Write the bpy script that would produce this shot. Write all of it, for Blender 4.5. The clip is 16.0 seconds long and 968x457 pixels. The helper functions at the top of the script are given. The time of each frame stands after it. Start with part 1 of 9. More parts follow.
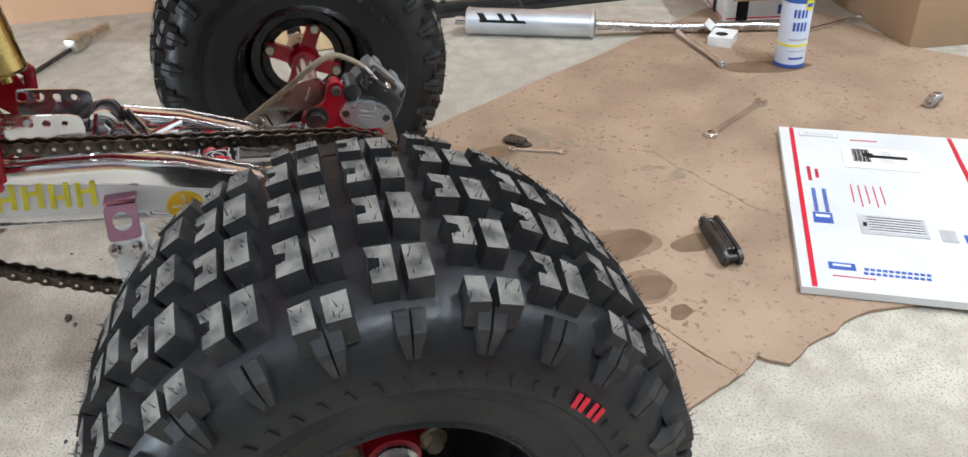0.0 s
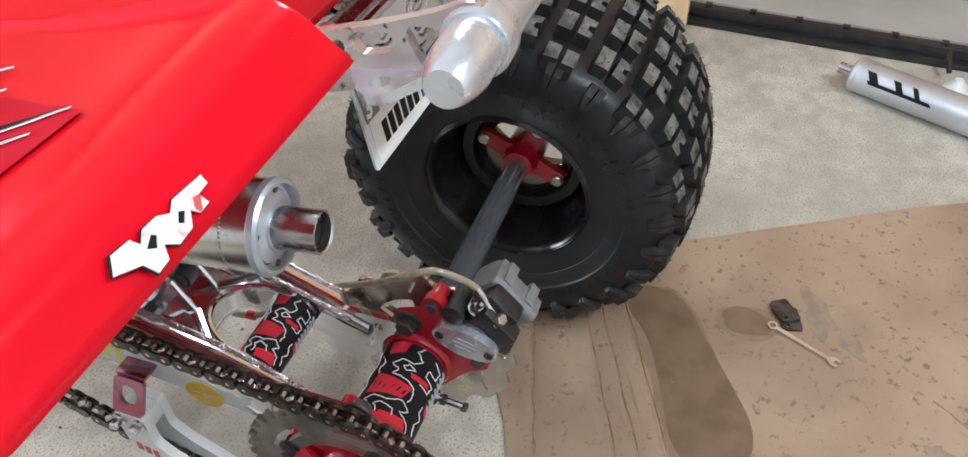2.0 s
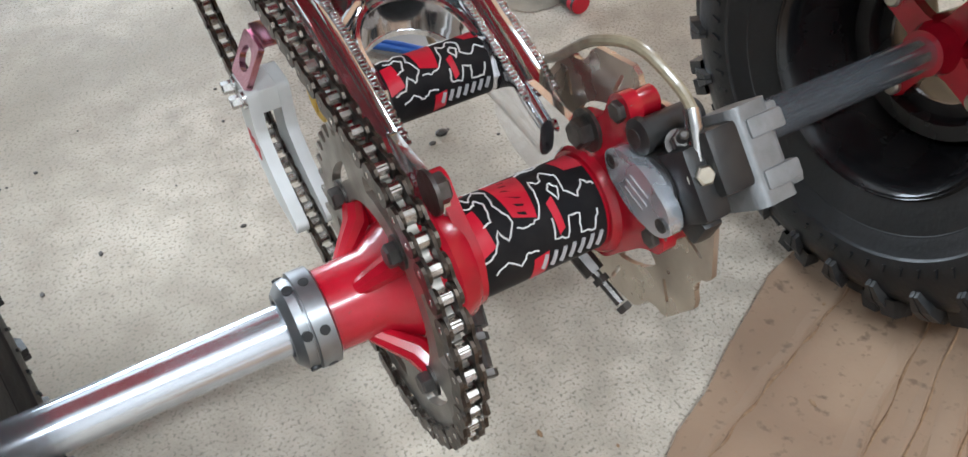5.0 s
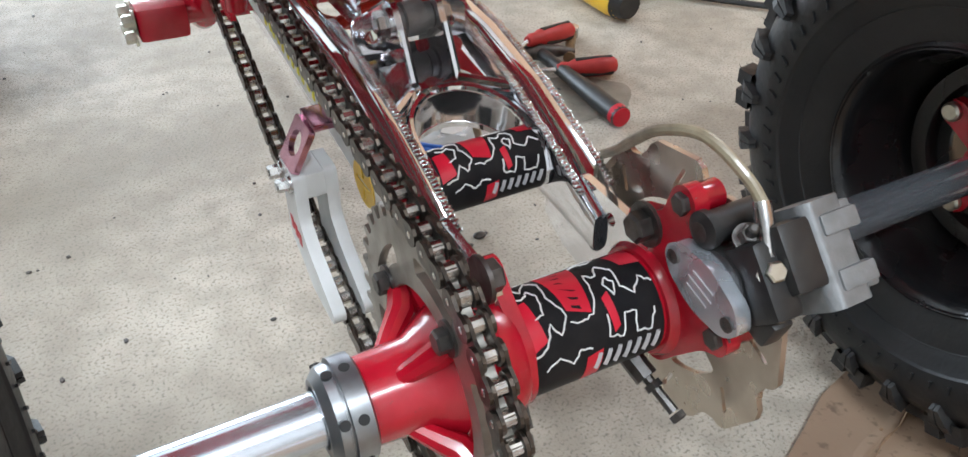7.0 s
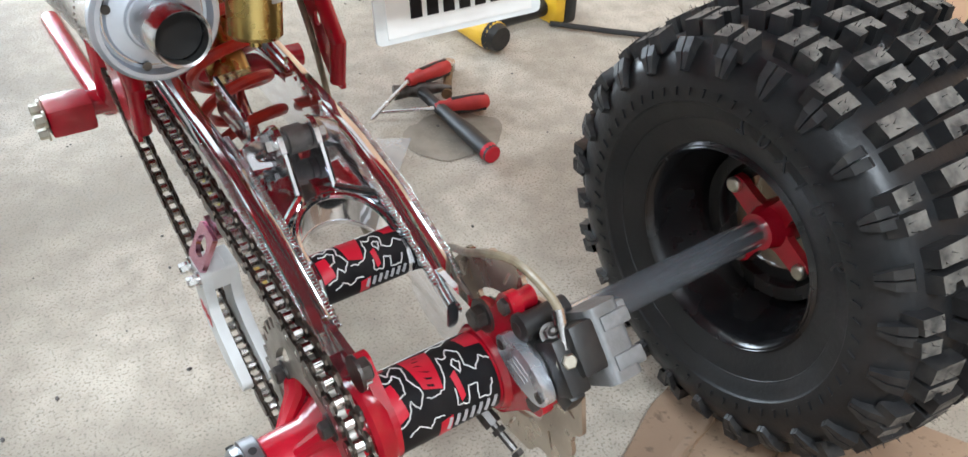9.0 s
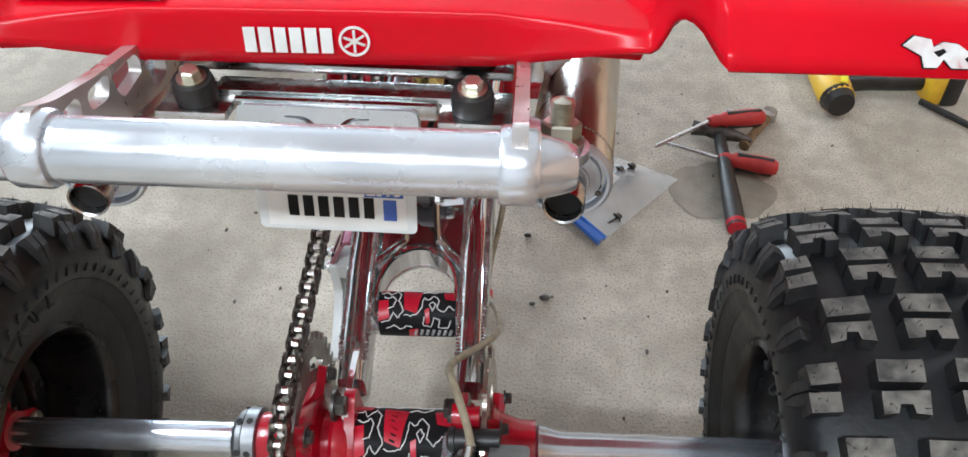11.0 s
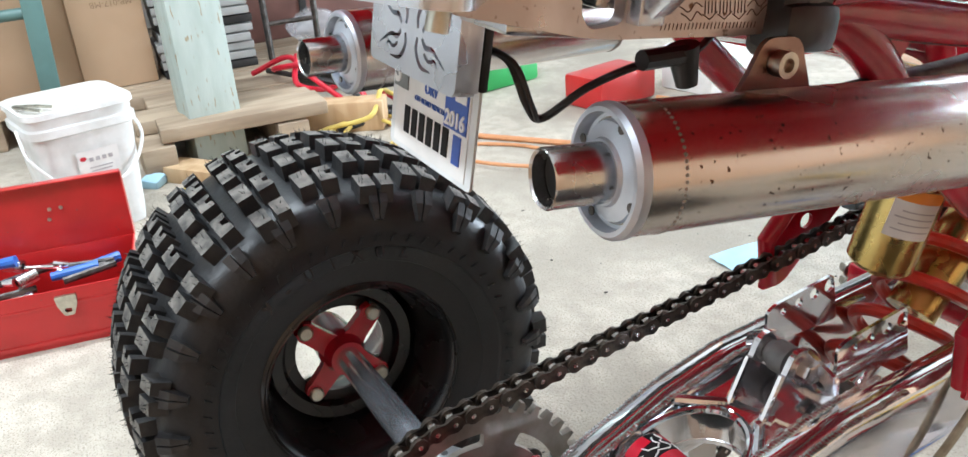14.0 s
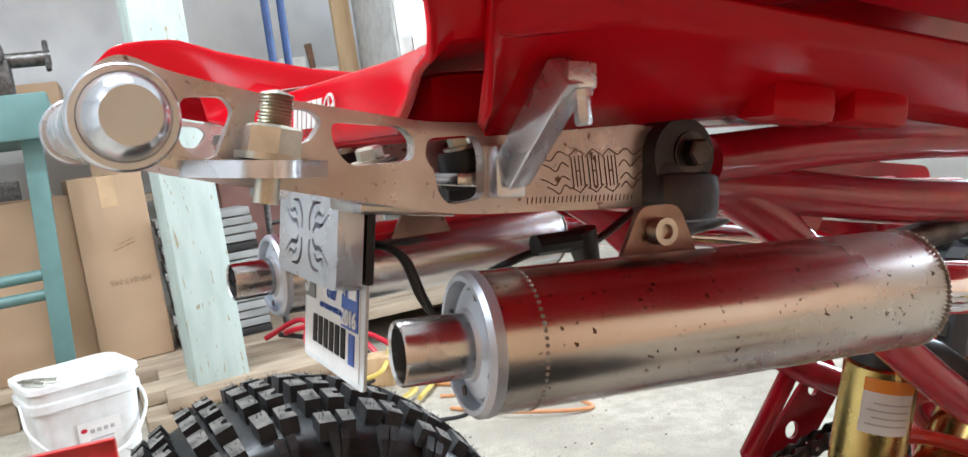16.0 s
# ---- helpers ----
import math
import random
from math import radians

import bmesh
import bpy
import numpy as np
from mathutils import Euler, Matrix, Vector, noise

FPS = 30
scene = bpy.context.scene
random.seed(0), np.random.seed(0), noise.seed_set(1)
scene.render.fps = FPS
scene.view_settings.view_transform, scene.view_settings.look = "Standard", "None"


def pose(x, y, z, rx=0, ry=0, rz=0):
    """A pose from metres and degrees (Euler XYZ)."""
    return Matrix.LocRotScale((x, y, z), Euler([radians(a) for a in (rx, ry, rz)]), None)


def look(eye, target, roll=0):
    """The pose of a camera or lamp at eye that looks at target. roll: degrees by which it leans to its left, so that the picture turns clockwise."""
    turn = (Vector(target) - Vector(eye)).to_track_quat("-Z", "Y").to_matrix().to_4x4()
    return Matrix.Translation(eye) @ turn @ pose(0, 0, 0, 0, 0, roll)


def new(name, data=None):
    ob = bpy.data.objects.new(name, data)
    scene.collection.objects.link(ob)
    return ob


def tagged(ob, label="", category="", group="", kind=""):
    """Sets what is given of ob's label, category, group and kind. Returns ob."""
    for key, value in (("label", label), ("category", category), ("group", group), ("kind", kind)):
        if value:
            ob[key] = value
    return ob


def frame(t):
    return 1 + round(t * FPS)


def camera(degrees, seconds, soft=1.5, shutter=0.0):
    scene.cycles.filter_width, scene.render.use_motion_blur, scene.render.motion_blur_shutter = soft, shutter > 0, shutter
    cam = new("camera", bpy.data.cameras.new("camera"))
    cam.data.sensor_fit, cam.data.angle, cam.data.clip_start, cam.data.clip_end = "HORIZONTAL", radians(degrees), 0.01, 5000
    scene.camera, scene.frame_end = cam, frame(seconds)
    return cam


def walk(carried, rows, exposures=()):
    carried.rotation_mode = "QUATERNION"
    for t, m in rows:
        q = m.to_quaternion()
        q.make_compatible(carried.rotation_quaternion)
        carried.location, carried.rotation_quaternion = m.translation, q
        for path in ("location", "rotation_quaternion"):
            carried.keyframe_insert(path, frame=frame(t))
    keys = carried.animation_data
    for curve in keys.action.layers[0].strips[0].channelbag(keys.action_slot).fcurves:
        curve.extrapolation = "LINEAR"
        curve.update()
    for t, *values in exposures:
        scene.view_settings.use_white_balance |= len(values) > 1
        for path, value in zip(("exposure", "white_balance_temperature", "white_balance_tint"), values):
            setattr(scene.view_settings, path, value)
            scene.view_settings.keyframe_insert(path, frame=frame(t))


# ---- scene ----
cam = camera(58.7, 16.0)
PATH = [
    (0, (-0.961, 0.001, 0.764), (0.696, -0.33, -0.306), -2.0),
    (0.5, (-0.803, -0.052, 0.857), (0.858, -0.29, -0.231), -0.3),
    (1, (-0.663, -0.095, 0.917), (0.942, -0.15, -0.274), -2.7),
    (1.5, (-0.537, -0.164, 0.949), (0.938, -0.099, -0.4), -0.1),
    (1.7, (-0.497, -0.202, 0.949), (0.939, 0.047, -0.421), -1.5),
    (2, (-0.425, -0.293, 0.953), (0.925, 0.294, -0.401), -1.9),
    (2.5, (-0.317, -0.305, 0.941), (0.95, 0.44, -0.416), 0.8),
    (3, (-0.227, -0.32, 0.938), (0.943, 0.506, -0.458), 1.9),
    (3.5, (-0.176, -0.388, 0.885), (0.636, 0.756, -0.54), -2.4),
    (4, (-0.167, -0.399, 0.816), (0.518, 0.777, -0.649), -3.4),
    (4.2, (-0.173, -0.392, 0.767), (0.485, 0.798, -0.699), -3.4),
    (6.3, (-0.202, -0.328, 0.61), (0.485, 1.109, -0.6), 1.1),
    (6.5, (-0.205, -0.331, 0.613), (0.485, 1.121, -0.577), 1.1),
    (7, (-0.208, -0.341, 0.617), (0.481, 1.114, -0.57), 0.5),
    (7.5, (-0.23, -0.339, 0.614), (0.585, 1.016, -0.611), -2.5),
    (8, (-0.287, -0.338, 0.621), (0.545, 0.965, -0.649), -2.5),
    (8.5, (-0.26, -0.376, 0.69), (0.598, 0.917, -0.572), 1.5),
    (8.7, (-0.243, -0.392, 0.734), (0.632, 0.9, -0.517), 2.2),
    (10.8, (0.131, -0.457, 0.985), (0.089, 0.969, -0.416), -0.9),
    (11, (0.158, -0.431, 0.99), (-0.022, 0.965, -0.43), -2.2),
    (11.5, (0.294, -0.415, 1.018), (-0.312, 0.866, -0.393), -4.8),
    (12, (0.405, -0.365, 1.022), (-0.462, 0.735, -0.405), -5.4),
    (12.5, (0.432, -0.309, 1.012), (-0.596, 0.588, -0.451), -3.8),
    (13, (0.465, -0.264, 0.993), (-0.754, 0.398, -0.448), -1.3),
    (13.5, (0.454, -0.252, 0.91), (-0.966, 0.355, -0.36), -4.2),
    (14, (0.439, -0.208, 0.75), (-1.226, 0.547, -0.06), -4.6),
    (14.5, (0.45, -0.187, 0.693), (-1.311, 0.617, 0.19), -4.4),
    (15, (0.451, -0.159, 0.709), (-1.346, 0.655, 0.376), -8.2),
    (15.5, (0.461, -0.151, 0.709), (-1.352, 0.665, 0.486), -8.7),
    (16, (0.462, -0.147, 0.706), (-1.351, 0.665, 0.478), -8.4),
]
walk(cam, [(t, look(eye, target, roll)) for t, eye, target, roll in PATH],
     [(0, 0.12), (1.2, -0.05), (2, 0.05), (3, 0.17), (3.5, 0.25), (4.2, 0.22), (7, 0.25), (8, 0.40), (8.7, 0.42), (9.8, 0.2), (11, 0.0), (12.5, -0.12), (13, -0.06), (13.5, 0.0), (14, 0.42), (14.5, 0.14), (15, 0.30), (16, 0.40)])

# ---- light ----
world = bpy.data.worlds.new("world")
world.use_nodes = True
scene.world = world
sky = world.node_tree.nodes.new("ShaderNodeTexSky")
sky.sky_type, sky.sun_disc = "NISHITA", False
sky.sun_elevation, sky.sun_rotation = radians(40), radians(200)
world.node_tree.links.new(sky.outputs[0], world.node_tree.nodes["Background"].inputs[0])
world.node_tree.nodes["Background"].inputs[1].default_value = 0.1
scene.view_settings.exposure = 0.0


def area_lamp(name, m, sx, sy, watts, colour):
    data = bpy.data.lights.new(name, "AREA")
    data.shape, data.size, data.size_y, data.energy, data.color = "RECTANGLE", sx, sy, watts, colour
    ob = new(name, data)
    ob.matrix_world = m
    return ob


TUBE_WHITE, DAYLIGHT = (0.80, 0.905, 1.0), (0.74, 0.87, 1.0)
# Assumed overhead lamps, out of view, placed as fill.
FILL_TUBES = [(-1.4, -0.2, 90, 52), (-0.2, -1.7, 0, 66)]
for lx, ly, turn, watts in FILL_TUBES:
    area_lamp("fill_tube", pose(lx, ly, 2.50, 0, 0, turn), 1.2, 0.16, watts, TUBE_WHITE)
# Added low fill from the front; no bright opening is known there.
area_lamp("front_fill", pose(-1.2, 4.4, 0.75, -90, 0, 0), 2.6, 1.4, 215, DAYLIGHT)
WIN_Y, WIN_Z, WIN_W, WIN_H = 0.62, 1.55, 0.36, 0.60      # window in the east wall
area_lamp("window_daylight", pose(1.63, WIN_Y, WIN_Z, 0, 90, 0), WIN_H, WIN_W, 20, DAYLIGHT)


# ---- materials ----
def mat(name, colour, rough=0.5, metal=0.0, second=None, scale=20.0, mix=(0.4, 0.65), bump=0.0, bump_scale=200.0,
        third=None, speck=None, speck_scale=300.0, speck_cut=(0.68, 0.74), coat=0.0, rough_var=0.0, spec=0.5, transmission=0.0, alpha=1.0, stretch=(1, 1, 1)):
    m = bpy.data.materials.new(name)
    m.use_nodes = True
    nt = m.node_tree
    b = nt.nodes["Principled BSDF"]
    b.inputs["Base Color"].default_value = (*colour, 1)
    b.inputs["Roughness"].default_value = rough
    b.inputs["Metallic"].default_value = metal
    b.inputs["Coat Weight"].default_value = coat
    b.inputs["Coat Roughness"].default_value = 0.06
    b.inputs["Specular IOR Level"].default_value = spec
    b.inputs["Transmission Weight"].default_value = transmission
    b.inputs["Alpha"].default_value = alpha
    tc = nt.nodes.new("ShaderNodeTexCoord")
    mp = nt.nodes.new("ShaderNodeMapping")
    mp.inputs["Scale"].default_value = stretch
    nt.links.new(tc.outputs["Object"], mp.inputs[0])
    col = None

    def noise_of(sc, detail=4.0):
        n = nt.nodes.new("ShaderNodeTexNoise")
        n.inputs["Scale"].default_value, n.inputs["Detail"].default_value = sc, detail
        nt.links.new(mp.outputs[0], n.inputs[0])
        return n.outputs[0]

    def ramp(src, lo, hi):
        r = nt.nodes.new("ShaderNodeMapRange")
        r.inputs[1].default_value, r.inputs[2].default_value = lo, hi
        nt.links.new(src, r.inputs[0])
        return r.outputs[0]

    def mixed(fac, a, c):
        x = nt.nodes.new("ShaderNodeMix")
        x.data_type = "RGBA"
        nt.links.new(fac, x.inputs[0])
        if isinstance(a, tuple):
            x.inputs[6].default_value = (*a, 1)
        else:
            nt.links.new(a, x.inputs[6])
        x.inputs[7].default_value = (*c, 1)
        return x.outputs[2]

    if second:
        f = ramp(noise_of(scale, 6.0), *mix)
        col = mixed(f, colour, second)
    if third:
        f = ramp(noise_of(third[1], 3.0), third[2], third[3])
        col = mixed(f, col or colour, third[0])
    if speck:
        f = ramp(noise_of(speck_scale, 2.0), *speck_cut)
        col = mixed(f, col or colour, speck)
    if col:
        nt.links.new(col, b.inputs["Base Color"])
    if rough_var:
        n = noise_of(scale * 1.7, 5.0)
        r = nt.nodes.new("ShaderNodeMapRange")
        r.inputs[1].default_value, r.inputs[2].default_value = 0.3, 0.7
        r.inputs[3].default_value, r.inputs[4].default_value = max(0.02, rough - rough_var), min(1, rough + rough_var)
        nt.links.new(n, r.inputs[0])
        nt.links.new(r.outputs[0], b.inputs["Roughness"])
    if bump:
        bn = nt.nodes.new("ShaderNodeBump")
        bn.inputs["Strength"].default_value = bump
        bn.inputs["Distance"].default_value = 0.002
        nt.links.new(noise_of(bump_scale, 5.0), bn.inputs["Height"])
        nt.links.new(bn.outputs[0], b.inputs["Normal"])
    return m


RED_PLASTIC = mat("red_plastic", (0.62, 0.003, 0.014), 0.23, second=(0.55, 0.003, 0.012), scale=9, bump=0.015, bump_scale=60, spec=0.18, speck=(0.62, 0.16, 0.14), speck_scale=160, speck_cut=(0.80, 0.83))
RED_PAINT = mat("red_paint", (0.45, 0.005, 0.020), 0.26, second=(0.33, 0.004, 0.014), scale=30, bump=0.06, bump_scale=160, coat=0.3, speck=(0.10, 0.02, 0.02), speck_scale=140, speck_cut=(0.72, 0.78))
CHROME = mat("chrome", (0.84, 0.84, 0.87), 0.08, 0.97, second=(0.70, 0.69, 0.72), scale=18, bump=0.12, bump_scale=38, rough_var=0.06)
WELD = mat("weld", (0.72, 0.70, 0.70), 0.22, 1.0, second=(0.40, 0.38, 0.37), scale=90, bump=0.5, bump_scale=220)
ALU = mat("aluminium", (0.68, 0.71, 0.76), 0.26, 0.80, second=(0.57, 0.60, 0.645), scale=14, bump=0.05, bump_scale=260, rough_var=0.08)
# Steel with a coppery brown base colour, for the hanger tabs.
COPPERED = mat("coppery_steel", (0.36, 0.265, 0.225), 0.36, 1.0, second=(0.25, 0.175, 0.145), scale=40, bump=0.08, bump_scale=200, speck=(0.10, 0.06, 0.045), speck_scale=160, speck_cut=(0.66, 0.73))
ALU_DIRTY = mat("stained_aluminium", (0.62, 0.60, 0.59), 0.32, 0.78, second=(0.47, 0.42, 0.39), scale=22, bump=0.05, bump_scale=260, rough_var=0.1, speck=(0.15, 0.085, 0.05), speck_scale=150, speck_cut=(0.66, 0.73))
AXLE_STEEL = mat("polished_axle_steel", (0.68, 0.72, 0.79), 0.19, 0.90, second=(0.58, 0.62, 0.68), scale=3, bump=0.02, bump_scale=200)
STEEL = mat("steel", (0.62, 0.61, 0.60), 0.24, 1.0, second=(0.42, 0.41, 0.42), scale=30, rough_var=0.1)
POLISHED = mat("polished_stainless", (0.66, 0.62, 0.60), 0.22, 1.0, second=(0.57, 0.53, 0.51), scale=9, rough_var=0.06, bump=0.03, bump_scale=120)
STAINLESS = mat("speckled_stainless", (0.58, 0.53, 0.48), 0.25, 1.0, second=(0.47, 0.42, 0.375), scale=12, rough_var=0.06, speck=(0.09, 0.05, 0.03), speck_scale=330, speck_cut=(0.665, 0.70))
WELD_BROWN = mat("heat_stained_weld", (0.34, 0.30, 0.27), 0.36, 1.0, second=(0.22, 0.18, 0.15), scale=90, bump=0.2)
CAP_ALU = mat("cast_cap", (0.58, 0.62, 0.68), 0.42, 0.75, second=(0.44, 0.48, 0.54), scale=30, bump=0.08, rough_var=0.1)
ZINC = mat("zinc", (0.60, 0.58, 0.50), 0.34, 1.0, second=(0.40, 0.38, 0.32), scale=60, bump=0.1)
DARK_STEEL = mat("dark_steel", (0.13, 0.12, 0.115), 0.42, 0.85, second=(0.06, 0.055, 0.05), scale=60, bump=0.15)
CHAIN_STEEL = mat("oily_chain_steel", (0.105, 0.085, 0.07), 0.34, 0.9, second=(0.035, 0.03, 0.027), scale=90, bump=0.15)
# Chrome with a purple base colour, for the chain guide clamp.
GUIDE_PURPLE = mat("purple_chrome", (0.50, 0.26, 0.33), 0.16, 0.95, second=(0.38, 0.17, 0.24), scale=24, bump=0.06, bump_scale=60, rough_var=0.06)
ROLLER = mat("roller_steel", (0.60, 0.57, 0.54), 0.22, 1.0, second=(0.25, 0.22, 0.2), scale=80)
SPROCKET = mat("worn_sprocket_steel", (0.36, 0.34, 0.31), 0.40, 0.8, second=(0.20, 0.18, 0.155), scale=25, bump=0.1, rough_var=0.1)
DISC = mat("brake_disc_steel", (0.58, 0.52, 0.45), 0.30, 0.95, second=(0.44, 0.38, 0.32), scale=22, bump=0.06, rough_var=0.1)
BLACK_RUBBER = mat("tyre_rubber", (0.008, 0.009, 0.0105), 0.42, second=(0.015, 0.015, 0.016), scale=12, bump=0.22, bump_scale=160, rough_var=0.12, spec=0.40)
TREAD_RUBBER = mat("tread_rubber", (0.014, 0.014, 0.015), 0.5, second=(0.034, 0.032, 0.030), scale=45, mix=(0.48, 0.70), bump=0.3, bump_scale=180, spec=0.45)
KNOB_TOP = mat("scuffed_knob_rubber", (0.165, 0.154, 0.137), 0.8, second=(0.045, 0.043, 0.040), scale=55, mix=(0.38, 0.64), bump=0.5, bump_scale=200, spec=0.35)
BLACK_STEEL = mat("black_rim_paint", (0.006, 0.006, 0.007), 0.26, second=(0.013, 0.012, 0.012), scale=10, rough_var=0.1, bump=0.05)
BLACK_PLASTIC = mat("black_plastic", (0.011, 0.011, 0.012), 0.42, second=(0.024, 0.023, 0.022), scale=40, bump=0.1)
GREY_CAST = mat("grey_cast", (0.22, 0.225, 0.23), 0.5, 0.35, second=(0.15, 0.15, 0.147), scale=40, bump=0.2, bump_scale=300)
GOLD = mat("gold_anodised", (0.62, 0.46, 0.17), 0.26, 1.0, second=(0.50, 0.36, 0.12), scale=20, rough_var=0.06)
SPRING_RED = mat("red_spring", (0.62, 0.035, 0.020), 0.34, second=(0.45, 0.02, 0.012), scale=40, coat=0.2)
HOSE = mat("hose", (0.34, 0.29, 0.20), 0.38, second=(0.22, 0.18, 0.12), scale=80, coat=0.2)
WHITE_PLASTIC = mat("white_plastic", (0.74, 0.75, 0.74), 0.42, second=(0.62, 0.62, 0.60), scale=20, bump=0.04)
WHITE_PRINT = mat("white_print", (0.76, 0.75, 0.73), 0.45, second=(0.66, 0.65, 0.63), scale=25, spec=0.25)
WORN_PRINT = mat("worn_white_print", (0.66, 0.65, 0.64), 0.5, second=(0.56, 0.48, 0.47), scale=120, speck=(0.50, 0.06, 0.06), speck_scale=110, speck_cut=(0.66, 0.70))
BLACK_PRINT = mat("black_print", (0.012, 0.011, 0.012), 0.40, second=(0.020, 0.018, 0.018), scale=40, spec=0.06)
RED_PRINT = mat("red_print", (0.57, 0.008, 0.030), 0.35, second=(0.48, 0.007, 0.024), scale=30)
DEEP_RED_PRINT = mat("deep_red_print", (0.42, 0.004, 0.018), 0.32, second=(0.35, 0.004, 0.014), scale=12, spec=0.10)
GREY_PRINT = mat("grey_print", (0.45, 0.43, 0.44), 0.4, second=(0.36, 0.35, 0.36), scale=50)
BLUE_PRINT = mat("blue_print", (0.03, 0.10, 0.42), 0.4, second=(0.03, 0.08, 0.33), scale=30)
YELLOW_PRINT = mat("yellow_print", (0.80, 0.72, 0.04), 0.4, second=(0.72, 0.62, 0.03), scale=40)
ORANGE_PRINT = mat("orange_print", (0.85, 0.30, 0.04), 0.4, second=(0.75, 0.24, 0.03), scale=30)
CARDBOARD = mat("cardboard", (0.350, 0.240, 0.160), 0.82, second=(0.280, 0.185, 0.123), scale=5.5, third=((0.195, 0.127, 0.083), 3.1, 0.52, 0.74), bump=0.35, bump_scale=110, speck=(0.17, 0.112, 0.074), speck_scale=95, speck_cut=(0.60, 0.74))
BOX_CARD = mat("box_cardboard", (0.40, 0.265, 0.165), 0.78, second=(0.34, 0.22, 0.132), scale=3, bump=0.08, bump_scale=70)
CARD_EDGE = mat("cardboard_edge", (0.30, 0.19, 0.11), 0.9, second=(0.22, 0.13, 0.075), scale=120)
STAIN = mat("oil_stain", (0.170, 0.106, 0.062), 0.6, second=(0.130, 0.077, 0.043), scale=22, bump=0.08, bump_scale=90)
# Unseen ceiling, made pale to bounce more light down.
CEILING_BOARD = mat("ceiling_board", (0.76, 0.77, 0.78), 0.85, second=(0.68, 0.69, 0.70), scale=3, bump=0.1, bump_scale=40)
WOOD = mat("pine", (0.60, 0.42, 0.25), 0.6, second=(0.47, 0.30, 0.16), scale=4, bump=0.12, bump_scale=60, stretch=(6, 6, 0.6))
OLD_WOOD = mat("old_wood", (0.40, 0.31, 0.22), 0.75, second=(0.26, 0.19, 0.13), scale=5, bump=0.25, bump_scale=50, stretch=(5, 0.8, 5))
PANEL = mat("tan_panel", (0.60, 0.36, 0.22), 0.5, second=(0.54, 0.32, 0.19), scale=2, bump=0.03)
POST_PAINT = mat("worn_green_paint", (0.47, 0.55, 0.52), 0.6, second=(0.40, 0.48, 0.45), scale=7, bump=0.25, bump_scale=50, speck=(0.33, 0.27, 0.17), speck_scale=24, speck_cut=(0.66, 0.70), stretch=(4, 4, 0.9))
GREEN_STEEL = mat("green_steel_paint", (0.10, 0.19, 0.18), 0.42, second=(0.08, 0.155, 0.145), scale=12, bump=0.05)
TOOLBOX_RED = mat("toolbox_red", (0.50, 0.018, 0.020), 0.34, second=(0.42, 0.015, 0.016), scale=14, bump=0.04, coat=0.2, speck=(0.25, 0.06, 0.05), speck_scale=90, speck_cut=(0.73, 0.78))
WALL_PAINT = mat("wall_paint", (0.64, 0.63, 0.61), 0.8, second=(0.56, 0.55, 0.53), scale=2, bump=0.1, bump_scale=40)
CLEAR_FILM = mat("clear_film", (0.85, 0.87, 0.9), 0.12, second=(0.75, 0.78, 0.82), scale=30, alpha=0.32, bump=0.4, bump_scale=40)
GREEN_PLASTIC = mat("green_plastic", (0.02, 0.32, 0.08), 0.4, second=(0.02, 0.26, 0.06), scale=10)
YELLOW_CORD = mat("yellow_cord", (0.62, 0.47, 0.12), 0.5, second=(0.52, 0.38, 0.09), scale=30)
ORANGE_CORD = mat("orange_cord", (0.60, 0.27, 0.12), 0.5, second=(0.50, 0.22, 0.09), scale=30)
BLUE_STEEL = mat("blue_steel_paint", (0.03, 0.07, 0.20), 0.4, second=(0.025, 0.055, 0.15), scale=20, bump=0.05)
BLUE_PLASTIC = mat("blue_plastic", (0.03, 0.14, 0.50), 0.35, second=(0.02, 0.11, 0.42), scale=20)
PAPER_BLUE = mat("blue_paper", (0.42, 0.66, 0.80), 0.8, second=(0.36, 0.58, 0.72), scale=20, bump=0.2, bump_scale=60)
TOOL_YELLOW = mat("tool_yellow", (0.78, 0.47, 0.03), 0.4, second=(0.68, 0.40, 0.03), scale=30)
CONCRETE = mat("concrete", (0.53, 0.475, 0.395), 0.76, second=(0.40, 0.352, 0.288), scale=26, mix=(0.36, 0.64), third=((0.32, 0.281, 0.228), 2.6, 0.45, 0.70), bump=1.1, bump_scale=230, speck=(0.25, 0.222, 0.180), speck_scale=300, speck_cut=(0.53, 0.68), rough_var=0.08)


# ---- mesh helpers ----
def part(name, bm, material, parent=None, label="", smooth=35):
    bmesh.ops.recalc_face_normals(bm, faces=bm.faces)
    me = bpy.data.meshes.new(name)
    bm.to_mesh(me)
    bm.free()
    me.materials.append(material)
    if smooth:
        me.polygons.foreach_set("use_smooth", [True] * len(me.polygons))
        me.set_sharp_from_angle(angle=radians(smooth))
    ob = new(name, me)
    if parent:
        ob.parent = parent
    if label:
        ob["label"] = label
    return ob


def thing(name, label, category, at=(0, 0, 0), turn=0.0, group=""):
    ob = new(name)
    ob.empty_display_size = 0.05
    ob.matrix_basis = pose(*at, 0, 0, turn)
    return tagged(ob, label, category, group)


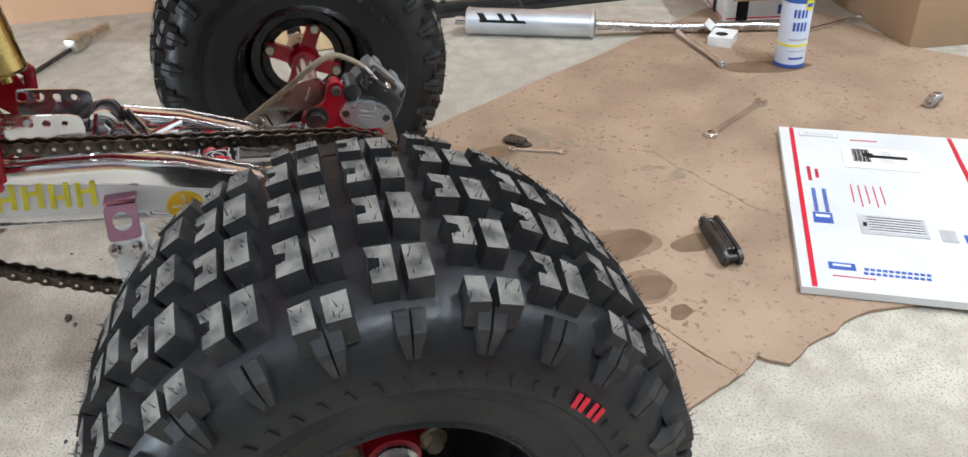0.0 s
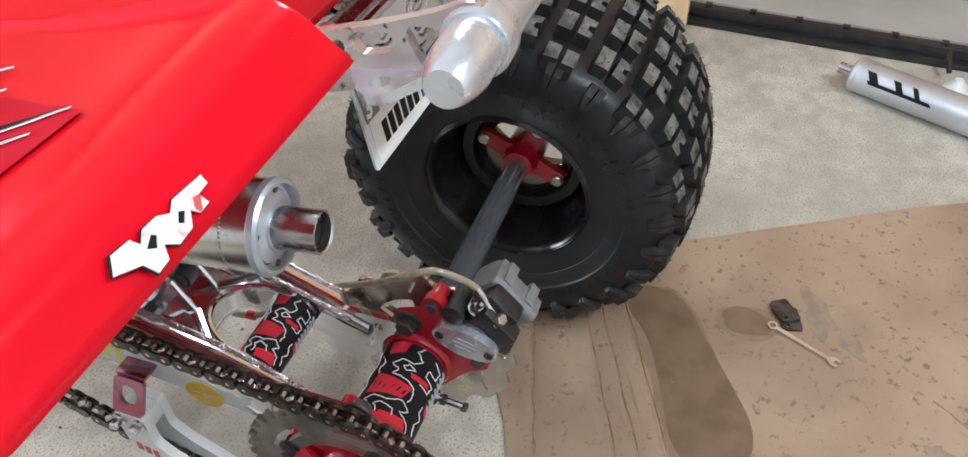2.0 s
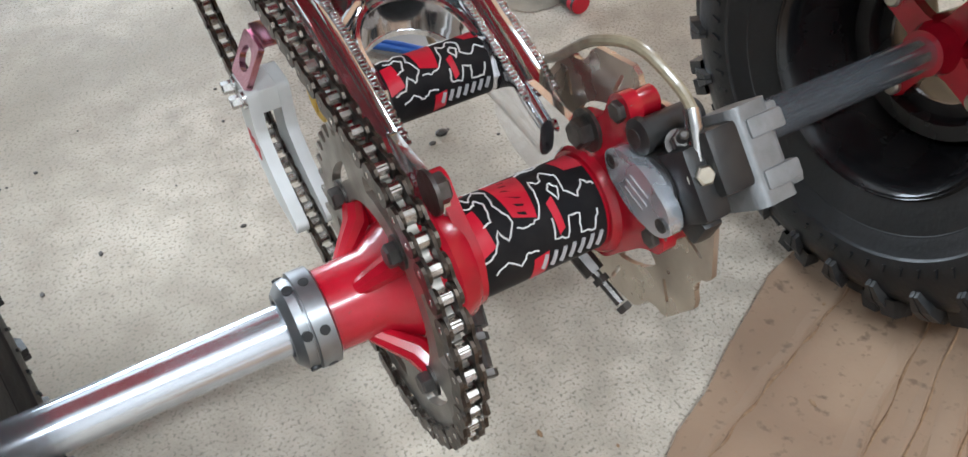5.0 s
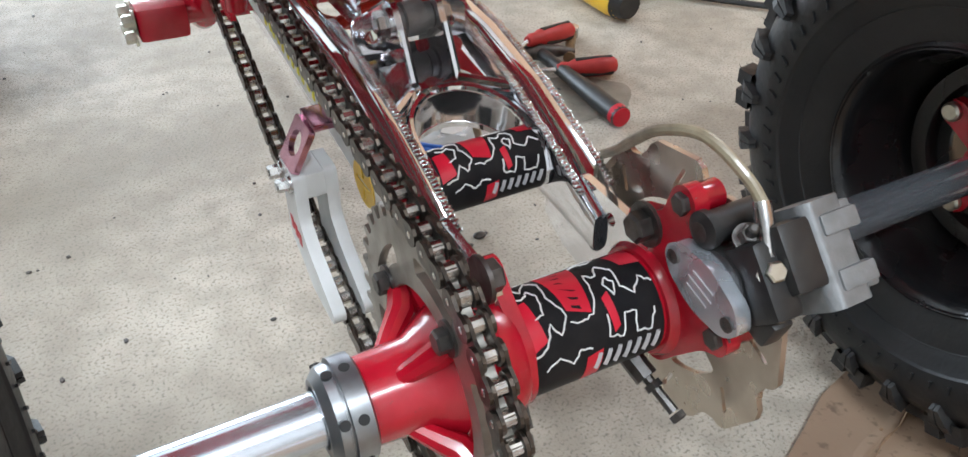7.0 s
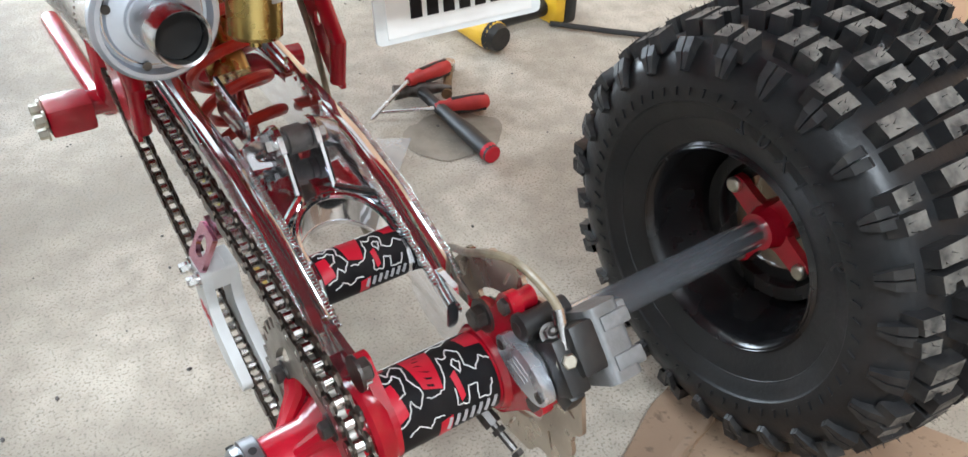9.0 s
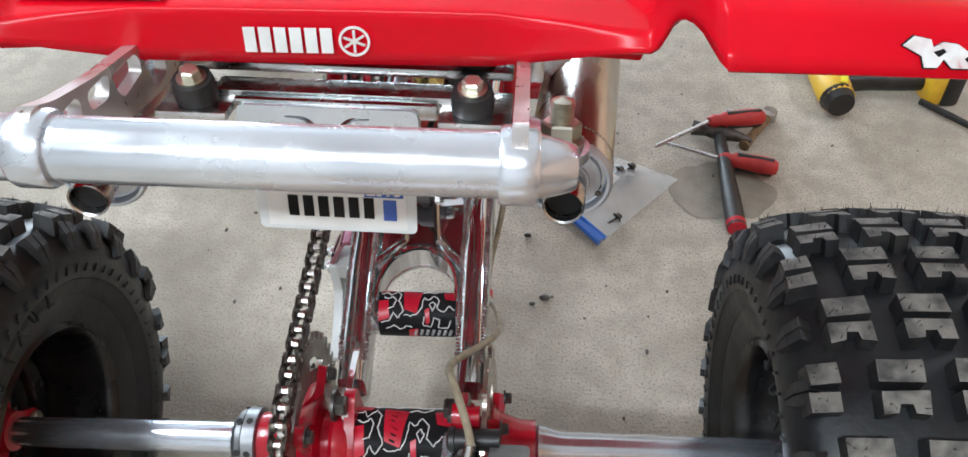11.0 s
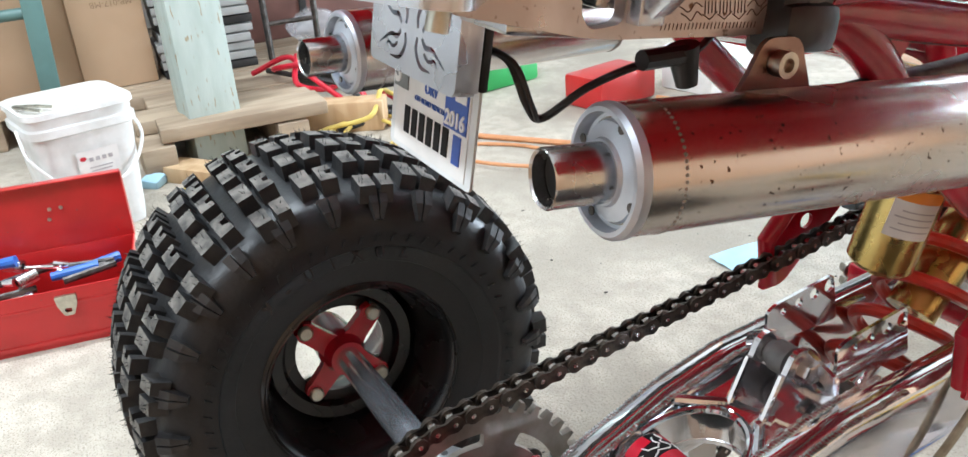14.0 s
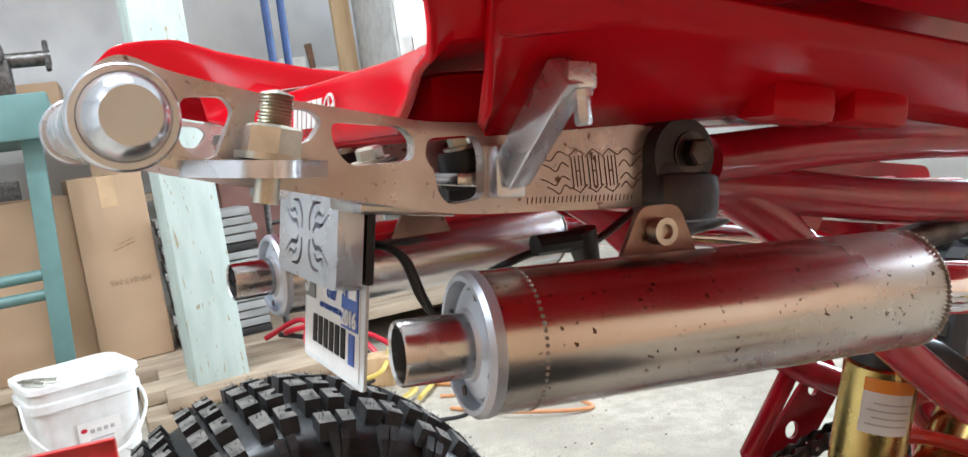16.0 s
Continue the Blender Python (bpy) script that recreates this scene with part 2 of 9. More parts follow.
def box(bm, c, s, rot=None, bevel=0.0):
    r = bmesh.ops.create_cube(bm, size=1.0)
    vs = r["verts"]
    bmesh.ops.scale(bm, vec=s, verts=vs)
    if bevel:
        es = list({e for v in vs for e in v.link_edges})
        out = bmesh.ops.bevel(bm, geom=es, offset=bevel, segments=2, affect="EDGES", profile=0.6)
        vs = list({v for f in out["faces"] for v in f.verts} | {v for v in vs if v.is_valid})
        seen, todo = set(vs), list(vs)
        while todo:
            for e in todo.pop().link_edges:
                for v in e.verts:
                    if v not in seen:
                        seen.add(v)
                        todo.append(v)
        vs = list(seen)
    m = Matrix.Translation(c) @ (rot.to_4x4() if rot else Matrix())
    bmesh.ops.transform(bm, matrix=m, verts=vs)
    return vs


def frame_of(d):
    d = Vector(d).normalized()
    u = d.cross(Vector((0, 0, 1)))
    if u.length < 1e-3:
        u = d.cross(Vector((0, 1, 0)))
    u.normalize()
    return d, u, d.cross(u)


def sweep(bm, path, radius, seg=12, caps=True, radii=None):
    """A round bar along a list of points."""
    pts = [Vector(p) for p in path]
    rings, prev = [], None
    for i, p in enumerate(pts):
        d = (pts[min(i + 1, len(pts) - 1)] - pts[max(i - 1, 0)]).normalized()
        if prev is None:
            _, u, v = frame_of(d)
        else:
            u = (prev - d * prev.dot(d)).normalized()
            v = d.cross(u)
        prev = u
        r = radii[i] if radii else radius
        rings.append([bm.verts.new(p + (u * math.cos(a) + v * math.sin(a)) * r) for a in (2 * math.pi * k / seg for k in range(seg))])
    for a, b in zip(rings, rings[1:]):
        for k in range(seg):
            bm.faces.new((a[k], a[(k + 1) % seg], b[(k + 1) % seg], b[k]))
    if caps:
        bm.faces.new(rings[0][::-1])
        bm.faces.new(rings[-1])
    return rings


def spline(points, n=8):
    """Points of a smooth line through the given ones."""
    p = [Vector(q) for q in points]
    p = [p[0] * 2 - p[1]] + p + [p[-1] * 2 - p[-2]]
    out = []
    for i in range(1, len(p) - 2):
        for k in range(n):
            t = k / n
            out.append(0.5 * ((2 * p[i]) + (p[i + 1] - p[i - 1]) * t + (2 * p[i - 1] - 5 * p[i] + 4 * p[i + 1] - p[i + 2]) * t * t
                              + (3 * p[i] - p[i - 1] - 3 * p[i + 1] + p[i + 2]) * t ** 3))
    return out + [p[-2]]


def lathe(bm, profile, origin=(0, 0, 0), axis=(1, 0, 0), seg=32, closed=False):
    """Turns a profile of (along, radius) about an axis."""
    d, u, v = frame_of(axis)
    o = Vector(origin)
    rings = []
    for a, r in profile:
        rings.append([bm.verts.new(o + d * a + (u * math.cos(t) + v * math.sin(t)) * max(r, 1e-5)) for t in (2 * math.pi * k / seg for k in range(seg))])
    pairs = list(zip(rings, rings[1:])) + ([(rings[-1], rings[0])] if closed else [])
    for a, b in pairs:
        for k in range(seg):
            bm.faces.new((a[k], a[(k + 1) % seg], b[(k + 1) % seg], b[k]))
    if not closed:
        for ring, (a, r) in ((rings[0], profile[0]), (rings[-1], profile[-1])):
            if r > 1e-4:
                bm.faces.new(ring)
    return rings


def circle2(cx, cy, r, n=16, rx=None):
    return [(cx + (rx or r) * math.cos(2 * math.pi * k / n), cy + r * math.sin(2 * math.pi * k / n)) for k in range(n)]


def slot2(x0, y0, x1, y1, r, n=6):
    """A round-ended slot between two points."""
    a = math.atan2(y1 - y0, x1 - x0)
    left = [(x0 + r * math.cos(a + math.pi / 2 + math.pi * k / n), y0 + r * math.sin(a + math.pi / 2 + math.pi * k / n)) for k in range(n + 1)]
    right = [(x1 + r * math.cos(a - math.pi / 2 + math.pi * k / n), y1 + r * math.sin(a - math.pi / 2 + math.pi * k / n)) for k in range(n + 1)]
    return left + right


def rounded2(pts, r, n=4):
    """Rounds the corners of a polygon."""
    out = []
    for i, p in enumerate(pts):
        a, b, c = Vector(pts[i - 1]), Vector(p), Vector(pts[(i + 1) % len(pts)])
        d0, d1 = (a - b), (c - b)
        rr = min(r, d0.length * 0.45, d1.length * 0.45)
        p0, p1 = b + d0.normalized() * rr, b + d1.normalized() * rr
        for k in range(n + 1):
            t = k / n
            q = p0 * (1 - t) ** 2 + b * 2 * t * (1 - t) + p1 * t * t
            out.append((q.x, q.y))
    return out


def plate(bm, outer, holes, thick, m):
    """A flat plate with holes: its outline lies in the local xy plane, its thickness along z, half to each side."""
    loops = [outer] + list(holes)
    edges, top = [], []
    for lp in loops:
        vs = [bm.verts.new((x, y, thick / 2)) for x, y in lp]
        top.append(vs)
        edges += [bm.edges.new((vs[i], vs[(i + 1) % len(vs)])) for i in range(len(vs))]
    r = bmesh.ops.triangle_fill(bm, edges=edges, use_beauty=True, normal=(0, 0, 1))
    faces = [f for f in r["geom"] if isinstance(f, bmesh.types.BMFace)]
    allv = [v for vs in top for v in vs]
    if thick > 0:
        under = {v: bm.verts.new((v.co.x, v.co.y, -thick / 2)) for v in allv}
        for f in faces:
            bm.faces.new([under[v] for v in f.verts][::-1])
        for vs in top:
            for i in range(len(vs)):
                a, b = vs[i], vs[(i + 1) % len(vs)]
                bm.faces.new((a, b, under[b], under[a]))
        allv += list(under.values())
    bmesh.ops.transform(bm, matrix=m, verts=allv)
    return allv


def bolt(bm, at, axis, r=0.007, h=0.006, shank=0.0, washer=True):
    """A hexagon bolt head with a washer."""
    d, u, v = frame_of(axis)
    o = Vector(at)
    if washer:
        lathe(bm, [(0, 0), (0, r * 1.45), (h * 0.25, r * 1.45), (h * 0.25, 0)], o, d, 16)
    lathe(bm, [(h * 0.25, r), (h * 1.0, r), (h * 1.15, r * 0.82), (h * 1.15, 0)], o, d, 6)
    if shank:
        lathe(bm, [(-shank, 0), (-shank, r * 0.5), (0, r * 0.5)], o, d, 10)


def basis(origin, ex, ey):
    """A matrix with its x and y along the given ways."""
    x = Vector(ex).normalized()
    z = x.cross(Vector(ey)).normalized()
    y = z.cross(x)
    m = Matrix((x, y, z)).transposed().to_4x4()
    m.translation = origin
    return m


def rot(rx=0, ry=0, rz=0):
    return Euler((radians(rx), radians(ry), radians(rz))).to_matrix()


def words(text, size, material, parent, m, name="lettering", label="", depth=0.0003, bold=0.0, shear=0.0):
    """Lettering as a mesh, centred, in the local xy plane."""
    cu = bpy.data.curves.new(name, "FONT")
    cu.body, cu.size, cu.extrude, cu.offset, cu.shear = text, size, depth, bold, shear
    cu.align_x, cu.align_y = "CENTER", "CENTER"
    tmp = new(name, cu)
    me = bpy.data.meshes.new_from_object(tmp.evaluated_get(bpy.context.evaluated_depsgraph_get()))
    bpy.data.objects.remove(tmp)
    me.materials.clear()
    me.materials.append(material)
    ob = new(name, me)
    ob.parent = parent
    ob.matrix_basis = m
    if label:
        ob["label"] = label
    return ob


def bars(rows, parent, material, m, name="print_bar", label=""):
    """Flat printed bars (x, y, width, height) as one mesh in the local xy plane."""
    bm = bmesh.new()
    for x, y, w, h in rows:
        box(bm, (x, y, 0), (w, h, 0.0006))
    ob = part(name, bm, material, parent, label, smooth=0)
    ob.matrix_basis = m
    return ob

# ---- floor and room ----
def slab(name, c, s, material, label, category, bevel=0.0):
    bm = bmesh.new()
    box(bm, (0, 0, 0), s, bevel=bevel)
    ob = part(name, bm, material, None, label, smooth=0)
    ob.matrix_basis = pose(*c)
    tagged(ob, label, category, kind="structure")
    return ob


slab("floor", (-1.4, 0.9, -0.05), (6.4, 8.0, 0.1), CONCRETE, "grey-beige worn concrete garage floor with stains", "floor")
w0, w1 = WIN_Y - WIN_W / 2, WIN_Y + WIN_W / 2
z0, z1 = WIN_Z - WIN_H / 2, WIN_Z + WIN_H / 2
slab("wall_east_south", (1.66, (w0 - 3.1) / 2, 1.3), (0.12, w0 + 3.1, 2.6), PANEL, "tan panelled garage wall", "wall")
slab("wall_east_north", (1.66, (w1 + 4.9) / 2, 1.3), (0.12, 4.9 - w1, 2.6), PANEL, "tan panelled garage wall", "wall")
slab("wall_east_below", (1.66, WIN_Y, z0 / 2), (0.12, WIN_W, z0), PANEL, "tan panelled wall below the window", "wall")
slab("wall_east_above", (1.66, WIN_Y, (z1 + 2.6) / 2), (0.12, WIN_W, 2.6 - z1), WALL_PAINT, "pale painted wall above the window", "wall")
win = thing("window_1", "plain white-framed garage window", "window", (1.66, WIN_Y, WIN_Z))
win["kind"] = "structure"
for c, sz in (((0, 0, WIN_H / 2 - 0.02), (0.10, WIN_W, 0.04)), ((0, 0, 0.02 - WIN_H / 2), (0.10, WIN_W, 0.04)), ((0, WIN_W / 2 - 0.02, 0), (0.10, 0.04, WIN_H - 0.08)), ((0, 0.02 - WIN_W / 2, 0), (0.10, 0.04, WIN_H - 0.08))):
    bm = bmesh.new()
    box(bm, c, sz, None, 0.004)
    part("window_frame", bm, WHITE_PLASTIC, win)
slab("wall_west", (-4.56, 0.9, 1.3), (0.12, 8.0, 2.6), WALL_PAINT, "pale painted garage wall", "wall")
slab("wall_south", (-1.45, -3.06, 1.3), (6.2, 0.12, 2.6), WALL_PAINT, "pale painted garage wall", "wall")
slab("wall_north_side", (-3.6, 4.56, 1.3), (1.8, 0.12, 2.6), WALL_PAINT, "pale painted garage wall beside the assumed door opening", "wall")
slab("wall_north_end", (0.95, 4.56, 1.3), (1.3, 0.12, 2.6), WALL_PAINT, "pale painted garage wall beside the assumed door opening", "wall")
slab("wall_north_lintel", (-1.2, 4.56, 2.4), (3.0, 0.12, 0.4), WALL_PAINT, "pale lintel above the assumed garage door", "wall")
# Unseen door panel, added above the low front fill.
slab("assumed_door", (-1.2, 4.60, 1.83), (3.0, 0.05, 0.75), WHITE_PLASTIC, "assumed white garage door, half raised to keep the front fill low", "garage door")
slab("ceiling", (-1.4, 0.9, 2.66), (6.4, 8.0, 0.1), CEILING_BOARD, "unseen ceiling, made pale to reflect more light", "ceiling")
slab("ground_outside", (-1.2, 0.9, -0.17), (60, 60, 0.1), CONCRETE, "pale concrete yard round the garage", "ground")

# Housings for the assumed overhead fill lamps.
for lx, ly, turn, _ in FILL_TUBES:
    lamp = thing("assumed_light", "assumed white tube light on the unseen ceiling, for fill", "ceiling light", (lx, ly, 2.61), turn, "shop lights")
    bm = bmesh.new()
    box(bm, (0, 0, -0.025), (1.3, 0.16, 0.05), bevel=0.01)
    part("housing", bm, WHITE_PLASTIC, lamp)


# ---- the quad: wheels ----
AX = 0.238         # height of the rear axle
quad = thing("quad_bike", "red sport quad bike with chromed swingarm and bare rear axle", "quad bike")
quad.matrix_basis = pose(0.022, 0.002, 0.005, 0, -0.8, 2.3)


def chassis(dy, dz, lean=2.0):
    """How the sprung body leans over the axle."""
    return Matrix.Translation((-0.0235, dy, dz)) @ Matrix.Rotation(radians(lean), 4, "Y")



TYRE_IN, TYRE_OUT = 0.324, 0.572
WC = (TYRE_IN + TYRE_OUT) / 2
WH = (TYRE_OUT - TYRE_IN) / 2
WK = WH / 0.1445   # widths below are drawn for a half width of 0.1445
RT = 0.2205        # radius of the tread's base in the middle


def tyre_radius(a):
    """Radius of the tread's base at the distance a from the middle."""
    u = abs(a) / WH
    return RT - 0.016 * u ** 2.6


ROWS = 26           # knob rows round the tyre


def tread(bm, rng):
    """Rows of split knobs, every other row set half a column aside, with shoulder knobs, sidewall lugs and rubber whiskers. Knob tops take the second material."""
    pitch = 2 * math.pi / ROWS

    def prism(loop, h, spread=0.0012, base=-0.004):
        """A knob: its outline of (across, angle) stands on the carcass and narrows a little to the top."""
        am, tm = sum(p[0] for p in loop) / len(loop), sum(p[1] for p in loop) / len(loop)
        lo, hi = [], []
        for a, t in loop:
            r = tyre_radius(a)
            lo.append((a + math.copysign(spread, a - am), t + math.copysign(spread / RT, t - tm), r + base))
            hi.append((a + rng.uniform(-0.0005, 0.0005), t + rng.uniform(-0.003, 0.003), r + h + rng.uniform(-0.0008, 0.0004)))
        vs = [bm.verts.new((a, r * math.cos(t), r * math.sin(t))) for a, t, r in lo + hi]
        n = len(loop)
        bm.faces.new(vs[n:]).material_index = 1
        for k in range(n):
            bm.faces.new((vs[k], vs[(k + 1) % n], vs[n + (k + 1) % n], vs[n + k]))

    def whisker(a, t, h):
        r = tyre_radius(a) + h
        ln, k = rng.uniform(0.003, 0.007), 0.00045
        da, dt = rng.uniform(-0.003, 0.003), rng.uniform(-0.012, 0.012)
        p = [(a - k, t, r - 0.001), (a + k, t, r - 0.001), (a, t + 0.004, r - 0.001), (a + da, t + dt, r + ln)]
        vs = [bm.verts.new((x, q * math.cos(w), q * math.sin(w))) for x, w, q in p]
        for f in ((0, 1, 3), (1, 2, 3), (2, 0, 3)):
            bm.faces.new([vs[i] for i in f])

    for i in range(ROWS):
        t = i * pitch + rng.uniform(-0.003, 0.003)
        if i % 2:
            row = [(-0.0815, 0.031), (-0.0270, 0.033), (0.0270, 0.033), (0.0815, 0.031)]
        else:
            row = [(-0.1065, 0.020), (-0.0545, 0.032), (0.0, 0.033), (0.0545, 0.032), (0.1065, 0.020)]
        for a, w in row:
            h = 0.0170 - 0.0035 * (abs(a) / WH) ** 2
            a0, a1 = a - w / 2 + rng.uniform(-0.0008, 0.0008), a + w / 2 + rng.uniform(-0.0008, 0.0008)
            gap, deep = 0.0140, 0.0860          # half the sipe, and each bar's reach, as angles
            skew = rng.uniform(-0.002, 0.002)
            prism([(a0, t - deep), (a1, t - deep), (a1 + skew, t - gap), (a0 + skew, t - gap)], h)
            q = w * 0.17
            if w > 0.02:                         # the other bar has a notch in its outer flank
                prism([(a0, t + gap), (a1, t + gap), (a1, t + deep), (a + q, t + deep * 0.96), (a + q * 0.7, t + deep * 0.62),
                       (a - q * 0.7, t + deep * 0.62), (a - q, t + deep * 0.96), (a0, t + deep)], h)
            else:
                prism([(a0, t + gap), (a1, t + gap), (a1, t + deep * 0.9), (a0, t + deep * 0.9)], h)
            for sg in (-1, 1):
                for _ in range(4):
                    whisker(rng.uniform(a0, a1), t + sg * rng.uniform(0.018, 0.080), h)
        for sgn in (-1, 1):
            # split lugs on the shoulder, running out onto the sidewall
            rows = []
            for (aa, rr), hw in (((0.1290, RT - 0.006), 0.046), ((0.1385, RT - 0.018), 0.044), ((0.1430, RT - 0.034), 0.022)):
                rows.append([(sgn * (aa * WK + 0.0042), t + d * hw, rr + 0.002) for d in (-1, -0.10, 0.10, 1)])
            for d0 in (0, 2):
                top = [[bm.verts.new((a, r * math.cos(w), r * math.sin(w))) for a, w, r in rw[d0:d0 + 2]] for rw in rows]
                low = [[bm.verts.new((a - sgn * 0.013, (r - 0.008) * math.cos(w), (r - 0.008) * math.sin(w))) for a, w, r in rw[d0:d0 + 2]] for rw in rows]
                for k in range(2):
                    bm.faces.new((top[k][0], top[k][1], top[k + 1][1], top[k + 1][0]))
                    bm.faces.new((top[k][0], top[k + 1][0], low[k + 1][0], low[k][0]))
                    bm.faces.new((top[k][1], top[k + 1][1], low[k + 1][1], low[k][1]))
                bm.faces.new((top[0][0], top[0][1], low[0][1], low[0][0]))
                bm.faces.new((top[2][0], top[2][1], low[2][1], low[2][0]))


def smooth01(t):
    t = min(1.0, max(0.0, t))
    return t * t * (3 - 2 * t)


def wheel(side, turn):
    """A rear wheel; along +x it points outward. The rim is the part, the rest hangs under it."""
    rng = random.Random(5 + side)
    m = Matrix.Translation((side * WC - 0.007, 0, AX)) @ Matrix.Rotation(0 if side > 0 else math.pi, 4, "Z") @ Matrix.Rotation(radians(turn), 4, "X")
    bm = bmesh.new()
    inn, out = -0.113 * WK - 0.002, 0.113 * WK
    prof = [(inn - 0.004, 0.1255), (inn - 0.007, 0.1215), (inn - 0.003, 0.1175), (inn + 0.004, 0.1150), (inn + 0.012, 0.1135), (inn + 0.03, 0.1125), (inn + 0.042, 0.103), (inn + 0.075, 0.100),
            (inn + 0.082, 0.094), (0.002, 0.092), (0.012, 0.090), (0.022, 0.094), (0.045, 0.100), (out - 0.04, 0.103), (out - 0.03, 0.1125), (out - 0.004, 0.1150), (out + 0.003, 0.1175), (out + 0.007, 0.1215), (out + 0.004, 0.1255)]
    prof = [(a, r * (0.875 if r > 0.105 else 0.90)) for a, r in prof]
    outer = [(a, r + 0.003) for a, r in reversed(prof)]
    lathe(bm, prof + outer, seg=64, closed=True)
    disc_x = -0.024
    hole = circle2(0, 0, 0.053, 32)
    plate(bm, circle2(0, 0, 0.0845, 48), [hole], 0.004, basis((disc_x, 0, 0), (0, 1, 0), (0, 0, 1)))
    lathe(bm, [(disc_x + 0.002, 0.062), (disc_x - 0.010, 0.070), (disc_x - 0.012, 0.083), (disc_x + 0.004, 0.0850), (disc_x + 0.008, 0.0850), (disc_x - 0.006, 0.082), (disc_x - 0.006, 0.07), (disc_x + 0.004, 0.062)], seg=48, closed=True)
    rim = part("rear_wheel", bm, BLACK_STEEL, quad, "black steel wheel rim with knobbly tyre")
    rim.matrix_basis = m
    # tyre carcass
    bm = bmesh.new()
    half = [(0.0, RT), (0.06, tyre_radius(0.06 * WK)), (0.10, tyre_radius(0.10 * WK)), (0.122, tyre_radius(0.122 * WK)), (0.132, RT - 0.017), (0.1395, RT - 0.028), (0.1435, RT - 0.042), (0.1445, 0.168), (0.1425, 0.158), (0.1405, 0.1567), (0.1395, 0.1557),
            (0.137, 0.147), (0.1325, 0.1415), (0.1315, 0.1395), (0.1305, 0.1390), (0.1260, 0.1250), (0.1195, 0.1100), (0.108, 0.1040)]
    half = [(a * WK, r) for a, r in half]
    deep = half
    prof = [(-a, r) for a, r in reversed(deep)] + half[1:]
    inner = [(0.10 * WK, 0.1040), (0.09 * WK, 0.165), (0.0, 0.20), (-0.09 * WK, 0.165), (-0.10 * WK, 0.1040)]
    lathe(bm, prof + inner, seg=96, closed=True)
    # raised dashes round the sidewall
    for sgn in (-1, 1):
        for k in range(60):
            t = 2 * math.pi * k / 60
            for r0, r1, sk in ((0.164, 0.172, 0.02),):
                vs = []
                for dt, r in ((0, r0), (0.016, r0), (0.016 + sk, r1), (sk, r1)):
                    for lift in (-0.004, 0.0022):
                        vs.append(bm.verts.new((sgn * (0.1436 * WK + lift), r * math.cos(t + dt), r * math.sin(t + dt))))
                for f in ((1, 3, 5, 7), (0, 2, 3, 1), (2, 4, 5, 3), (4, 6, 7, 5), (6, 0, 1, 7)):
                    bm.faces.new([vs[i] for i in f])
    part("tyre", bm, BLACK_RUBBER, rim, "black rubber tyre carcass")
    bm = bmesh.new()
    tread(bm, rng)
    tr = part("tread", bm, TREAD_RUBBER, rim, "knobbly tread with whiskers, greyed on top", smooth=0)
    tr.data.materials.append(KNOB_TOP)
    # raised size figures on the inner sidewall
    for k, ch in enumerate("20X10-9"):
        t = 1.15 + (0.165 if side > 0 else -0.165) * k
        d, u = Vector((0, math.cos(t), math.sin(t))), Vector((0, math.sin(t), -math.cos(t)))
        if side < 0:
            u = -u
        words(ch, 0.021, BLACK_RUBBER, rim, basis(Vector((-0.1425 * WK, 0, 0)) + d * 0.152, u, d + Vector((0.42, 0, 0))), "size_figure", depth=0.0012)
    # red hub with four arms
    bm = bmesh.new()
    arm = []
    for k in range(4):
        a = math.pi / 2 * k
        for da, r in ((-0.785, 0.0215), (-0.42, 0.030), (-0.235, 0.049), (-0.215, 0.056), (-0.13, 0.063), (0.13, 0.063), (0.215, 0.056), (0.235, 0.049), (0.42, 0.030)):
            arm.append((r * math.cos(a + da), r * math.sin(a + da)))
    plate(bm, arm, [], 0.010, basis((disc_x - 0.009, 0, 0), (0, 1, 0), (0, 0, 1)))
    lathe(bm, [(disc_x - 0.030, 0.0), (disc_x - 0.030, 0.0200), (disc_x - 0.016, 0.0225), (disc_x - 0.010, 0.0265), (disc_x, 0.0265), (0.02, 0.024), (0.03, 0.022), (0.03, 0.0)], seg=32)
    part("hub", bm, RED_PAINT, rim, "red four-armed wheel hub")
    for k in range(4):
        a = math.pi / 2 * k
        bm = bmesh.new()
        o = (disc_x - 0.014, 0.056 * math.cos(a), 0.056 * math.sin(a))
        lathe(bm, [(0, 0), (0, 0.0085), (-0.004, 0.0085), (-0.006, 0.0065), (-0.006, 0)], o, (1, 0, 0), 14)
        o2 = (disc_x + 0.002, 0.056 * math.cos(a), 0.056 * math.sin(a))
        bolt(bm, o2, (1, 0, 0), 0.009, 0.012)
        part("wheel_stud", bm, ZINC, rim)
    bm = bmesh.new()
    lathe(bm, [(0.03, 0.0), (0.03, 0.019), (0.036, 0.019), (0.036, 0.016)], seg=24)
    lathe(bm, [(0.036, 0.0155), (0.050, 0.0155), (0.054, 0.012), (0.054, 0)], seg=6)
    nut = part("axle_nut", bm, STEEL, rim, "castle nut on the axle end")
    for k in range(6):
        a = math.pi / 3 * k
        bm = bmesh.new()
        box(bm, (0.055, 0.0115 * math.cos(a), 0.0115 * math.sin(a)), (0.010, 0.006, 0.006), rot(math.degrees(a)))
        part("castellation", bm, STEEL, nut)
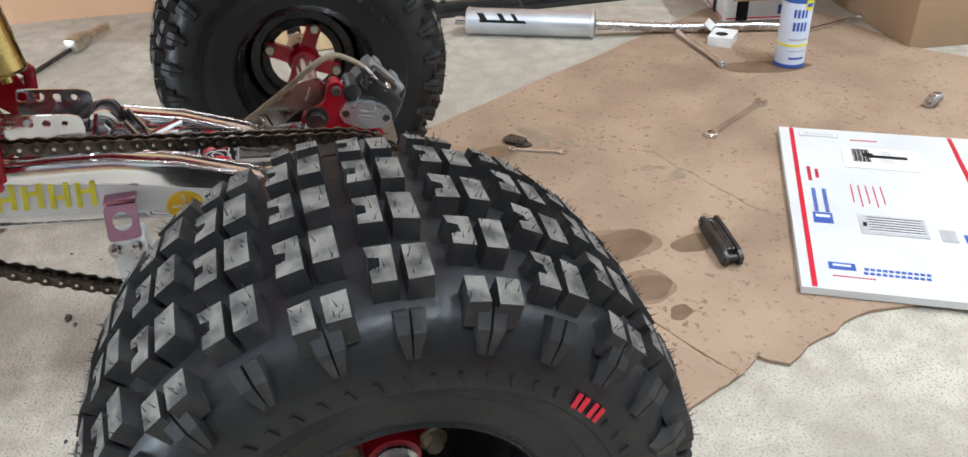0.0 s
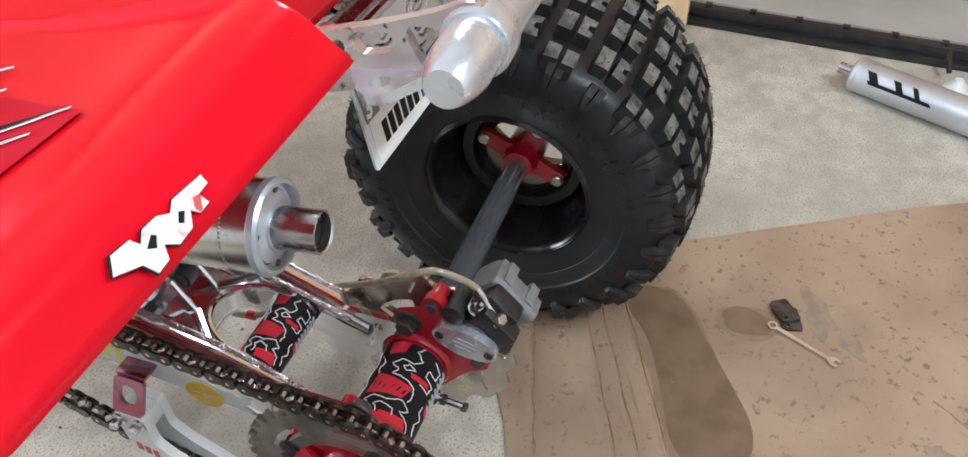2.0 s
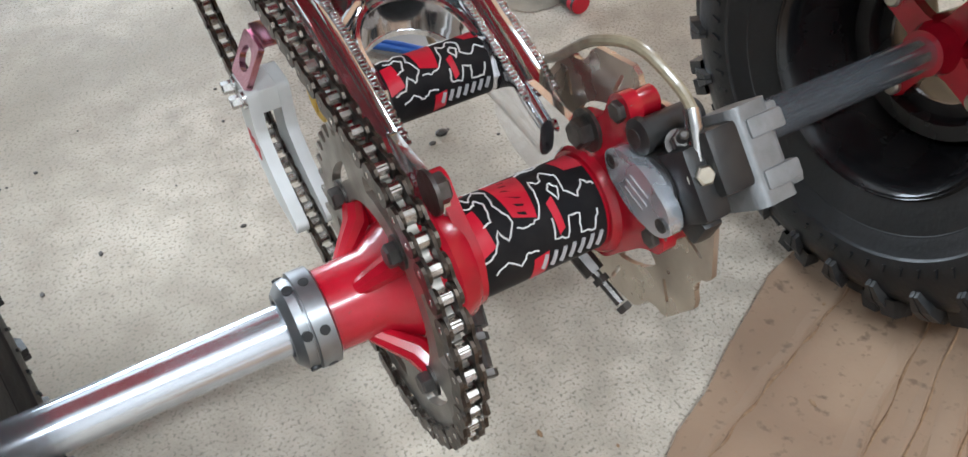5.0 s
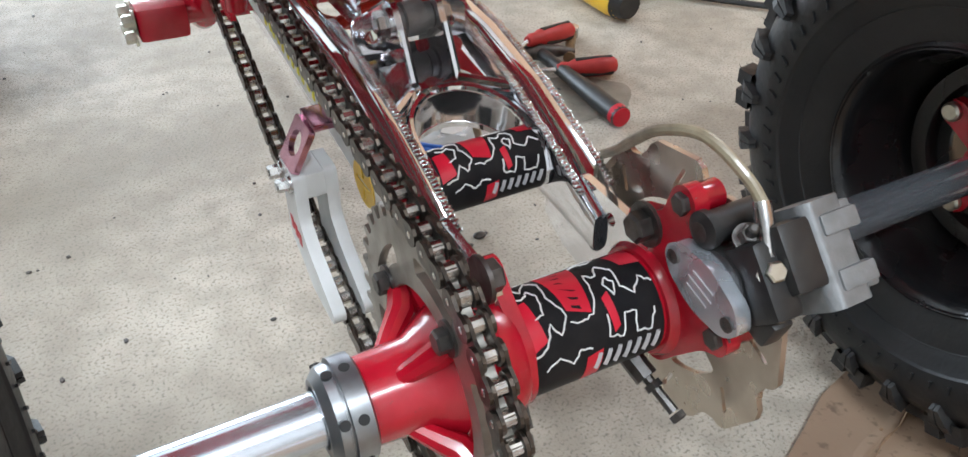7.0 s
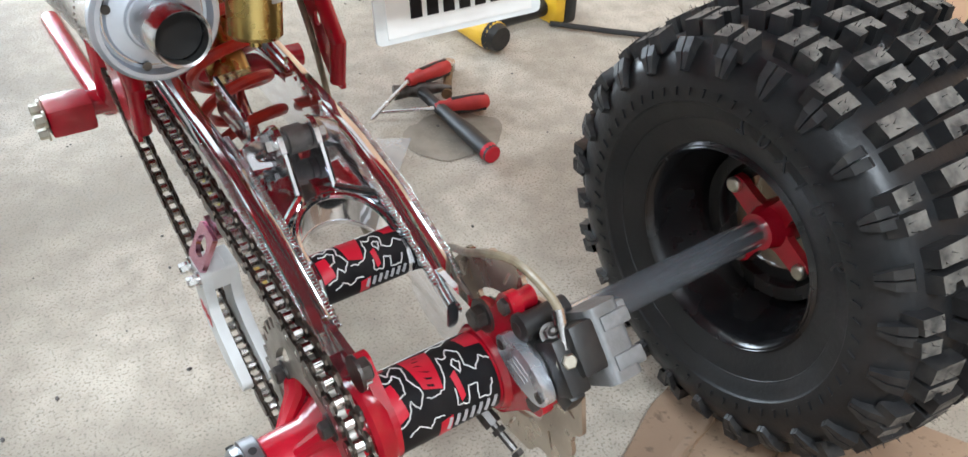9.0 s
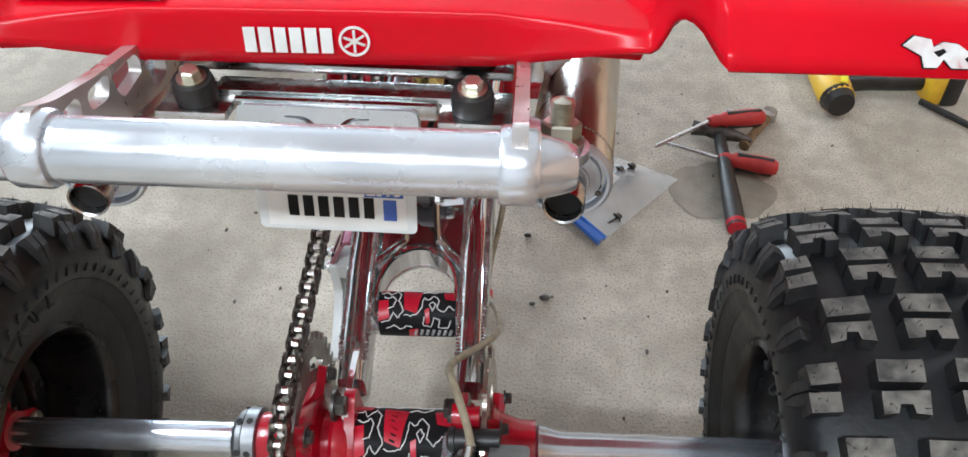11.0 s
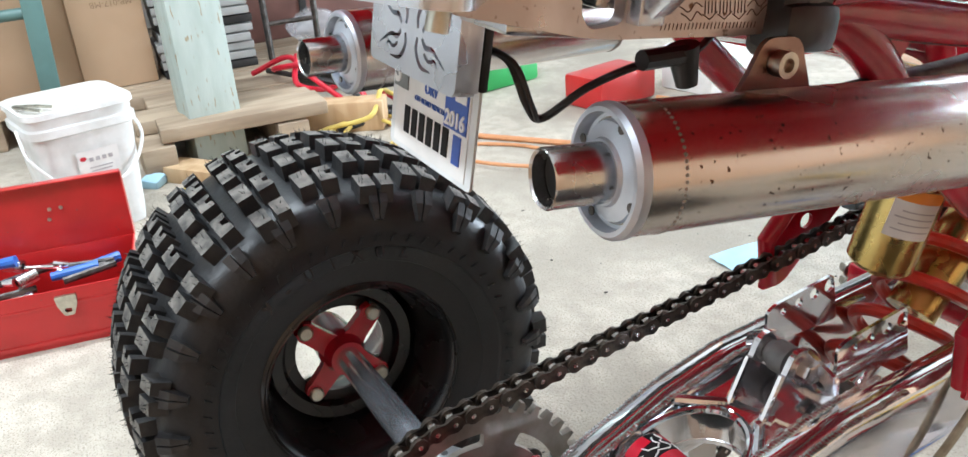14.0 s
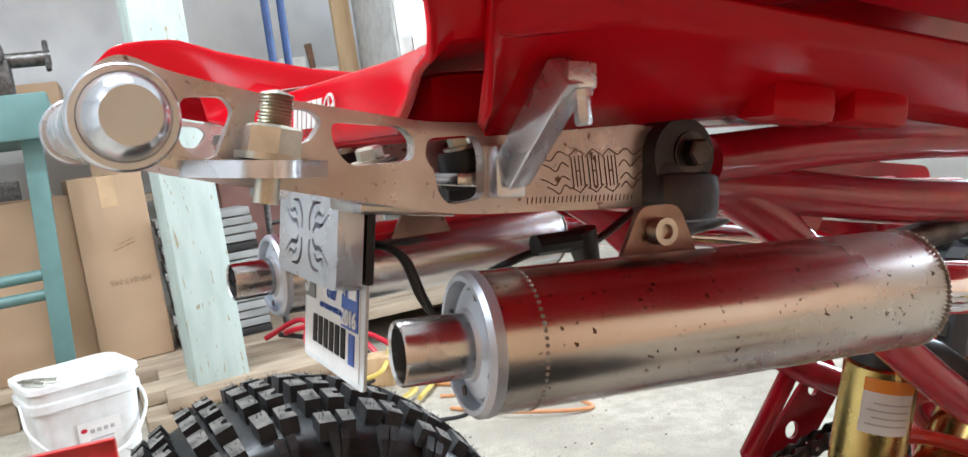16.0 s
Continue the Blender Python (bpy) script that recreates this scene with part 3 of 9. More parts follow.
    # red paint mark on the outer sidewall
    base_t = -0.12 if side < 0 else 2.54
    for k in range(4):
        t = base_t + k * 0.042 + (0.015 if k > 1 else 0)
        bm = bmesh.new()
        vs = []
        for dt, r in ((0, 0.176), (0.024, 0.176), (0.024 - 0.018, 0.164), (-0.018, 0.164)):
            vs.append(bm.verts.new((0.1450 * WK + 0.0012 - abs(r - 0.169) * 0.08, r * math.cos(t + dt), r * math.sin(t + dt))))
        bm.faces.new(vs)
        upper = [bm.verts.new(v.co + Vector((0.0008, 0, 0))) for v in vs]
        bm.faces.new(upper)
        for i in range(4):
            j = (i + 1) % 4
            bm.faces.new((vs[i], vs[j], upper[j], upper[i]))
        part("sidewall_mark", bm, RED_PRINT, rim, "red painted stroke")
    return rim


wheel(1, 25)
wheel(-1, 45)

# ---- axle, sprocket, chain ----
bm = bmesh.new()
lathe(bm, [(-0.42, 0.0), (-0.42, 0.0145), (-0.165, 0.0165), (-0.165, 0.019), (0.125, 0.019), (0.128, 0.0225), (0.150, 0.0165), (0.42, 0.0145), (0.42, 0.0)], (0, 0, AX), (1, 0, 0), 32)
axle = part("rear_axle", bm, AXLE_STEEL, quad, "polished steel rear axle")

bm = bmesh.new()
lathe(bm, [(-0.170, 0.019), (-0.170, 0.023), (-0.165, 0.0285), (-0.1595, 0.0295), (-0.159, 0.0282), (-0.158, 0.0282), (-0.1575, 0.0315), (-0.1455, 0.0315), (-0.144, 0.029), (-0.144, 0.019)], (0, 0, AX), (1, 0, 0), 40, closed=True)
lock = part("axle_lock_nut", bm, mat("grey_lock_nut", (0.30, 0.31, 0.32), 0.36, 0.9, second=(0.22, 0.22, 0.23), scale=40), quad, "grey aluminium axle lock nut with spanner holes")
# Spanner holes are black discs; the shade inside them is put into colour.
for k in range(6):
    a = math.pi / 3 * k + 0.5
    for x, r in ((-0.162, 0.0290), (-0.1515, 0.0302)):
        bm = bmesh.new()
        o = Vector((x, r * math.cos(a), AX + r * math.sin(a)))
        lathe(bm, [(-0.001, 0), (-0.001, 0.0033), (0.0016, 0.0033), (0.0016, 0)], o, (0, math.cos(a), math.sin(a)), 12)
        part("hole_disc", bm, BLACK_PLASTIC, lock)

# sprocket
CX = -0.098
TEETH = 41
PR = 0.015875 / 2 / math.sin(math.pi / TEETH)


def ring_slots(r0, r1, n, frac, start=0.0):
    out = []
    for k in range(n):
        a0 = start + 2 * math.pi * k / n
        w = 2 * math.pi / n * frac
        lp = [(r1 * math.cos(a0 + w * i / 8), r1 * math.sin(a0 + w * i / 8)) for i in range(9)]
        lp += [(r0 * math.cos(a0 + w * (8 - i) / 8), r0 * math.sin(a0 + w * (8 - i) / 8)) for i in range(9)]
        out.append(rounded2(lp, 0.005, 2))
    return out


bm = bmesh.new()
teeth = []
for k in range(TEETH):
    for da, r in ((-0.5, PR - 0.0050), (-0.28, PR - 0.0040), (-0.12, PR + 0.0045), (0.12, PR + 0.0045), (0.28, PR - 0.0040)):
        a = 2 * math.pi * (k + da) / TEETH
        teeth.append((r * math.cos(a), r * math.sin(a)))
SLOT0 = radians(20)
slots = ring_slots(0.071, 0.083, 6, 0.60, SLOT0)
plate(bm, teeth, slots + [circle2(0, 0, 0.058, 40)], 0.0062, basis((CX, 0, AX), (0, 1, 0), (0, 0, 1)))
sprocket = part("sprocket", bm, SPROCKET, quad, "worn steel rear sprocket with slots")
bm = bmesh.new()
lathe(bm, [(-0.1438, 0.019), (-0.1438, 0.0270), (-0.112, 0.0285), (-0.100, 0.036), (-0.088, 0.044), (-0.084, 0.044), (-0.080, 0.030), (-0.068, 0.030), (-0.068, 0.019)], (0, 0, AX), (1, 0, 0), 36, closed=True)
hubs = part("sprocket_hub", bm, RED_PAINT, quad, "red sprocket hub with four arms")
for k in range(4):
    a = math.pi / 2 * k + radians(28)
    c, s = math.cos(a), math.sin(a)
    m = basis((-0.0895, 0, AX), (0, c, s), (0, -s, c))
    bm = bmesh.new()
    plate(bm, rounded2([(0.018, -0.019), (0.052, -0.011), (0.074, -0.010), (0.074, 0.010), (0.052, 0.011), (0.018, 0.019)], 0.008), [], 0.009, m)
    part("hub_arm", bm, RED_PAINT, hubs)
    bm = bmesh.new()
    sweep(bm, [(-0.122, 0.024 * c, AX + 0.024 * s), (-0.102, 0.045 * c, AX + 0.045 * s), (-0.094, 0.066 * c, AX + 0.066 * s)], 0.008, 10, radii=[0.006, 0.009, 0.008])
    part("hub_rib", bm, RED_PAINT, hubs)
for k in range(4):
    a = math.pi / 2 * k + radians(28)
    bm = bmesh.new()
    bolt(bm, (CX - 0.003, 0.066 * math.cos(a), AX + 0.066 * math.sin(a)), (-1, 0, 0), 0.0075, 0.008)
    bolt(bm, (-0.0845, 0.066 * math.cos(a), AX + 0.066 * math.sin(a)), (1, 0, 0), 0.007, 0.006)
    part("sprocket_bolt", bm, DARK_STEEL, hubs)

# chain round the rear sprocket and up to the front one
FRONT_Y, FRONT_Z, FRONT_R = 0.560, 0.370, 0.0345


def chain_line():
    """The closed line of the chain in the yz plane, as points one pitch apart."""
    d = math.hypot(FRONT_Y, FRONT_Z - AX)
    tilt = math.atan2(FRONT_Z - AX, FRONT_Y)
    b = math.acos((PR - FRONT_R) / d)
    raw = []
    t_up, t_dn = tilt + b, tilt - b
    for i in range(121):     # round the back of the rear sprocket, from top to bottom
        a = t_up + (2 * math.pi - (t_up - t_dn)) * i / 120
        raw.append((PR * math.cos(a), AX + PR * math.sin(a)))
    p = Vector((FRONT_Y + FRONT_R * math.cos(t_dn), FRONT_Z + FRONT_R * math.sin(t_dn)))
    for i in range(1, 24):   # the slack lower run hangs through
        q = Vector(raw[120]).lerp(p, i / 24)
        raw.append((q.x, q.y - 0.034 * math.sin(math.pi * (i / 24) ** 0.7)))
    for i in range(41):
        a = t_dn + (t_up - t_dn) * i / 40
        raw.append((FRONT_Y + FRONT_R * math.cos(a), FRONT_Z + FRONT_R * math.sin(a)))
    raw.append(raw[0])
    pts = [Vector(p) for p in raw]
    ln = [0.0]
    for p, q in zip(pts, pts[1:]):
        ln.append(ln[-1] + (q - p).length)
    n = int(round(ln[-1] / 0.015875 / 2)) * 2
    out = []
    for k in range(n):
        s = ln[-1] * k / n
        i = max(j for j in range(len(ln) - 1) if ln[j] <= s)
        out.append(pts[i].lerp(pts[i + 1], (s - ln[i]) / max(1e-9, ln[i + 1] - ln[i])))
    return out


line = chain_line()
bm = bmesh.new()
for p in line:
    lathe(bm, [(-0.0033, 0.0), (-0.0033, 0.0050), (0.0033, 0.0050), (0.0033, 0.0)], (CX, p.x, p.y), (1, 0, 0), 10)
    lathe(bm, [(-0.0088, 0.0), (-0.0085, 0.0022), (0.0085, 0.0022), (0.0088, 0.0)], (CX, p.x, p.y), (1, 0, 0), 8)
chain = part("drive_chain", bm, ROLLER, quad, "oily roller chain with bright rollers")


def link_mesh(name, off):
    b2 = bmesh.new()
    h = 0.015875 / 2
    lp = []
    for x0, a0 in ((h, -90), (-h, 90)):
        for k in range(7):
            a = radians(a0 + 30 * k)
            lp.append((x0 + 0.0072 * math.cos(a), 0.0072 * math.sin(a)))
    lp.insert(7, (0, 0.0052))
    lp.append((0, -0.0052))
    for sx in (-off, off):
        plate(b2, lp, [], 0.0021, basis((sx, 0, 0), (0, 1, 0), (0, 0, 1)))
    bmesh.ops.recalc_face_normals(b2, faces=b2.faces)
    me = bpy.data.meshes.new(name)
    b2.to_mesh(me)
    b2.free()
    me.materials.append(CHAIN_STEEL)
    return me


LINKS = (link_mesh("outer_link", 0.0072), link_mesh("inner_link", 0.0049))
for k, p in enumerate(line):
    q = line[(k + 1) % len(line)]
    ob = new("link", LINKS[k % 2])
    ob.parent = chain
    ob.matrix_basis = pose(CX, (p.x + q.x) / 2, (p.y + q.y) / 2, math.degrees(math.atan2(q.y - p.y, q.x - p.x)))
bm = bmesh.new()
lathe(bm, [(-0.003, 0.0), (-0.003, FRONT_R - 0.005), (0.003, FRONT_R - 0.005), (0.003, 0.0)], (CX, FRONT_Y, FRONT_Z), (1, 0, 0), 28)
lathe(bm, [(-0.02, 0.0), (-0.02, 0.010), (0.03, 0.010), (0.03, 0.0)], (CX, FRONT_Y, FRONT_Z), (1, 0, 0), 16)
part("front_sprocket", bm, DARK_STEEL, quad)

# left front wheel, far side
front = bmesh.new()
FR, FWD = 0.225, 0.085
lathe(front, [(-FWD, 0.13), (-FWD - 0.006, 0.165), (-FWD + 0.004, 0.205), (-0.05, FR), (0.05, FR), (FWD - 0.004, 0.205), (FWD + 0.006, 0.165), (FWD, 0.13)], (0, 0, 0), (1, 0, 0), 64, closed=True)
fw = part("front_wheel", front, BLACK_RUBBER, quad, "knobbly front tyre on a black rim")
fw.matrix_basis = pose(-0.43, 1.13, FR + 0.012)
knobs = bmesh.new()
for k in range(36):
    for j, a in enumerate((-0.062, -0.022, 0.022, 0.062)):
        t = 2 * math.pi * (k + 0.5 * (j % 2)) / 36
        r = FR + (0.0 if abs(a) < 0.05 else -0.008)
        box(knobs, (a, (r + 0.004) * math.cos(t), (r + 0.004) * math.sin(t)), (0.030, 0.022, 0.020), rot(math.degrees(t) + 90))
ft = part("front_tread", knobs, TREAD_RUBBER, fw, "front tyre knobs", smooth=0)
tagged(ft, kind="stuff")
rimb = bmesh.new()
lathe(rimb, [(-0.07, 0.02), (-0.07, 0.132), (0.07, 0.132), (0.07, 0.02)], (0, 0, 0), (1, 0, 0), 40, closed=True)
part("front_rim", rimb, BLACK_STEEL, fw)

# ---- axle carrier and brake ----
def print_line(bm, pts, r, zc, yc, w=0.0010, lift=0.0007):
    """A thin printed line on a tube along x, through (x, angle) points."""
    path = [(x, yc + (r + lift) * math.cos(radians(a)), zc + (r + lift) * math.sin(radians(a))) for x, a in pts]
    sweep(bm, spline(path, 5), w, 4)


def racing_sticker(parent, x0, x1, r, zc, yc, seed):
    """Black and red sticker with white jagged outlines round a tube."""
    rng = random.Random(seed)
    w = x1 - x0

    def X(u):
        return x0 + w * u
    bm = bmesh.new()
    lathe(bm, [(x0, r), (x0, r + 0.0005), (x1, r + 0.0005), (x1, r)], (0, yc, zc), (1, 0, 0), 40)
    body = part("sticker", bm, BLACK_PRINT, parent, "black sticker with red patches and white outlines")
    # red patches: (u, angle) at the four corners, from the front over the top to the rear
    PATCHES = [((0.30, 52), (0.56, 60), (0.50, 128), (0.34, 118)), ((0.0, 96), (0.12, 92), (0.15, 140), (0.0, 150)), ((0.60, 118), (0.66, 112), (0.67, 150), (0.62, 156)), ((0.82, 60), (1.0, 52), (1.0, 92), (0.86, 88)), ((0.0, 18), (0.22, 22), (0.16, 58), (0.0, 62)), ((0.40, 172), (0.52, 168), (0.50, 205), (0.38, 210))]
    for c in PATCHES:
        bm = bmesh.new()
        rows = []
        for k in range(7):
            f = k / 6
            ua, aa = c[0][0] + (c[3][0] - c[0][0]) * f, c[0][1] + (c[3][1] - c[0][1]) * f
            ub, ab = c[1][0] + (c[2][0] - c[1][0]) * f, c[1][1] + (c[2][1] - c[1][1]) * f
            rows.append([bm.verts.new((X(u), yc + (r + 0.0009) * math.cos(radians(a)), zc + (r + 0.0009) * math.sin(radians(a)))) for u, a in ((ua, aa), (ub, ab))])
        for p, q in zip(rows, rows[1:]):
            bm.faces.new((p[0], p[1], q[1], q[0]))
        part("red_patch", bm, RED_PRINT, body)
    # jagged outlines round and beside the patches
    bm = bmesh.new()
    JAGS = [((0.02, 70), (0.10, 62), (0.14, 76), (0.22, 58), (0.28, 72), (0.26, 96), (0.33, 122), (0.25, 140), (0.20, 126), (0.14, 146), (0.04, 152)), ((0.06, 84), (0.13, 88), (0.18, 80), (0.22, 92), (0.19, 112), (0.12, 116)),
            ((0.34, 130), (0.42, 134), (0.50, 130), (0.56, 112), (0.58, 84), (0.64, 92), (0.70, 76), (0.78, 90), (0.76, 112), (0.84, 124), (0.92, 108), (0.99, 118)), ((0.56, 60), (0.64, 54), (0.70, 62), (0.80, 48)),
            ((0.60, 136), (0.58, 158), (0.68, 162), (0.72, 138), (0.80, 142), (0.78, 164), (0.90, 166), (0.94, 144)), ((0.10, 170), (0.20, 160), (0.30, 172), (0.36, 160), (0.44, 164)), ((0.08, 30), (0.20, 40), (0.30, 28), (0.42, 42), (0.55, 30), (0.70, 42), (0.9, 30)),
            ((0.66, 104), (0.70, 120), (0.74, 104), (0.70, 96), (0.66, 104))]
    for pts in JAGS:
        path = []
        for (u0, a0), (u1, a1) in zip(pts, pts[1:]):
            for k in range(4):
                f = k / 4
                path.append((X(u0 + (u1 - u0) * f + rng.uniform(-0.006, 0.006)), a0 + (a1 - a0) * f + rng.uniform(-1.5, 1.5)))
        path.append((X(pts[-1][0]), pts[-1][1]))
        sweep(bm, [(x, yc + (r + 0.0007) * math.cos(radians(a)), zc + (r + 0.0007) * math.sin(radians(a))) for x, a in path], 0.00065, 4)
    tagged(part("sticker_outline", bm, WHITE_PRINT, body), kind="stuff")
    bm = bmesh.new()
    for k in range(7):
        c = 0.50 + 0.075 * k
        print_line(bm, [(X(c), 172), (X(c - 0.015), 182), (X(c - 0.03), 192)], r, zc, yc, 0.0017)
    tagged(part("sticker_bar", bm, GREY_PRINT, body), kind="stuff")
    return body


bm = bmesh.new()
lathe(bm, [(-0.055, 0.024), (-0.055, 0.0335), (0.050, 0.0335), (0.050, 0.024)], (0, 0, AX), (1, 0, 0), 40, closed=True)
carrier = part("axle_carrier", bm, RED_PAINT, quad, "axle carrier tube wrapped in a printed sticker")
racing_sticker(carrier, -0.050, 0.045, 0.0335, AX, 0, 4)
MOUNTS = ((-0.0244, 0.091), (-0.069, 0.022))
for sx in (-1, 1):
    bm = bmesh.new()
    lathe(bm, [(0.044, 0.020), (0.044, 0.037), (0.048, 0.040), (0.058, 0.042), (0.062, 0.040), (0.062, 0.020)], (0.003 if sx > 0 else -0.008, 0, AX), (sx, 0, 0), 40, closed=True)
    lathe(bm, [(0.062, 0.019), (0.062, 0.032), (0.067, 0.032), (0.067, 0.019)], (0, 0, AX), (sx, 0, 0), 36, closed=True)
    m = basis((sx * 0.0515 + (0.006 if sx > 0 else 0), 0, AX), (0, 1, 0), (0, 0, 1))
    if sx > 0:
        outline = [(0.030, 0.026), (0.022, 0.062), (0.008, 0.068), (-0.008, 0.074), (-0.014, 0.098), (-0.025, 0.104), (-0.036, 0.095), (-0.036, 0.068), (-0.046, 0.042), (-0.068, 0.035), (-0.081, 0.024), (-0.078, 0.012), (-0.062, 0.006), (-0.044, -0.014), (-0.024, -0.038), (0.016, -0.040), (0.038, -0.012)]
    else:
        outline = [(0.030, 0.024), (0.028, 0.056), (0.014, 0.060), (-0.002, 0.044), (-0.030, 0.024), (-0.036, -0.004), (-0.028, -0.026), (0.0, -0.038), (0.026, -0.030), (0.036, -0.005)]
    plate(bm, rounded2(outline, 0.008), [], 0.010, m)
    if sx > 0:
        for (py, pz) in MOUNTS:
            sweep(bm, [(0.056, py, AX + pz), (0.064, py, AX + pz), (0.066, py, AX + pz), (0.0765, py, AX + pz)], 0.0095, 16, radii=[0.0095, 0.0095, 0.0088, 0.0095])
    part("carrier_flange", bm, RED_PAINT, carrier, "red cast flange of the axle carrier")
for py, pz in MOUNTS:
    bm = bmesh.new()
    bolt(bm, (0.0555, py, AX + pz), (-1, 0, 0), 0.0072, 0.0065)
    part("caliper_mount_bolt", bm, DARK_STEEL, carrier)
for sx in (-1, 1):
    bm = bmesh.new()
    bolt(bm, (0.0525 if sx > 0 else -0.0650, 0.004, AX + 0.058), (-sx, 0, 0), 0.0105, 0.011)
    part("pinch_bolt", bm, DARK_STEEL, carrier, "dark hexagon bolt")
# chain adjusters below the carrier
for sx in (-1, 1):
    bm = bmesh.new()
    a, b = Vector((sx * 0.042, 0.010, AX - 0.040)), Vector((sx * 0.055, -0.045, AX - 0.068))
    sweep(bm, [a, a.lerp(b, 0.55)], 0.0085, 8)
    sweep(bm, [a.lerp(b, 0.5), b], 0.0038, 8)
    bolt(bm, b, (b - a), 0.006, 0.006, washer=False)
    sweep(bm, [a.lerp(b, 0.62), a.lerp(b, 0.70)], 0.0068, 6)
    box(bm, a + Vector((0, 0.004, -0.006)), (0.014, 0.03, 0.016), rot(-25), 0.002)
    part("chain_adjuster", bm, DARK_STEEL, carrier, "black threaded chain adjuster")

# brake disc with a scalloped edge
DX = 0.0800
bm = bmesh.new()
n = 8
edge = []
for k in range(n):
    a = 2 * math.pi * k / n
    for f, r in ((0.0, 0.098), (0.10, 0.1005), (0.58, 0.1005), (0.66, 0.098), (0.70, 0.0935), (0.82, 0.0905), (0.93, 0.0935)):
        edge.append((r * math.cos(a + f * 2 * math.pi / n), r * math.sin(a + f * 2 * math.pi / n)))
holes = [circle2(0, 0, 0.030, 30)]
for k in range(n):
    a = 2 * math.pi * (k + 0.33) / n
    c, s = math.cos(a), math.sin(a)
    c2, s2 = math.cos(a + 0.10), math.sin(a + 0.10)
    holes.append(slot2(0.074 * c, 0.074 * s, 0.088 * c2, 0.088 * s2, 0.0017, 3))
for k in range(4):
    a0 = math.pi / 2 * k + 0.25
    w = 0.80
    lp = [(0.062 * math.cos(a0 + w * i / 6), 0.062 * math.sin(a0 + w * i / 6)) for i in range(7)] + [(0.044 * math.cos(a0 + w * (6 - i) / 6), 0.044 * math.sin(a0 + w * (6 - i) / 6)) for i in range(7)]
    holes.append(rounded2(lp, 0.007, 2))
plate(bm, edge, holes, 0.0042, basis((DX, 0, AX), (0, 1, 0), (0, 0, 1)) @ Matrix.Rotation(0.35, 4, "Z"))
disc = part("brake_disc", bm, DISC, quad, "scalloped wave brake disc, brownish steel")
bm = bmesh.new()
lathe(bm, [(0.066, 0.019), (0.066, 0.029), (0.074, 0.029), (0.0760, 0.040), (0.0775, 0.040), (0.0775, 0.019)], (0, 0, AX), (1, 0, 0), 32, closed=True)
lathe(bm, [(0.0825, 0.019), (0.0825, 0.040), (0.0855, 0.042), (0.090, 0.034), (0.108, 0.0275), (0.125, 0.0265), (0.126, 0.019)], (0, 0, AX), (1, 0, 0), 32, closed=True)
for k in range(4):
    a = math.pi / 2 * k + 0.35 + 0.65 + 0.78
    sweep(bm, [(0.0845, 0.025 * math.cos(a), AX + 0.025 * math.sin(a)), (0.0860, 0.052 * math.cos(a), AX + 0.052 * math.sin(a))], 0.009, 10)
dhub = part("disc_hub", bm, RED_PAINT, quad, "red brake disc hub")
for k in range(4):
    a = math.pi / 2 * k + 0.35 + 0.65 + 0.78
    bm = bmesh.new()
    bolt(bm, (0.0925, 0.050 * math.cos(a), AX + 0.050 * math.sin(a)), (1, 0, 0), 0.006, 0.007)
    part("disc_bolt", bm, DARK_STEEL, dhub)

# caliper behind the axle, astride the disc
bm = bmesh.new()
RC = rot(47)                        # its own z points away from the axle
CP = Vector((0, -0.0610, 0.2930))
sweep(bm, [(0.0535, CP.y, CP.z), (0.0755, CP.y, CP.z)], 0.0225, 24)
caliper = part("brake_caliper", bm, BLACK_PLASTIC, quad, "black rear brake caliper with grey outer body")
for nm, c, size, r, bev in (("inner_body", (0.0650, -0.0800, 0.3060), (0.020, 0.046, 0.036), RC, 0.005), ("bridge", (0.0800, -0.0850, 0.3220), (0.024, 0.040, 0.022), RC, 0.004), ("hose_boss", (0.0660, -0.0900, 0.2860), (0.016, 0.024, 0.022), rot(20), 0.005)):
    bm = bmesh.new()
    box(bm, c, size, r, bev)
    part(nm, bm, BLACK_PLASTIC, caliper)
bm = bmesh.new()
sweep(bm, [(0.0490, -0.0445, 0.3228), (0.0510, -0.0445, 0.3228), (0.0515, -0.0445, 0.3228), (0.0560, -0.0445, 0.3230), (0.0565, -0.0445, 0.3230), (0.0950, -0.0445, 0.3240)], 0.0105, 18, radii=[0.0075, 0.0110, 0.0118, 0.0118, 0.0098, 0.0098])
pin = part("pin_boot", bm, BLACK_PLASTIC, caliper, "black rubber pin boot")
bm = bmesh.new()
lathe(bm, [(-0.0002, 0), (-0.0002, 0.0062), (0.0010, 0.0062), (0.0010, 0)], (0.0488, -0.0445, 0.3228), (1, 0, 0), 14)
part("pin_end", bm, DARK_STEEL, pin)
bm = bmesh.new()
bolt(bm, (0.0670, -0.0640, 0.3250), (-0.35, -0.45, 0.82), 0.0062, 0.009)
lathe(bm, [(0.008, 0), (0.008, 0.0036), (0.018, 0.0030), (0.019, 0.0018), (0.019, 0)], (0.0670, -0.0640, 0.3250), (-0.35, -0.45, 0.82), 12)
part("bleed_screw", bm, DARK_STEEL, caliper, "dark bleed screw")
bm = bmesh.new()
GC = Vector((0.1040, -0.0820, 0.3130))
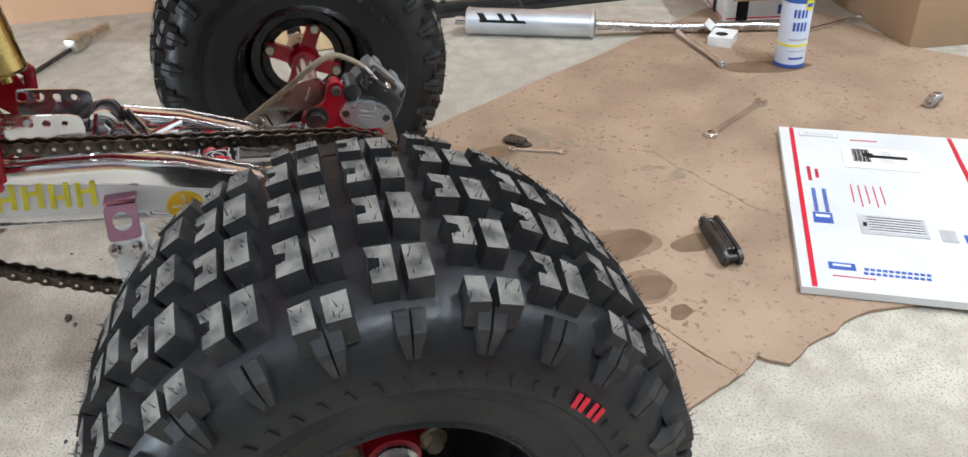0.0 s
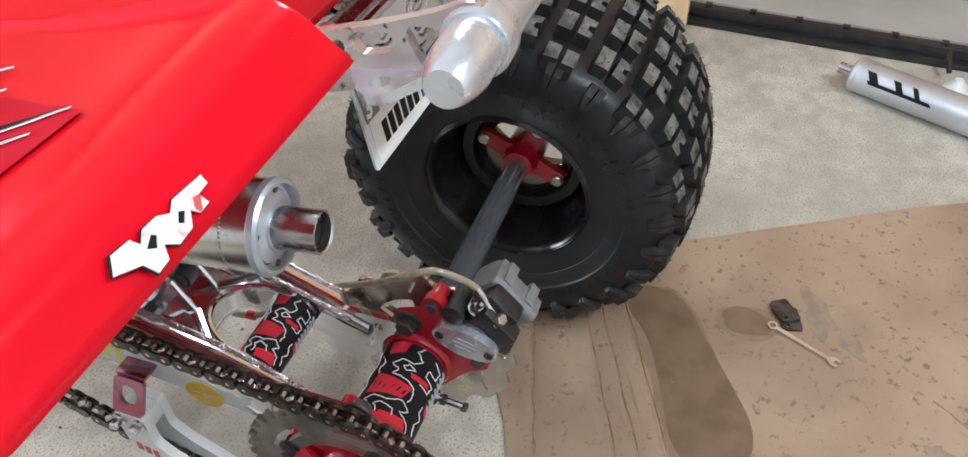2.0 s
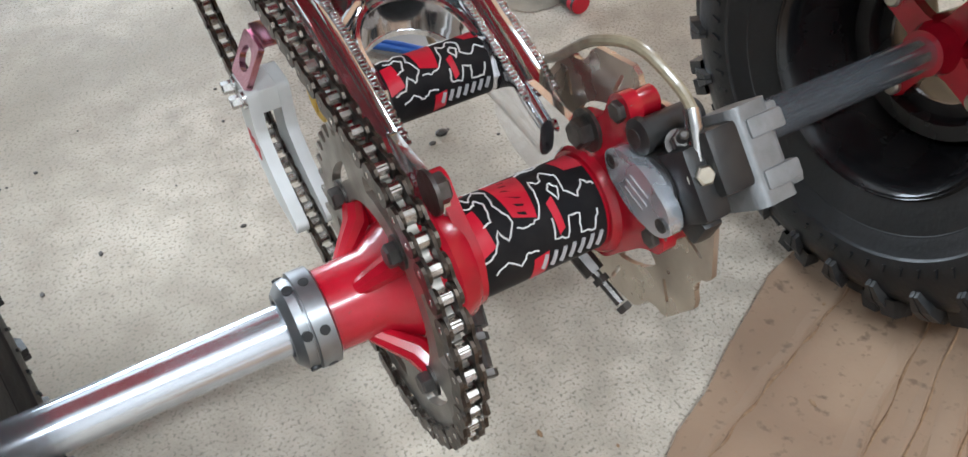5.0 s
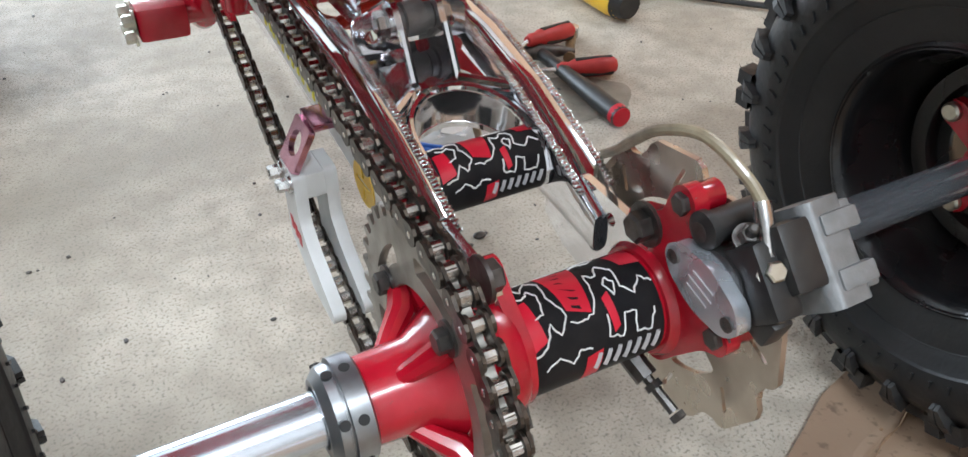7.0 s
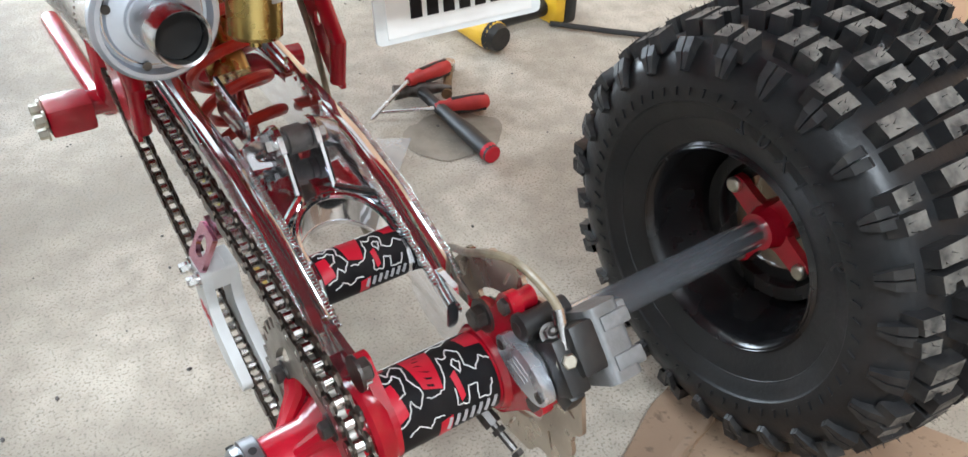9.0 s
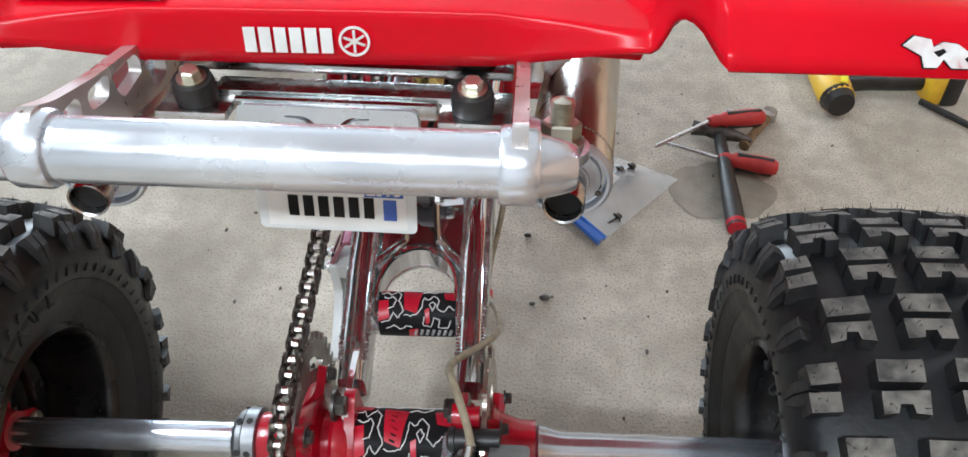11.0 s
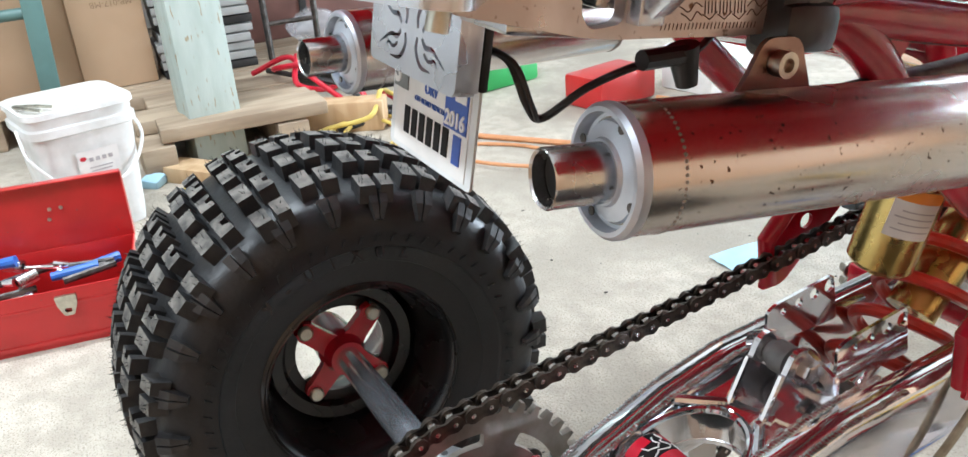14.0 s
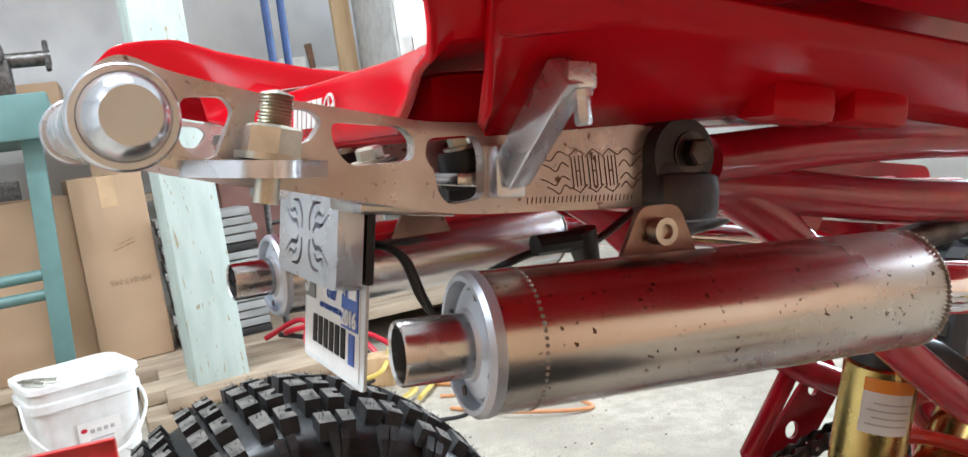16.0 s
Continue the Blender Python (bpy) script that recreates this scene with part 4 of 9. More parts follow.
prof = rounded2([(-0.017, -0.020), (0.013, -0.020), (0.017, -0.014), (0.017, 0.010), (0.010, 0.019), (-0.012, 0.021), (-0.017, 0.016)], 0.003)
plate(bm, prof, [], 0.060, basis(GC, (1, 0, 0), RC @ Vector((0, 0, 1))))
for k in (-1, 1):
    box(bm, GC + RC @ Vector((0.004, 0.0155 * k, 0.0185)), (0.026, 0.012, 0.008), RC, 0.002)
cal_body = part("caliper_body", bm, GREY_CAST, caliper, "rough grey cast outer caliper half")
for ty, tz in ((-0.021, 0.010), (0.021, 0.008)):
    bm = bmesh.new()
    box(bm, GC + RC @ Vector((0.0175, ty, tz)), (0.010, 0.009, 0.010), RC, 0.002)
    part("lug", bm, GREY_CAST, cal_body)
CL, CU = Vector((0, -0.968, -0.25)), Vector((0, -0.25, 0.968))
CC = Vector((0.0490, -0.0581, 0.2928))
bm = bmesh.new()
plate(bm, rounded2([(-0.036, 0.0), (-0.027, 0.0130), (0.0, 0.0195), (0.027, 0.0130), (0.036, 0.0), (0.027, -0.0130), (0.0, -0.0195), (-0.027, -0.0130)], 0.010), [], 0.010, basis(CC, CL, CU))
cap = part("caliper_cover", bm, ALU, caliper, "polished oval caliper cover")
for sg in (-1, 1):
    bm = bmesh.new()
    lathe(bm, [(0, 0), (0, 0.0048), (0.0012, 0.0048), (0.0012, 0.0026), (0.0004, 0.0026), (0.0004, 0)], CC + CL * 0.0262 * sg + Vector((-0.0051, 0, 0)), (-1, 0, 0), 14)
    part("cover_screw", bm, DARK_STEEL, cap)
bars([(0, y, 0.022 - abs(y) * 0.6, 0.0016) for y in (-0.006, 0.0, 0.006)], cap, GREY_PRINT, basis(CC + Vector((-0.0054, 0, 0)), CL, CU), "embossed_bar")
bm = bmesh.new()
bj = Vector((0.0640, -0.0870, 0.3190))
bolt(bm, bj, (-0.15, -0.75, 0.62), 0.0062, 0.007)
lathe(bm, [(-0.012, 0), (-0.012, 0.0070), (0, 0.0070), (0, 0)], bj, (-0.15, -0.75, 0.62), 16)
part("banjo_bolt", bm, ZINC, caliper, "zinc banjo bolt")
hose_pts = spline([bj + Vector((0.004, 0.010, 0.012)), bj + Vector((0.008, 0.022, 0.027)), (0.068, -0.050, 0.360), (0.058, -0.026, 0.3735), (0.050, 0.000, 0.366), (0.056, 0.030, 0.342), (0.070, 0.065, 0.312), (0.082, 0.100, 0.285),
                   (0.084, 0.135, 0.258), (0.078, 0.175, 0.232), (0.066, 0.214, 0.213), (0.066, 0.260, 0.216), (0.078, 0.310, 0.250), (0.086, 0.355, 0.305), (0.088, 0.39, 0.37), (0.088, 0.45, 0.45)], 8)
bm = bmesh.new()
sweep(bm, hose_pts, 0.0036, 10)
part("brake_hose", bm, HOSE, quad, "translucent tan brake hose")
bm = bmesh.new()
sweep(bm, [bj + Vector((0.001, 0.004, 0.004)), bj + Vector((0.004, 0.012, 0.014)), bj + Vector((0.006, 0.017, 0.020)), bj + Vector((0.008, 0.024, 0.029))], 0.0045, 12, radii=[0.0042, 0.0042, 0.0056, 0.005])
part("hose_fitting", bm, STEEL, caliper, "steel crimped hose end")
bm = bmesh.new()
sweep(bm, [(0.066, 0.209, 0.214), (0.066, 0.219, 0.2135)], 0.0052, 12)
part("hose_clip", bm, RED_PRINT, quad, "red tie round the brake hose")

# ---- swingarm ----
def arm_z(y):
    """Bottom and top of the arms at y."""
    def pw(k):
        for (y0, z0), (y1, z1) in zip(k, k[1:]):
            if y <= y1:
                return z0 + (z1 - z0) * (y - y0) / (y1 - y0)
        return k[-1][1]
    return pw([(0.05, 0.236), (0.15, 0.240), (0.37, 0.262), (0.56, 0.275)]), pw([(0.05, 0.266), (0.10, 0.290), (0.17, 0.316), (0.24, 0.332), (0.32, 0.338), (0.56, 0.350)])


bm = bmesh.new()
# arch between the arms and the lugs for the shock
ARC = [(0.043 * math.cos(math.pi * k / 20), 0.140 + 0.063 * math.sin(math.pi * k / 20) ** 0.8) for k in range(21)]
arch = [(-0.047, 0.262), (0.047, 0.262), (0.047, 0.136)] + ARC + [(-0.047, 0.136)]
m = basis((0, 0, 0.262), (1, 0, 0), (0, 1, 0.23))
plate(bm, arch, [], 0.006, m)
m2 = basis((0, 0, 0.232), (1, 0, 0), (0, 1, 0.23))
plate(bm, arch, [], 0.005, m2)
# curved wall of the arch, with a rounded rim
for back in (0.0, 0.004):
    rows = [[bm.verts.new(mm @ Vector((x * (1 + back * 8), y + back, h))) for mm, h in ((m, 0.003), (m2, -0.0025))] for x, y in ARC]
    for a, b in zip(rows, rows[1:]):
        bm.faces.new((a[0], b[0], b[1], a[1]))
sweep(bm, [m @ Vector((x, y, 0.0025)) for x, y in ARC], 0.0036, 8)
swing = part("swingarm", bm, CHROME, quad, "chromed box-section swingarm")
swing.matrix_basis = Matrix.Translation((-0.001, -0.006, 0.007))
for sx in (-1, 1):
    bm = bmesh.new()
    lug = rounded2([(0.206, 0.304), (0.226, 0.346), (0.238, 0.366), (0.258, 0.362), (0.266, 0.345), (0.275, 0.300)], 0.010)
    plate(bm, lug, [circle2(0.247, 0.346, 0.006, 14)], 0.005, basis((sx * 0.0175, 0, 0), (0, 1, 0), (0, 0, 1)))
    wing = rounded2([(0.0, 0.0), (0.030, 0.0), (0.030, 0.030), (0.012, 0.040), (0.0, 0.046)], 0.004)
    plate(bm, wing, [circle2(0.015, 0.018, 0.0055, 12)], 0.004, basis((sx * 0.017, 0.250, 0.318), (sx, 0.12, 0), (0, 0, 1)))
    sweep(bm, [(sx * 0.0175, 0.205, 0.310), (sx * 0.0175, 0.225, 0.348)], 0.0035, 8)
    sweep(bm, [(sx * 0.018, 0.204, 0.311), (sx * 0.046, 0.174, 0.311)], 0.0045, 8)
    web = [Vector((sx * 0.0175, 0.228, 0.322)), Vector((sx * 0.0175, 0.206, 0.303)), Vector((sx * 0.046, 0.174, 0.303)), Vector((sx * 0.047, 0.236, 0.316))]
    lo4, hi4 = [bm.verts.new(p - Vector((0, 0, 0.005))) for p in web], [bm.verts.new(p) for p in web]
    bm.faces.new(lo4)
    bm.faces.new(hi4)
    for k in range(4):
        bm.faces.new((lo4[k], lo4[(k + 1) % 4], hi4[(k + 1) % 4], hi4[k]))
    part("lug", bm, CHROME, swing, "chromed shock lug with ribs")
    bm = bmesh.new()
    # forward box brackets with a row of holes
    side = rounded2([(0.262, 0.0), (0.262, 0.032), (0.272, 0.037), (0.338, 0.045), (0.346, 0.0)], 0.004)
    holes = [circle2(0.280 + 0.018 * k, 0.028 + 0.0025 * k, 0.0036 + 0.0009 * k, 12) for k in range(4)]
    plate(bm, side, holes, 0.003, basis((sx * 0.036, 0, 0.335), (0, 1, 0), (0, 0, 1)))
    part("drilled_bracket", bm, CHROME, swing, "drilled bracket plate")
for sx in (-1, 1):
    bm = bmesh.new()
    ys = [0.055, 0.075, 0.10, 0.14, 0.17, 0.20, 0.24, 0.30, 0.38, 0.47, 0.56]
    rings = []
    for y in ys:
        lo, hi = arm_z(y)
        xi, xo = sx * 0.0455, sx * 0.0735
        xc, zc, hx, hz = (xi + xo) / 2, (lo + hi) / 2, abs(xo - xi) / 2, (hi - lo) / 2
        ring = []
        for k in range(24):
            t = 2 * math.pi * k / 24
            c, sn = math.cos(t), math.sin(t)
            ring.append(bm.verts.new((xc + hx * math.copysign(abs(c) ** 0.5, c), y, zc + hz * math.copysign(abs(sn) ** 0.42, sn))))
        rings.append(ring)
    for a, b in zip(rings, rings[1:]):
        for k in range(24):
            bm.faces.new((a[k], a[(k + 1) % 24], b[(k + 1) % 24], b[k]))
    bm.faces.new(rings[0])
    bm.faces.new(rings[-1])
    # rear end plates with an eye, reaching to the carrier bolts
    outline = rounded2([(0.125, 0.006), (0.085, 0.046), (0.024, 0.046), (0.008, 0.046), (0.002, 0.030), (0.010, 0.018), (0.038, 0.010), (0.050, -0.012), (0.070, -0.030), (0.100, -0.028), (0.13, -0.012)], 0.008)
    eye = rounded2([(0.052, 0.010), (0.074, 0.020), (0.078, 0.005), (0.062, -0.008)], 0.006)
    plate(bm, outline, [eye, circle2(0.045, 0.032, 0.005, 12)], 0.006, basis((sx * 0.0545, 0, AX), (0, 1, 0), (0, 0, 1)))
    part("arm", bm, CHROME, swing, "tall chromed box-section arm")
bm = bmesh.new()
lathe(bm, [(-0.075, 0), (-0.075, 0.026), (0.075, 0.026), (0.075, 0)], (0, 0.555, 0.312), (1, 0, 0), 28)
part("pivot_tube", bm, CHROME, swing)
# weld beads along the arms
rngw = random.Random(8)
for sx in (-1, 1):
    bm = bmesh.new()
    for off in (0.047, 0.0715):
        y = 0.075
        while y < 0.30:
            _, hi = arm_z(y)
            bmesh.ops.create_icosphere(bm, subdivisions=1, radius=0.0030, matrix=Matrix.Translation((sx * (off + rngw.uniform(-0.0006, 0.0006)), y, hi - 0.0024)) @ Matrix.Diagonal((1.25, 0.85, 0.7, 1)))
            y += 0.0032
    for k in range(14):
        bmesh.ops.create_icosphere(bm, subdivisions=1, radius=0.0032, matrix=Matrix.Translation((sx * (0.019 + 0.002 * k), 0.204 - 0.0022 * k, 0.3125)))
    tagged(part("weld_bead", bm, WELD, swing, "bright weld bead along the arm"), kind="stuff")
bm = bmesh.new()
sweep(bm, [(-0.0455, 0.136, 0.272), (0.0455, 0.136, 0.272)], 0.0225, 8)
cross = part("cross_tube", bm, CHROME, swing, "cross tube between the arms under a printed sticker")
racing_sticker(cross, -0.038, 0.042, 0.0228, 0.272, 0.136, 9)
bm = bmesh.new()
sweep(bm, [(-0.0145, 0.247, 0.346), (-0.009, 0.247, 0.346), (-0.008, 0.247, 0.346), (0.008, 0.247, 0.346), (0.009, 0.247, 0.346), (0.0145, 0.247, 0.346)], 0.0135, 20, radii=[0.0105, 0.0105, 0.0135, 0.0135, 0.0105, 0.0105])
sweep(bm, [(0, 0.247, 0.346), (0, 0.285, 0.318), (0, 0.325, 0.285)], 0.009, 10)
shock_eye = part("shock_eye", bm, GREY_CAST, quad, "grey lower eye of the shock absorber")
shock_eye.matrix_basis = Matrix.Translation((-0.001, -0.006, 0.007))
bm = bmesh.new()
bolt(bm, (-0.020, 0.247, 0.346), (-1, 0, 0), 0.009, 0.009)
part("shock_bolt", bm, STEEL, shock_eye)
bm = bmesh.new()
bolt(bm, (0.020, 0.247, 0.346), (1, 0, 0), 0.009, 0.009)
part("shock_bolt", bm, STEEL, shock_eye)

# print on the left arm: plain yellow bars and a round mark, on a white ground
ml = basis((-0.0739, 0, 0), (0, -1, 0), (0, 0.12, 1))
bm = bmesh.new()
strip = [(-0.52, 0.300), (-0.40, 0.285), (-0.115, 0.250), (-0.130, 0.262), (-0.118, 0.272), (-0.24, 0.300), (-0.40, 0.326), (-0.52, 0.333)]
plate(bm, strip, [], 0.0006, basis((-0.0739, 0, 0), (0, -1, 0), (0, 0, 1)))
strip = part("arm_sticker", bm, WHITE_PRINT, swing, "worn white sticker strip along the arm")
yb = []
for k in range(6):
    y = 0.405 - 0.0265 * k
    lo = 0.286 - 0.12 * (0.37 - y) * 0.9
    c = Vector((-0.0746, y, lo + 0.018))
    for dy in (-0.0075, 0.0075):
        yb.append((c.y + dy, c.z, 0.0052))
bm = bmesh.new()
for y, z, w in yb:
    box(bm, (-0.0746, y, z), (0.0008, w, 0.030), rot(-8 if int(y * 1e4) % 2 else 8))
for k in range(6):
    y = 0.405 - 0.0265 * k
    box(bm, (-0.0746, y, 0.286 - 0.108 * (0.37 - y) + 0.016 + 0.006 * (k % 2)), (0.0008, 0.016, 0.005), rot(-6))
tagged(part("yellow_bar", bm, YELLOW_PRINT, strip, "yellow print on the arm", smooth=0), kind="stuff")
bm = bmesh.new()
plate(bm, circle2(0, 0, 0.0185, 28, 0.0205), [rounded2([(-0.014, 0.0015), (0.014, 0.0015), (0.014, -0.0015), (-0.014, -0.0015)], 0.001), rounded2([(-0.0015, 0.004), (0.0015, 0.004), (0.0015, 0.014), (-0.0015, 0.014)], 0.001), rounded2([(-0.0015, -0.004), (-0.0015, -0.014), (0.0015, -0.014), (0.0015, -0.004)], 0.001)], 0.0009,
      basis((-0.0746, 0.174, 0.262), (0, -1, 0), (0, 0, 1)))
part("round_mark", bm, mat("amber_print", (0.80, 0.50, 0.03), 0.4, second=(0.70, 0.42, 0.02), scale=60), strip, "amber round mark")

# chain guide: chromed clamp above, white plastic block below
bm = bmesh.new()
plate(bm, rounded2([(-0.017, -0.018), (0.017, -0.018), (0.017, 0.020), (-0.017, 0.020)], 0.004), [circle2(0, 0.002, 0.0105, 24)], 0.005, basis((-0.104, 0.238, 0.268), (0, -1, 0), (0.55, 0, 1)))
box(bm, (-0.083, 0.238, 0.287), (0.022, 0.034, 0.005), None, 0.0015)
guide = part("chain_guide", bm, GUIDE_PURPLE, swing, "chrome chain guide clamp with a purple base colour")
bm = bmesh.new()
blk = rounded2([(-0.018, 0.030), (0.018, 0.030), (0.018, -0.012), (0.036, -0.030), (0.085, -0.058), (0.080, -0.070), (0.03, -0.068), (0.008, -0.052), (-0.014, -0.044)], 0.006)
for x in (-0.1105, -0.0855):
    plate(bm, blk, [], 0.010, basis((x, 0.238, 0.222), (0, -1, 0), (0, 0, 1)))
box(bm, (-0.098, 0.238, 0.240), (0.026, 0.035, 0.022), None, 0.003)
block = part("guide_block", bm, WHITE_PLASTIC, guide, "white plastic chain guide block")
bars([(-0.004 + 0.009 * k, -0.024 - 0.003 * k, 0.006, 0.012) for k in range(3)], block, RED_PRINT, basis((-0.1160, 0.238, 0.222), (0, -1, 0), (0, 0, 1)), "red_mark")
for dy in (-0.010, 0.012):
    bm = bmesh.new()
    bolt(bm, (-0.1155, 0.238 + dy, 0.243), (-1, 0, 0), 0.0055, 0.010)
    part("guide_bolt", bm, STEEL, guide)

# ---- rear fenders: one moulding, built as rows across and columns front to back ----
def smoothstep(a, b, t):
    t = min(1.0, max(0.0, (t - a) / (b - a)))
    return t * t * (3 - 2 * t)


RIDGE_X, FOOT_X = 0.382, 0.397      # outer ridge, and foot of the outer flange


def rise(x):
    """How far the moulding has climbed from the deck (0) to the fender (1), and how far it has swept back."""
    u = min(abs(x), RIDGE_X)
    return smoothstep(0.183, 0.199, u), 0.22 * smoothstep(0.09, 0.19, u) + 0.78 * smoothstep(0.189, 0.205, u)


def fender_rear(x):
    """Rear ridge: y and z at x."""
    u = min(abs(x), RIDGE_X)
    kz, ky = rise(x)
    y = 0.006 * (1 - ky) + (-0.060 - 0.007 * smoothstep(0.2, 0.372, u)) * ky
    z = 0.742 * (1 - kz) + (0.795 - 0.007 * smoothstep(0.2, 0.372, u)) * kz
    return y, z


def top_z(x, y):
    """Height of the top skin; its outer part falls away towards the front."""
    u = min(abs(x), RIDGE_X)
    k, _ = rise(x)
    yr, zr = fender_rear(x)
    d = max(0.0, y - yr)
    side = 0.30 * min(d, 0.095) * smoothstep(0.0, 0.03, d) + 0.20 * max(0.0, d - 0.095)
    return zr - side * k + 0.010 * (1 - k) * smoothstep(0.05, 0.3, y)


# the bend from the ridge over to the foot of a flange: way out and way down
BEND = [(0.0, 0.0), (0.10, 0.005), (0.22, 0.04), (0.36, 0.13), (0.48, 0.28), (0.62, 0.48), (0.80, 0.73), (1.0, 1.0)]


def fender_point(x, y, f, g):
    """A point of the moulding: f steps down the outer flange, g down the rear one."""
    u, sg = abs(x), (1 if x >= 0 else -1)
    k, ky = rise(x)
    yr, zr = fender_rear(x)
    fo, fd = BEND[f]
    go, gd = BEND[g]
    v = smoothstep(0.2, 0.372, u)
    if f and g:                       # round the corner of the skirt
        q = max(fo, go) / math.hypot(fo, go)
        q = 1 - (1 - q) * 0.75
        fo, go = fo * q, go * q
    yy = (yr if g else y) - go * (0.006 * (1 - ky) + (0.033 - 0.013 * v) * ky)
    xx = x + sg * fo * (FOOT_X - RIDGE_X)
    foot = 0.032 - 0.025 * smoothstep(0.09, 0.188, u)
    zz = (zr if g else top_z(x, y)) - max(fd, gd) * (foot * (1 - k) + 0.020 * k)
    return Vector((xx, yy, zz))


bm = bmesh.new()
us = [0.0, 0.05, 0.10, 0.14, 0.165, 0.178, 0.183, 0.1855, 0.188, 0.190, 0.192, 0.194, 0.196, 0.198, 0.200, 0.202, 0.2045, 0.207, 0.211, 0.217, 0.23, 0.25, 0.27, 0.29, 0.31, 0.33, 0.355, 0.372, RIDGE_X]
cols = [(u, 0) for u in us] + [(RIDGE_X, f) for f in range(1, len(BEND))]
cols = [(-u, f) for u, f in reversed(cols[1:])] + cols
fs = [0.0, 0.012, 0.025, 0.04, 0.06, 0.085, 0.115, 0.15, 0.2, 0.26, 0.33, 0.42, 0.5, 0.6, 0.7, 0.78, 0.86, 0.93, 1.0]
grid = []
for x, f in cols:
    yr, _ = fender_rear(x)
    col = [bm.verts.new(fender_point(x, yr, f, g)) for g in range(len(BEND) - 1, 0, -1)]
    col += [bm.verts.new(fender_point(x, yr + (0.44 - yr) * t, f, 0)) for t in fs]
    grid.append(col)
for a, b in zip(grid, grid[1:]):
    for j in range(len(a) - 1):
        bm.faces.new((a[j], a[j + 1], b[j + 1], b[j]))
fender = part("rear_fender", bm, RED_PLASTIC, quad, "glossy red plastic rear fender moulding", smooth=50)
fender.matrix_basis = chassis(-0.0334, -0.004) @ Matrix.Rotation(0.0185, 4, "Z")
sol = fender.modifiers.new("thickness", "SOLIDIFY")
sol.thickness, sol.offset = 0.003, -1.0
# inner walls below the moulding, and the ribs moulded under them
WALL = [(0.001, 0.769, 0.716, 0.182), (0.012, 0.765, 0.710, 0.155), (0.03, 0.760, 0.706, 0.122), (0.06, 0.752, 0.704, 0.120), (0.095, 0.744, 0.702, 0.125), (0.115, 0.740, 0.701, 0.138), (0.15, 0.733, 0.699, 0.152), (0.20, 0.723, 0.693, 0.156), (0.25, 0.713, 0.684, 0.158), (0.32, 0.700, 0.668, 0.158), (0.40, 0.684, 0.650, 0.158)]
for sgn in (-1, 1):
    bm = bmesh.new()
    rows = []
    for y, hi, lo, xb in WALL:
        if sgn < 0 and y > 0.1:
            lo -= 0.035
        rows.append([bm.verts.new((sgn * (0.199 + (xb - 0.199) * t), y, hi + (lo - hi) * t)) for t in (0, 0.25, 0.5, 0.75, 1.0)])
    for a, b in zip(rows, rows[1:]):
        for j in range(4):
            bm.faces.new((a[j], a[j + 1], b[j + 1], b[j]))
    wall = part("inner_panel", bm, RED_PLASTIC, fender, "red plastic inner wall of the fender")
    sol = wall.modifiers.new("thickness", "SOLIDIFY")
    sol.thickness, sol.offset = 0.003, 0.0
    for y, z in ((0.165, 0.700), (0.215, 0.692)):
        bm = bmesh.new()
        box(bm, (sgn * 0.160, y, z), (0.026, 0.040, 0.018), rot(-12), 0.006)
        part("rib", bm, RED_PLASTIC, wall)
# tail box under the middle of the moulding
bm = bmesh.new()
box(bm, (0, 0.060, 0.7175), (0.235, 0.100, 0.028), rot(-3), 0.008)
part("tail_box", bm, RED_PLASTIC, fender, "red moulded box below the deck")
bm = bmesh.new()
box(bm, (0, 0.40, 0.772), (0.24, 0.26, 0.06), None, 0.025)
part("seat", bm, mat("red_seat_vinyl", (0.40, 0.008, 0.012), 0.4, second=(0.33, 0.006, 0.010), scale=40, bump=0.2), quad, "red vinyl seat end").matrix_basis = chassis(-0.02, 0.0)

# graphics on the fender
def on_fender(x, y, lift=0.0012):
    return Vector((x, y, top_z(x, y) + lift))


def fender_print(name, pts, material, lift, parent, label="", n=5):
    """A flat print that follows the top of the fender; pts is an outline in x and y."""
    bm = bmesh.new()
    vs = [bm.verts.new((x, y, 0)) for x, y in pts]
    es = [bm.edges.new((vs[i], vs[(i + 1) % len(vs)])) for i in range(len(vs))]
    bmesh.ops.triangle_fill(bm, edges=es, use_beauty=True, normal=(0, 0, 1))
    bmesh.ops.subdivide_edges(bm, edges=bm.edges[:], cuts=n, use_grid_fill=True)
    for v in bm.verts:
        v.co = on_fender(v.co.x, v.co.y, lift)
    return part(name, bm, material, parent, label)


def lick(bm, pts, w, grow, lift):
    """A printed flame on the fender, pointed at its first end and widest before its last."""
    p = spline([(x, y, 0) for x, y in pts], 7)
    rows = []
    for i, q in enumerate(p):
        d = (p[min(i + 1, len(p) - 1)] - p[max(i - 1, 0)]).normalized()
        nrm = Vector((-d.y, d.x, 0))
        t = i / (len(p) - 1)
        ww = w * (0.06 + 0.94 * smooth01(t * 1.35)) * min(1.0, 5 * (1 - t) + 0.15) + grow * min(1.0, 6 * t + 0.3)
        rows.append([bm.verts.new(on_fender(*(q + nrm * k * ww).xy, lift)) for k in (-1, 0, 1)])
    for a, b in zip(rows, rows[1:]):
        for k in (0, 1):
            bm.faces.new((a[k], a[k + 1], b[k + 1], b[k]))


